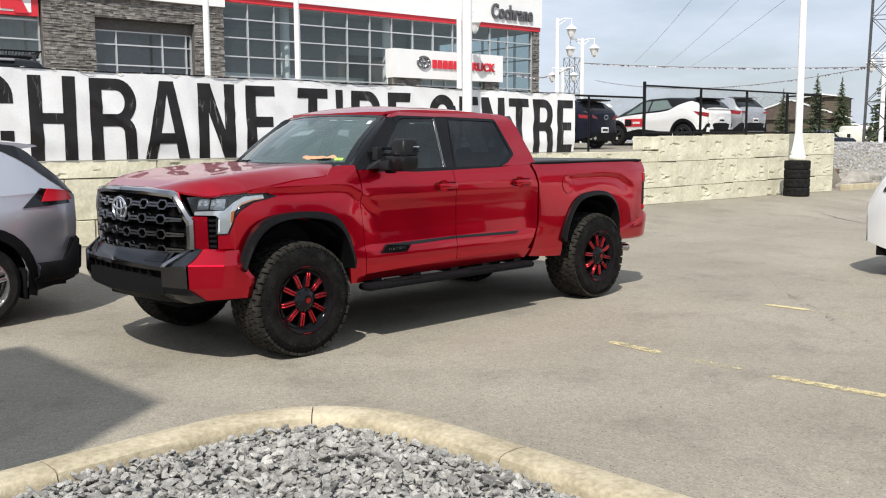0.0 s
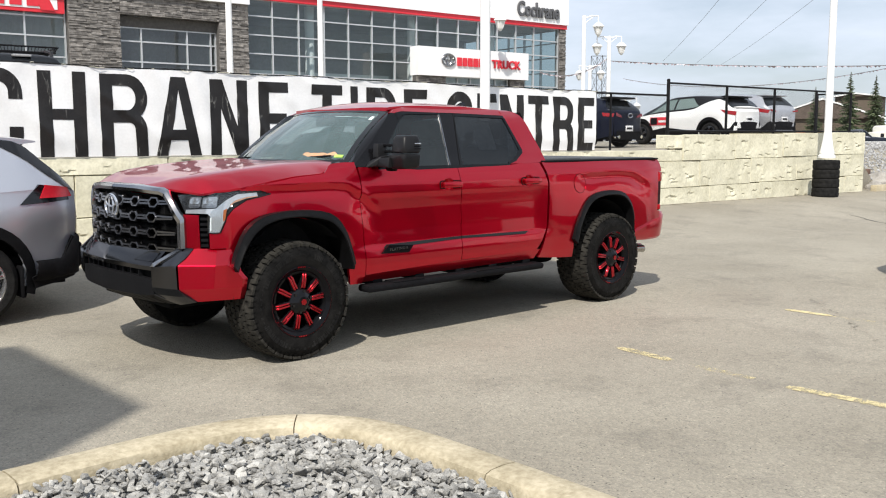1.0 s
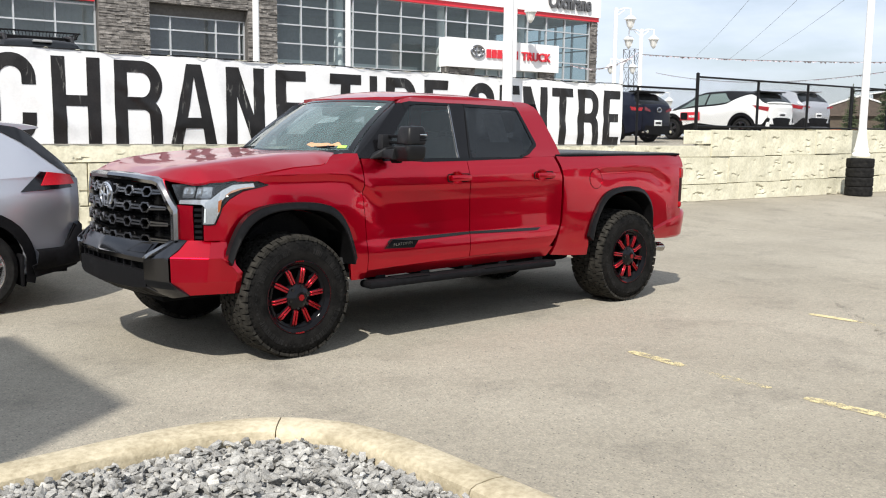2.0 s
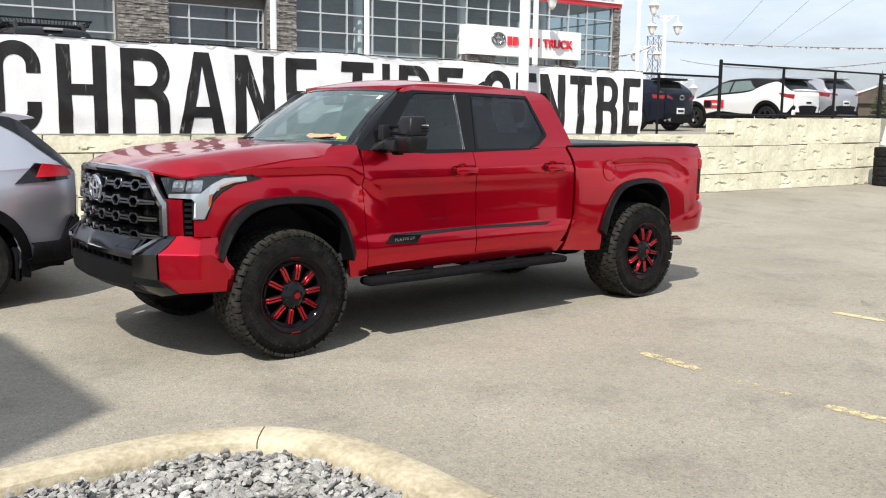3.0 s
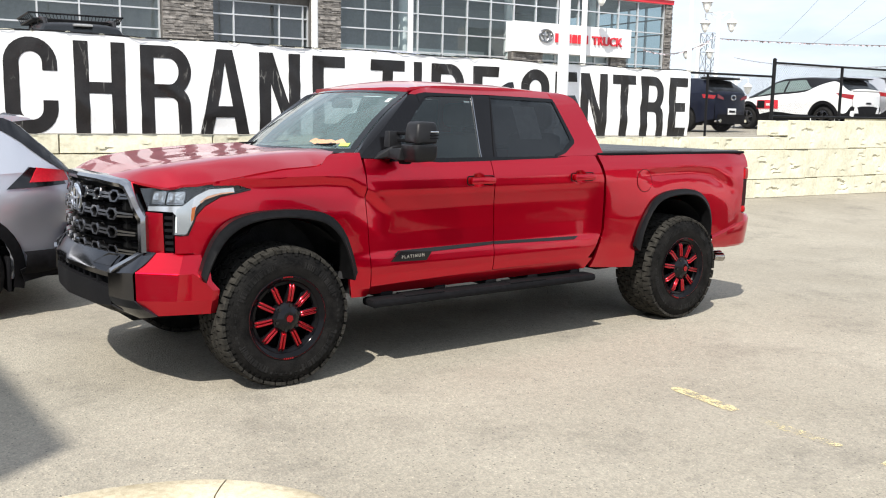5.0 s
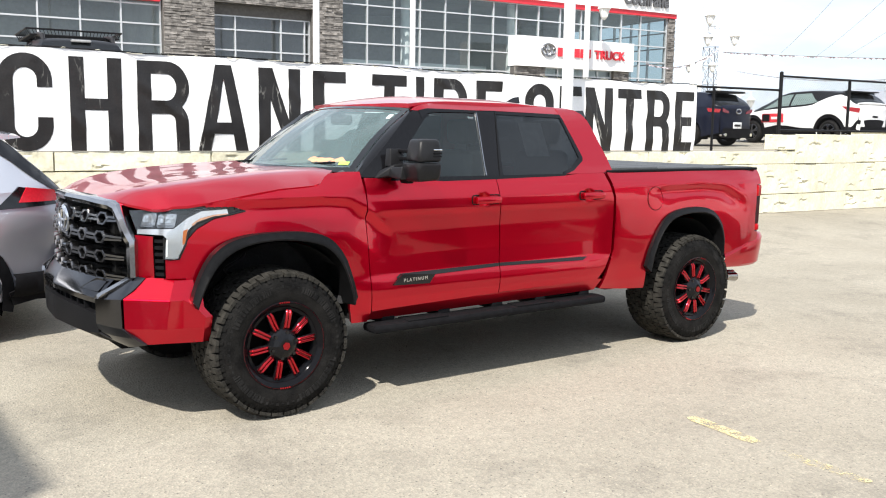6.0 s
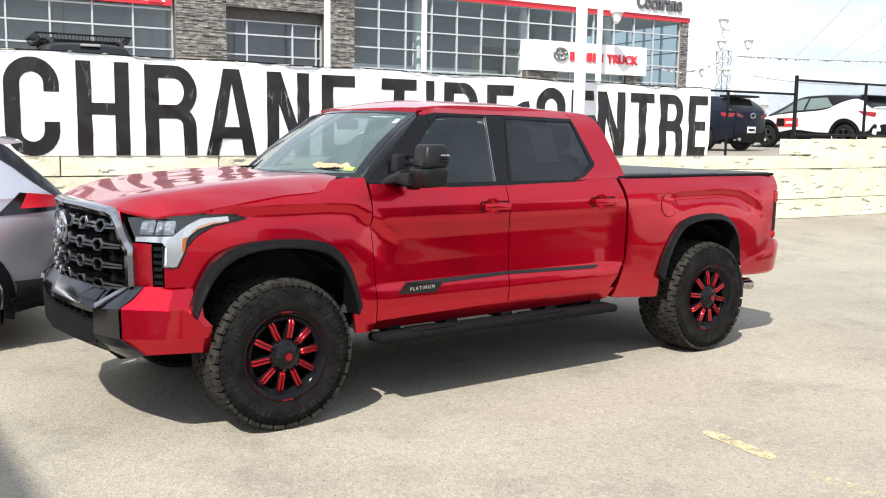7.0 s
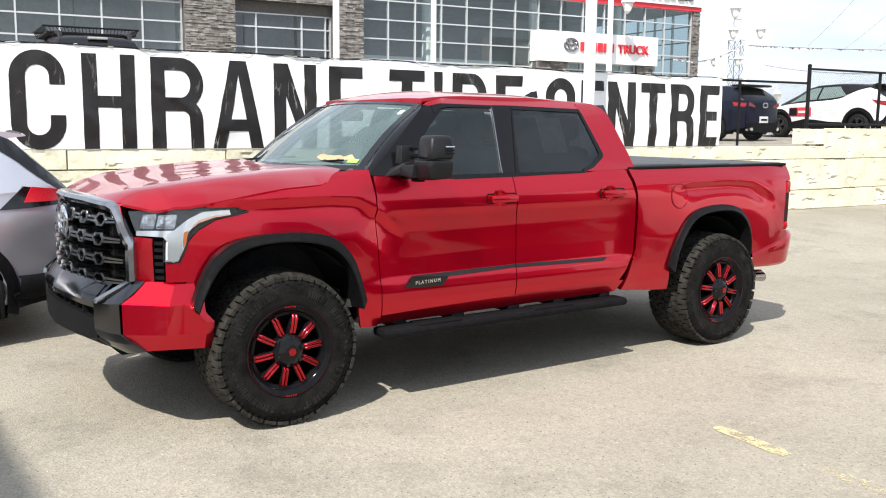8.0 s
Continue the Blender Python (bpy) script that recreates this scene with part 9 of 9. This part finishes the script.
def house(x, y, head, w, d, h, ridge, label):
    root = thing("house", label, "house", pose(x, y, lot_z(x, y) - 0.5, 0, 0, head))
    bm = bmesh.new()
    box(bm, -w / 2, w / 2, -d / 2, d / 2, 0, h)
    part("wall", bm, BROWNWALL, root)
    bm = bmesh.new()
    a = [bm.verts.new(p) for p in ((-w / 2 - 0.4, -d / 2 - 0.4, h), (-w / 2 - 0.4, 0, h + ridge), (-w / 2 - 0.4, d / 2 + 0.4, h))]
    b = [bm.verts.new(p) for p in ((w / 2 + 0.4, -d / 2 - 0.4, h), (w / 2 + 0.4, 0, h + ridge), (w / 2 + 0.4, d / 2 + 0.4, h))]
    bm.faces.new(a)
    bm.faces.new(b[::-1])
    ring_faces(bm, a, b)
    part("roof", bm, ROOFMAT, root)
    bm = bmesh.new()
    for s in (1, -1):
        tube(bm, [(-w / 2 - 0.42, s * (d / 2 + 0.4), h), (-w / 2 - 0.42, 0, h + ridge)], 0.12, 4)
    part("bargeboard", bm, WHITEPAINT, root)
    for k in (-0.25, 0.2):
        bm = bmesh.new()
        box(bm, -w / 2 - 0.03, -w / 2, d * k - 0.6, d * k + 0.6, 1.2, 2.4)
        win = part("window", bm, FRAMEMAT, root)
        bm = bmesh.new()
        box(bm, -w / 2 - 0.04, -w / 2 - 0.03, d * k - 0.5, d * k + 0.5, 1.3, 2.3)
        part("pane", bm, GLOSSBLACK, win)


house(*along(25.2, 118), 25, 12, 12, 4.0, 2.2, "brown house with low gabled roof beyond the lot")
house(*along(23.25, 135), 15, 8, 5, 7.2, 0.4, "brown flat-fronted house far beyond the lot")
house(*along(21.4, 140), 10, 8, 8, 2.6, 1.2, "small brown house far beyond the lot")

x, y = along(23.3, 80)
build_car("pickup_truck", "dark grey pickup parked across the far lot", "truck", pose(x, y, lot_z(x, y) - 0.2, 0, 0, -65) @ Matrix.Diagonal((0.8, 0.85, 0.92, 1)), paint("slate", (0.014, 0.018, 0.028), 0.3, 0.3, 0.4), PICK, (-1.8, 1.8), 0.4, PICKWIN, (0.55, 1.25, 0.05, 0.4), (-1.0, -0.9, 0.2, 0.5))
x, y = along(25.5, 80)
build_car("hatchback", "rust-orange hatchback parked in the far lot", "car", pose(x, y, lot_z(x, y) - 0.1, 0, 0, -75), paint("rust", (0.38, 0.09, 0.03), 0.3), hatch, (-1.32, 1.32), 0.32, UPWIN, (0.5, 1.28, 0.05, 0.40), (-2.14, -1.75, 0.25, 0.5))


def camper(x, y, head):
    root = thing("camper_van", "small cream camper van with a side window", "van", pose(x, y, lot_z(x, y), 0, 0, head))
    m = mat("camper_cream", (0.72, 0.70, 0.62), 0.4, 0, 0.05, 3)
    bm = bmesh.new()
    box(bm, -2.3, 1.1, -1.0, 1.0, 0.5, 2.35, 0.25)
    part("body", bm, m, root)
    bm = bmesh.new()
    box(bm, 0.9, 2.3, -0.9, 0.9, 0.5, 1.15, 0.12)
    box(bm, 0.9, 1.6, -0.85, 0.85, 1.0, 1.75, 0.12)
    part("cab", bm, m, root)
    for x0, x1, z0, z1 in ((-1.6, -0.4, 1.35, 1.85), (1.12, 1.5, 1.2, 1.6)):
        for s in (1, -1):
            bm = bmesh.new()
            yy = s * (1.005 if x0 < 0 else 0.86)
            box(bm, x0, x1, min(yy, yy - 0.02 * s), max(yy, yy - 0.02 * s), z0, z1, 0.005)
            part("side_window", bm, GLOSSBLACK, root)
    for wx in (-1.3, 1.6):
        for s in (1, -1):
            car_wheel(root, wx, s * 0.85, 0.34, 0.2, SATIN, 5)


camper(*along(21.75, 98), 150)

# cables with pennants
CABLE = mat("cable", (0.16, 0.16, 0.17), 0.6, 0, 0.1, 5)
PENNANT = mat("pennant", (0.34, 0.12, 0.13), 0.6, 0, 0.5, 1.5, color2=(0.42, 0.40, 0.43))


def cable(a, b, sag, r, flags=0, label="thin dark overhead cable", seed=1):
    root = thing("cable", label, "cable", group="overhead cables")
    a, b = Vector(a), Vector(b)
    pts = [a.lerp(b, k) - Vector((0, 0, sag * 4 * k * (1 - k))) for k in np.linspace(0, 1, 30)]
    bm = bmesh.new()
    tube(bm, pts, r, 5)
    part("wire", bm, CABLE, root)
    if flags:
        rnd = random.Random(seed)
        d = (b - a).normalized()
        bm = bmesh.new()
        for i in range(flags):
            k = (i + 0.5) / flags
            p = a.lerp(b, k) - Vector((0, 0, sag * 4 * k * (1 - k)))
            w, h = 0.085, rnd.uniform(0.045, 0.10)
            sway = Vector((rnd.uniform(-0.1, 0.1), rnd.uniform(-0.1, 0.1), 0))
            bm.faces.new([bm.verts.new(q) for q in (p - d * w, p + d * w, p + sway - Vector((0, 0, h)))])
        tagged(part("pennant_string", bm, PENNANT, root, flat=True), kind="stuff")


def sky_at(brg, rng, up):
    x, y = along(brg, rng)
    return (x, y, 1.62 + rng * math.tan(radians(up)))


cable(sky_at(41.3, 50, 4.05), sky_at(37.2, 49.5, 4.85), 0.5, 0.014, 40, "cable hung with small red and white pennants", 2)
cable(sky_at(37.2, 49.5, 4.65), sky_at(17.5, 46, 3.95), 0.2, 0.014, 130, "cable hung with small red and white pennants", 3)
cable(sky_at(36.4, 76, 3.6), sky_at(19.0, 50, 4.4), 1.0, 0.014, 150, "cable hung with small red and white pennants", 4)
cable(sky_at(34.1, 80, 4.6), sky_at(27.7, 40, 12.0), 0.3, 0.010)
cable(sky_at(32.3, 90, 4.36), sky_at(24.2, 40, 12.0), 0.3, 0.010)
cable(sky_at(31.0, 95, 4.2), sky_at(21.6, 40, 11.0), 0.3, 0.010)

# gravel bank, timber edge, boulder and kerb past the wall's end
def bank():
    rnd = random.Random(8)
    verts, faces = [], []
    ico = bmesh.new()
    bmesh.ops.create_icosphere(ico, subdivisions=1, radius=1.0)
    base = [v.co.copy() for v in ico.verts]
    tris = [[v.index for v in f.verts] for f in ico.faces]
    ico.free()
    for _ in range(9000):
        u, v = rnd.uniform(21.8, 34), rnd.uniform(0.2, 9.5)
        p = wall_place(u, v, 0)
        s = rnd.uniform(0.02, 0.05)
        rot = Euler((rnd.uniform(0, 6), rnd.uniform(0, 6), rnd.uniform(0, 6))).to_matrix()
        z = lot_z(p.x, p.y) + 0.02
        n0 = len(verts)
        for b in base:
            q = rot @ Vector((b.x * 1.2, b.y * 0.9, b.z * 0.7)) * s * rnd.uniform(0.85, 1.15)
            verts.append((p.x + q.x, p.y + q.y, z + q.z))
        faces += [[n0 + i for i in t] for t in tris]
    me = bpy.data.meshes.new("bank_gravel")
    me.from_pydata(verts, [], faces)
    me.materials.append(BANKSTONE)
    tagged(new("bank_gravel", me), "loose pale grey gravel on the bank", "gravel", kind="stuff")


BANKSTONE = mat("bank_stone", (0.23, 0.23, 0.23), 0.9, 0, 0.35, 5, color2=(0.37, 0.365, 0.36))
bank()


def boulder(u, v, s, seed):
    p = wall_place(u, v, 0)
    bm = bmesh.new()
    bmesh.ops.create_icosphere(bm, subdivisions=3, radius=1.0)
    for q in bm.verts:
        k = 1 + 0.35 * noise.noise(q.co * 1.3 + Vector((seed, 0, 0))) + 0.08 * noise.noise(q.co * 5)
        q.co = Vector((q.co.x * s * 1.5 * k, q.co.y * s * k, q.co.z * s * 0.75 * k))
    ob = part("boulder", bm, mat("boulder_rock", (0.30, 0.28, 0.25), 0.9, 0, 0.3, 4, 0.5, 20), angle=25)
    ob.location = (p.x, p.y, lot_z(p.x, p.y) + s * 0.3)
    tagged(ob, "rough grey-brown boulder on the bank", "boulder", "boulders")


boulder(23.0, 0.25, 0.42, 2)
boulder(24.2, 0.35, 0.33, 7)
boulder(22.1, 0.1, 0.2, 12)
p = wall_place(21.35, 0.1, 0)
bm = bmesh.new()
box(bm, 0, 16, -0.09, 0.09, 0, 0.34, 0.03)
kb = part("kerb_2", bm, KERBMAT)
kb.matrix_basis = Matrix.Translation((p.x, p.y, 0.05)) @ Matrix.Rotation(TH - 0.05, 4, "Z")
kb.location += Vector((0, -0.35, 0))
tagged(kb, "cream concrete kerb at the foot of the bank", "kerb", kind="structure")
p = wall_place(21.6, 1.3, 0)
bm = bmesh.new()
box(bm, 0, 2.4, -0.08, 0.08, 0, 0.16, 0.01)
tb = part("timber_edge", bm, mat("brown_timber", (0.16, 0.09, 0.06), 0.8, 0, 0.25, 6, 0.3, 30))
tb.matrix_basis = Matrix.Translation((p.x, p.y, lot_z(*wall_place(22.8, 1.3, 0).xy) + 0.02)) @ Matrix.Rotation(TH, 4, "Z")
tagged(tb, "brown timber edging beam on the bank", "beam")
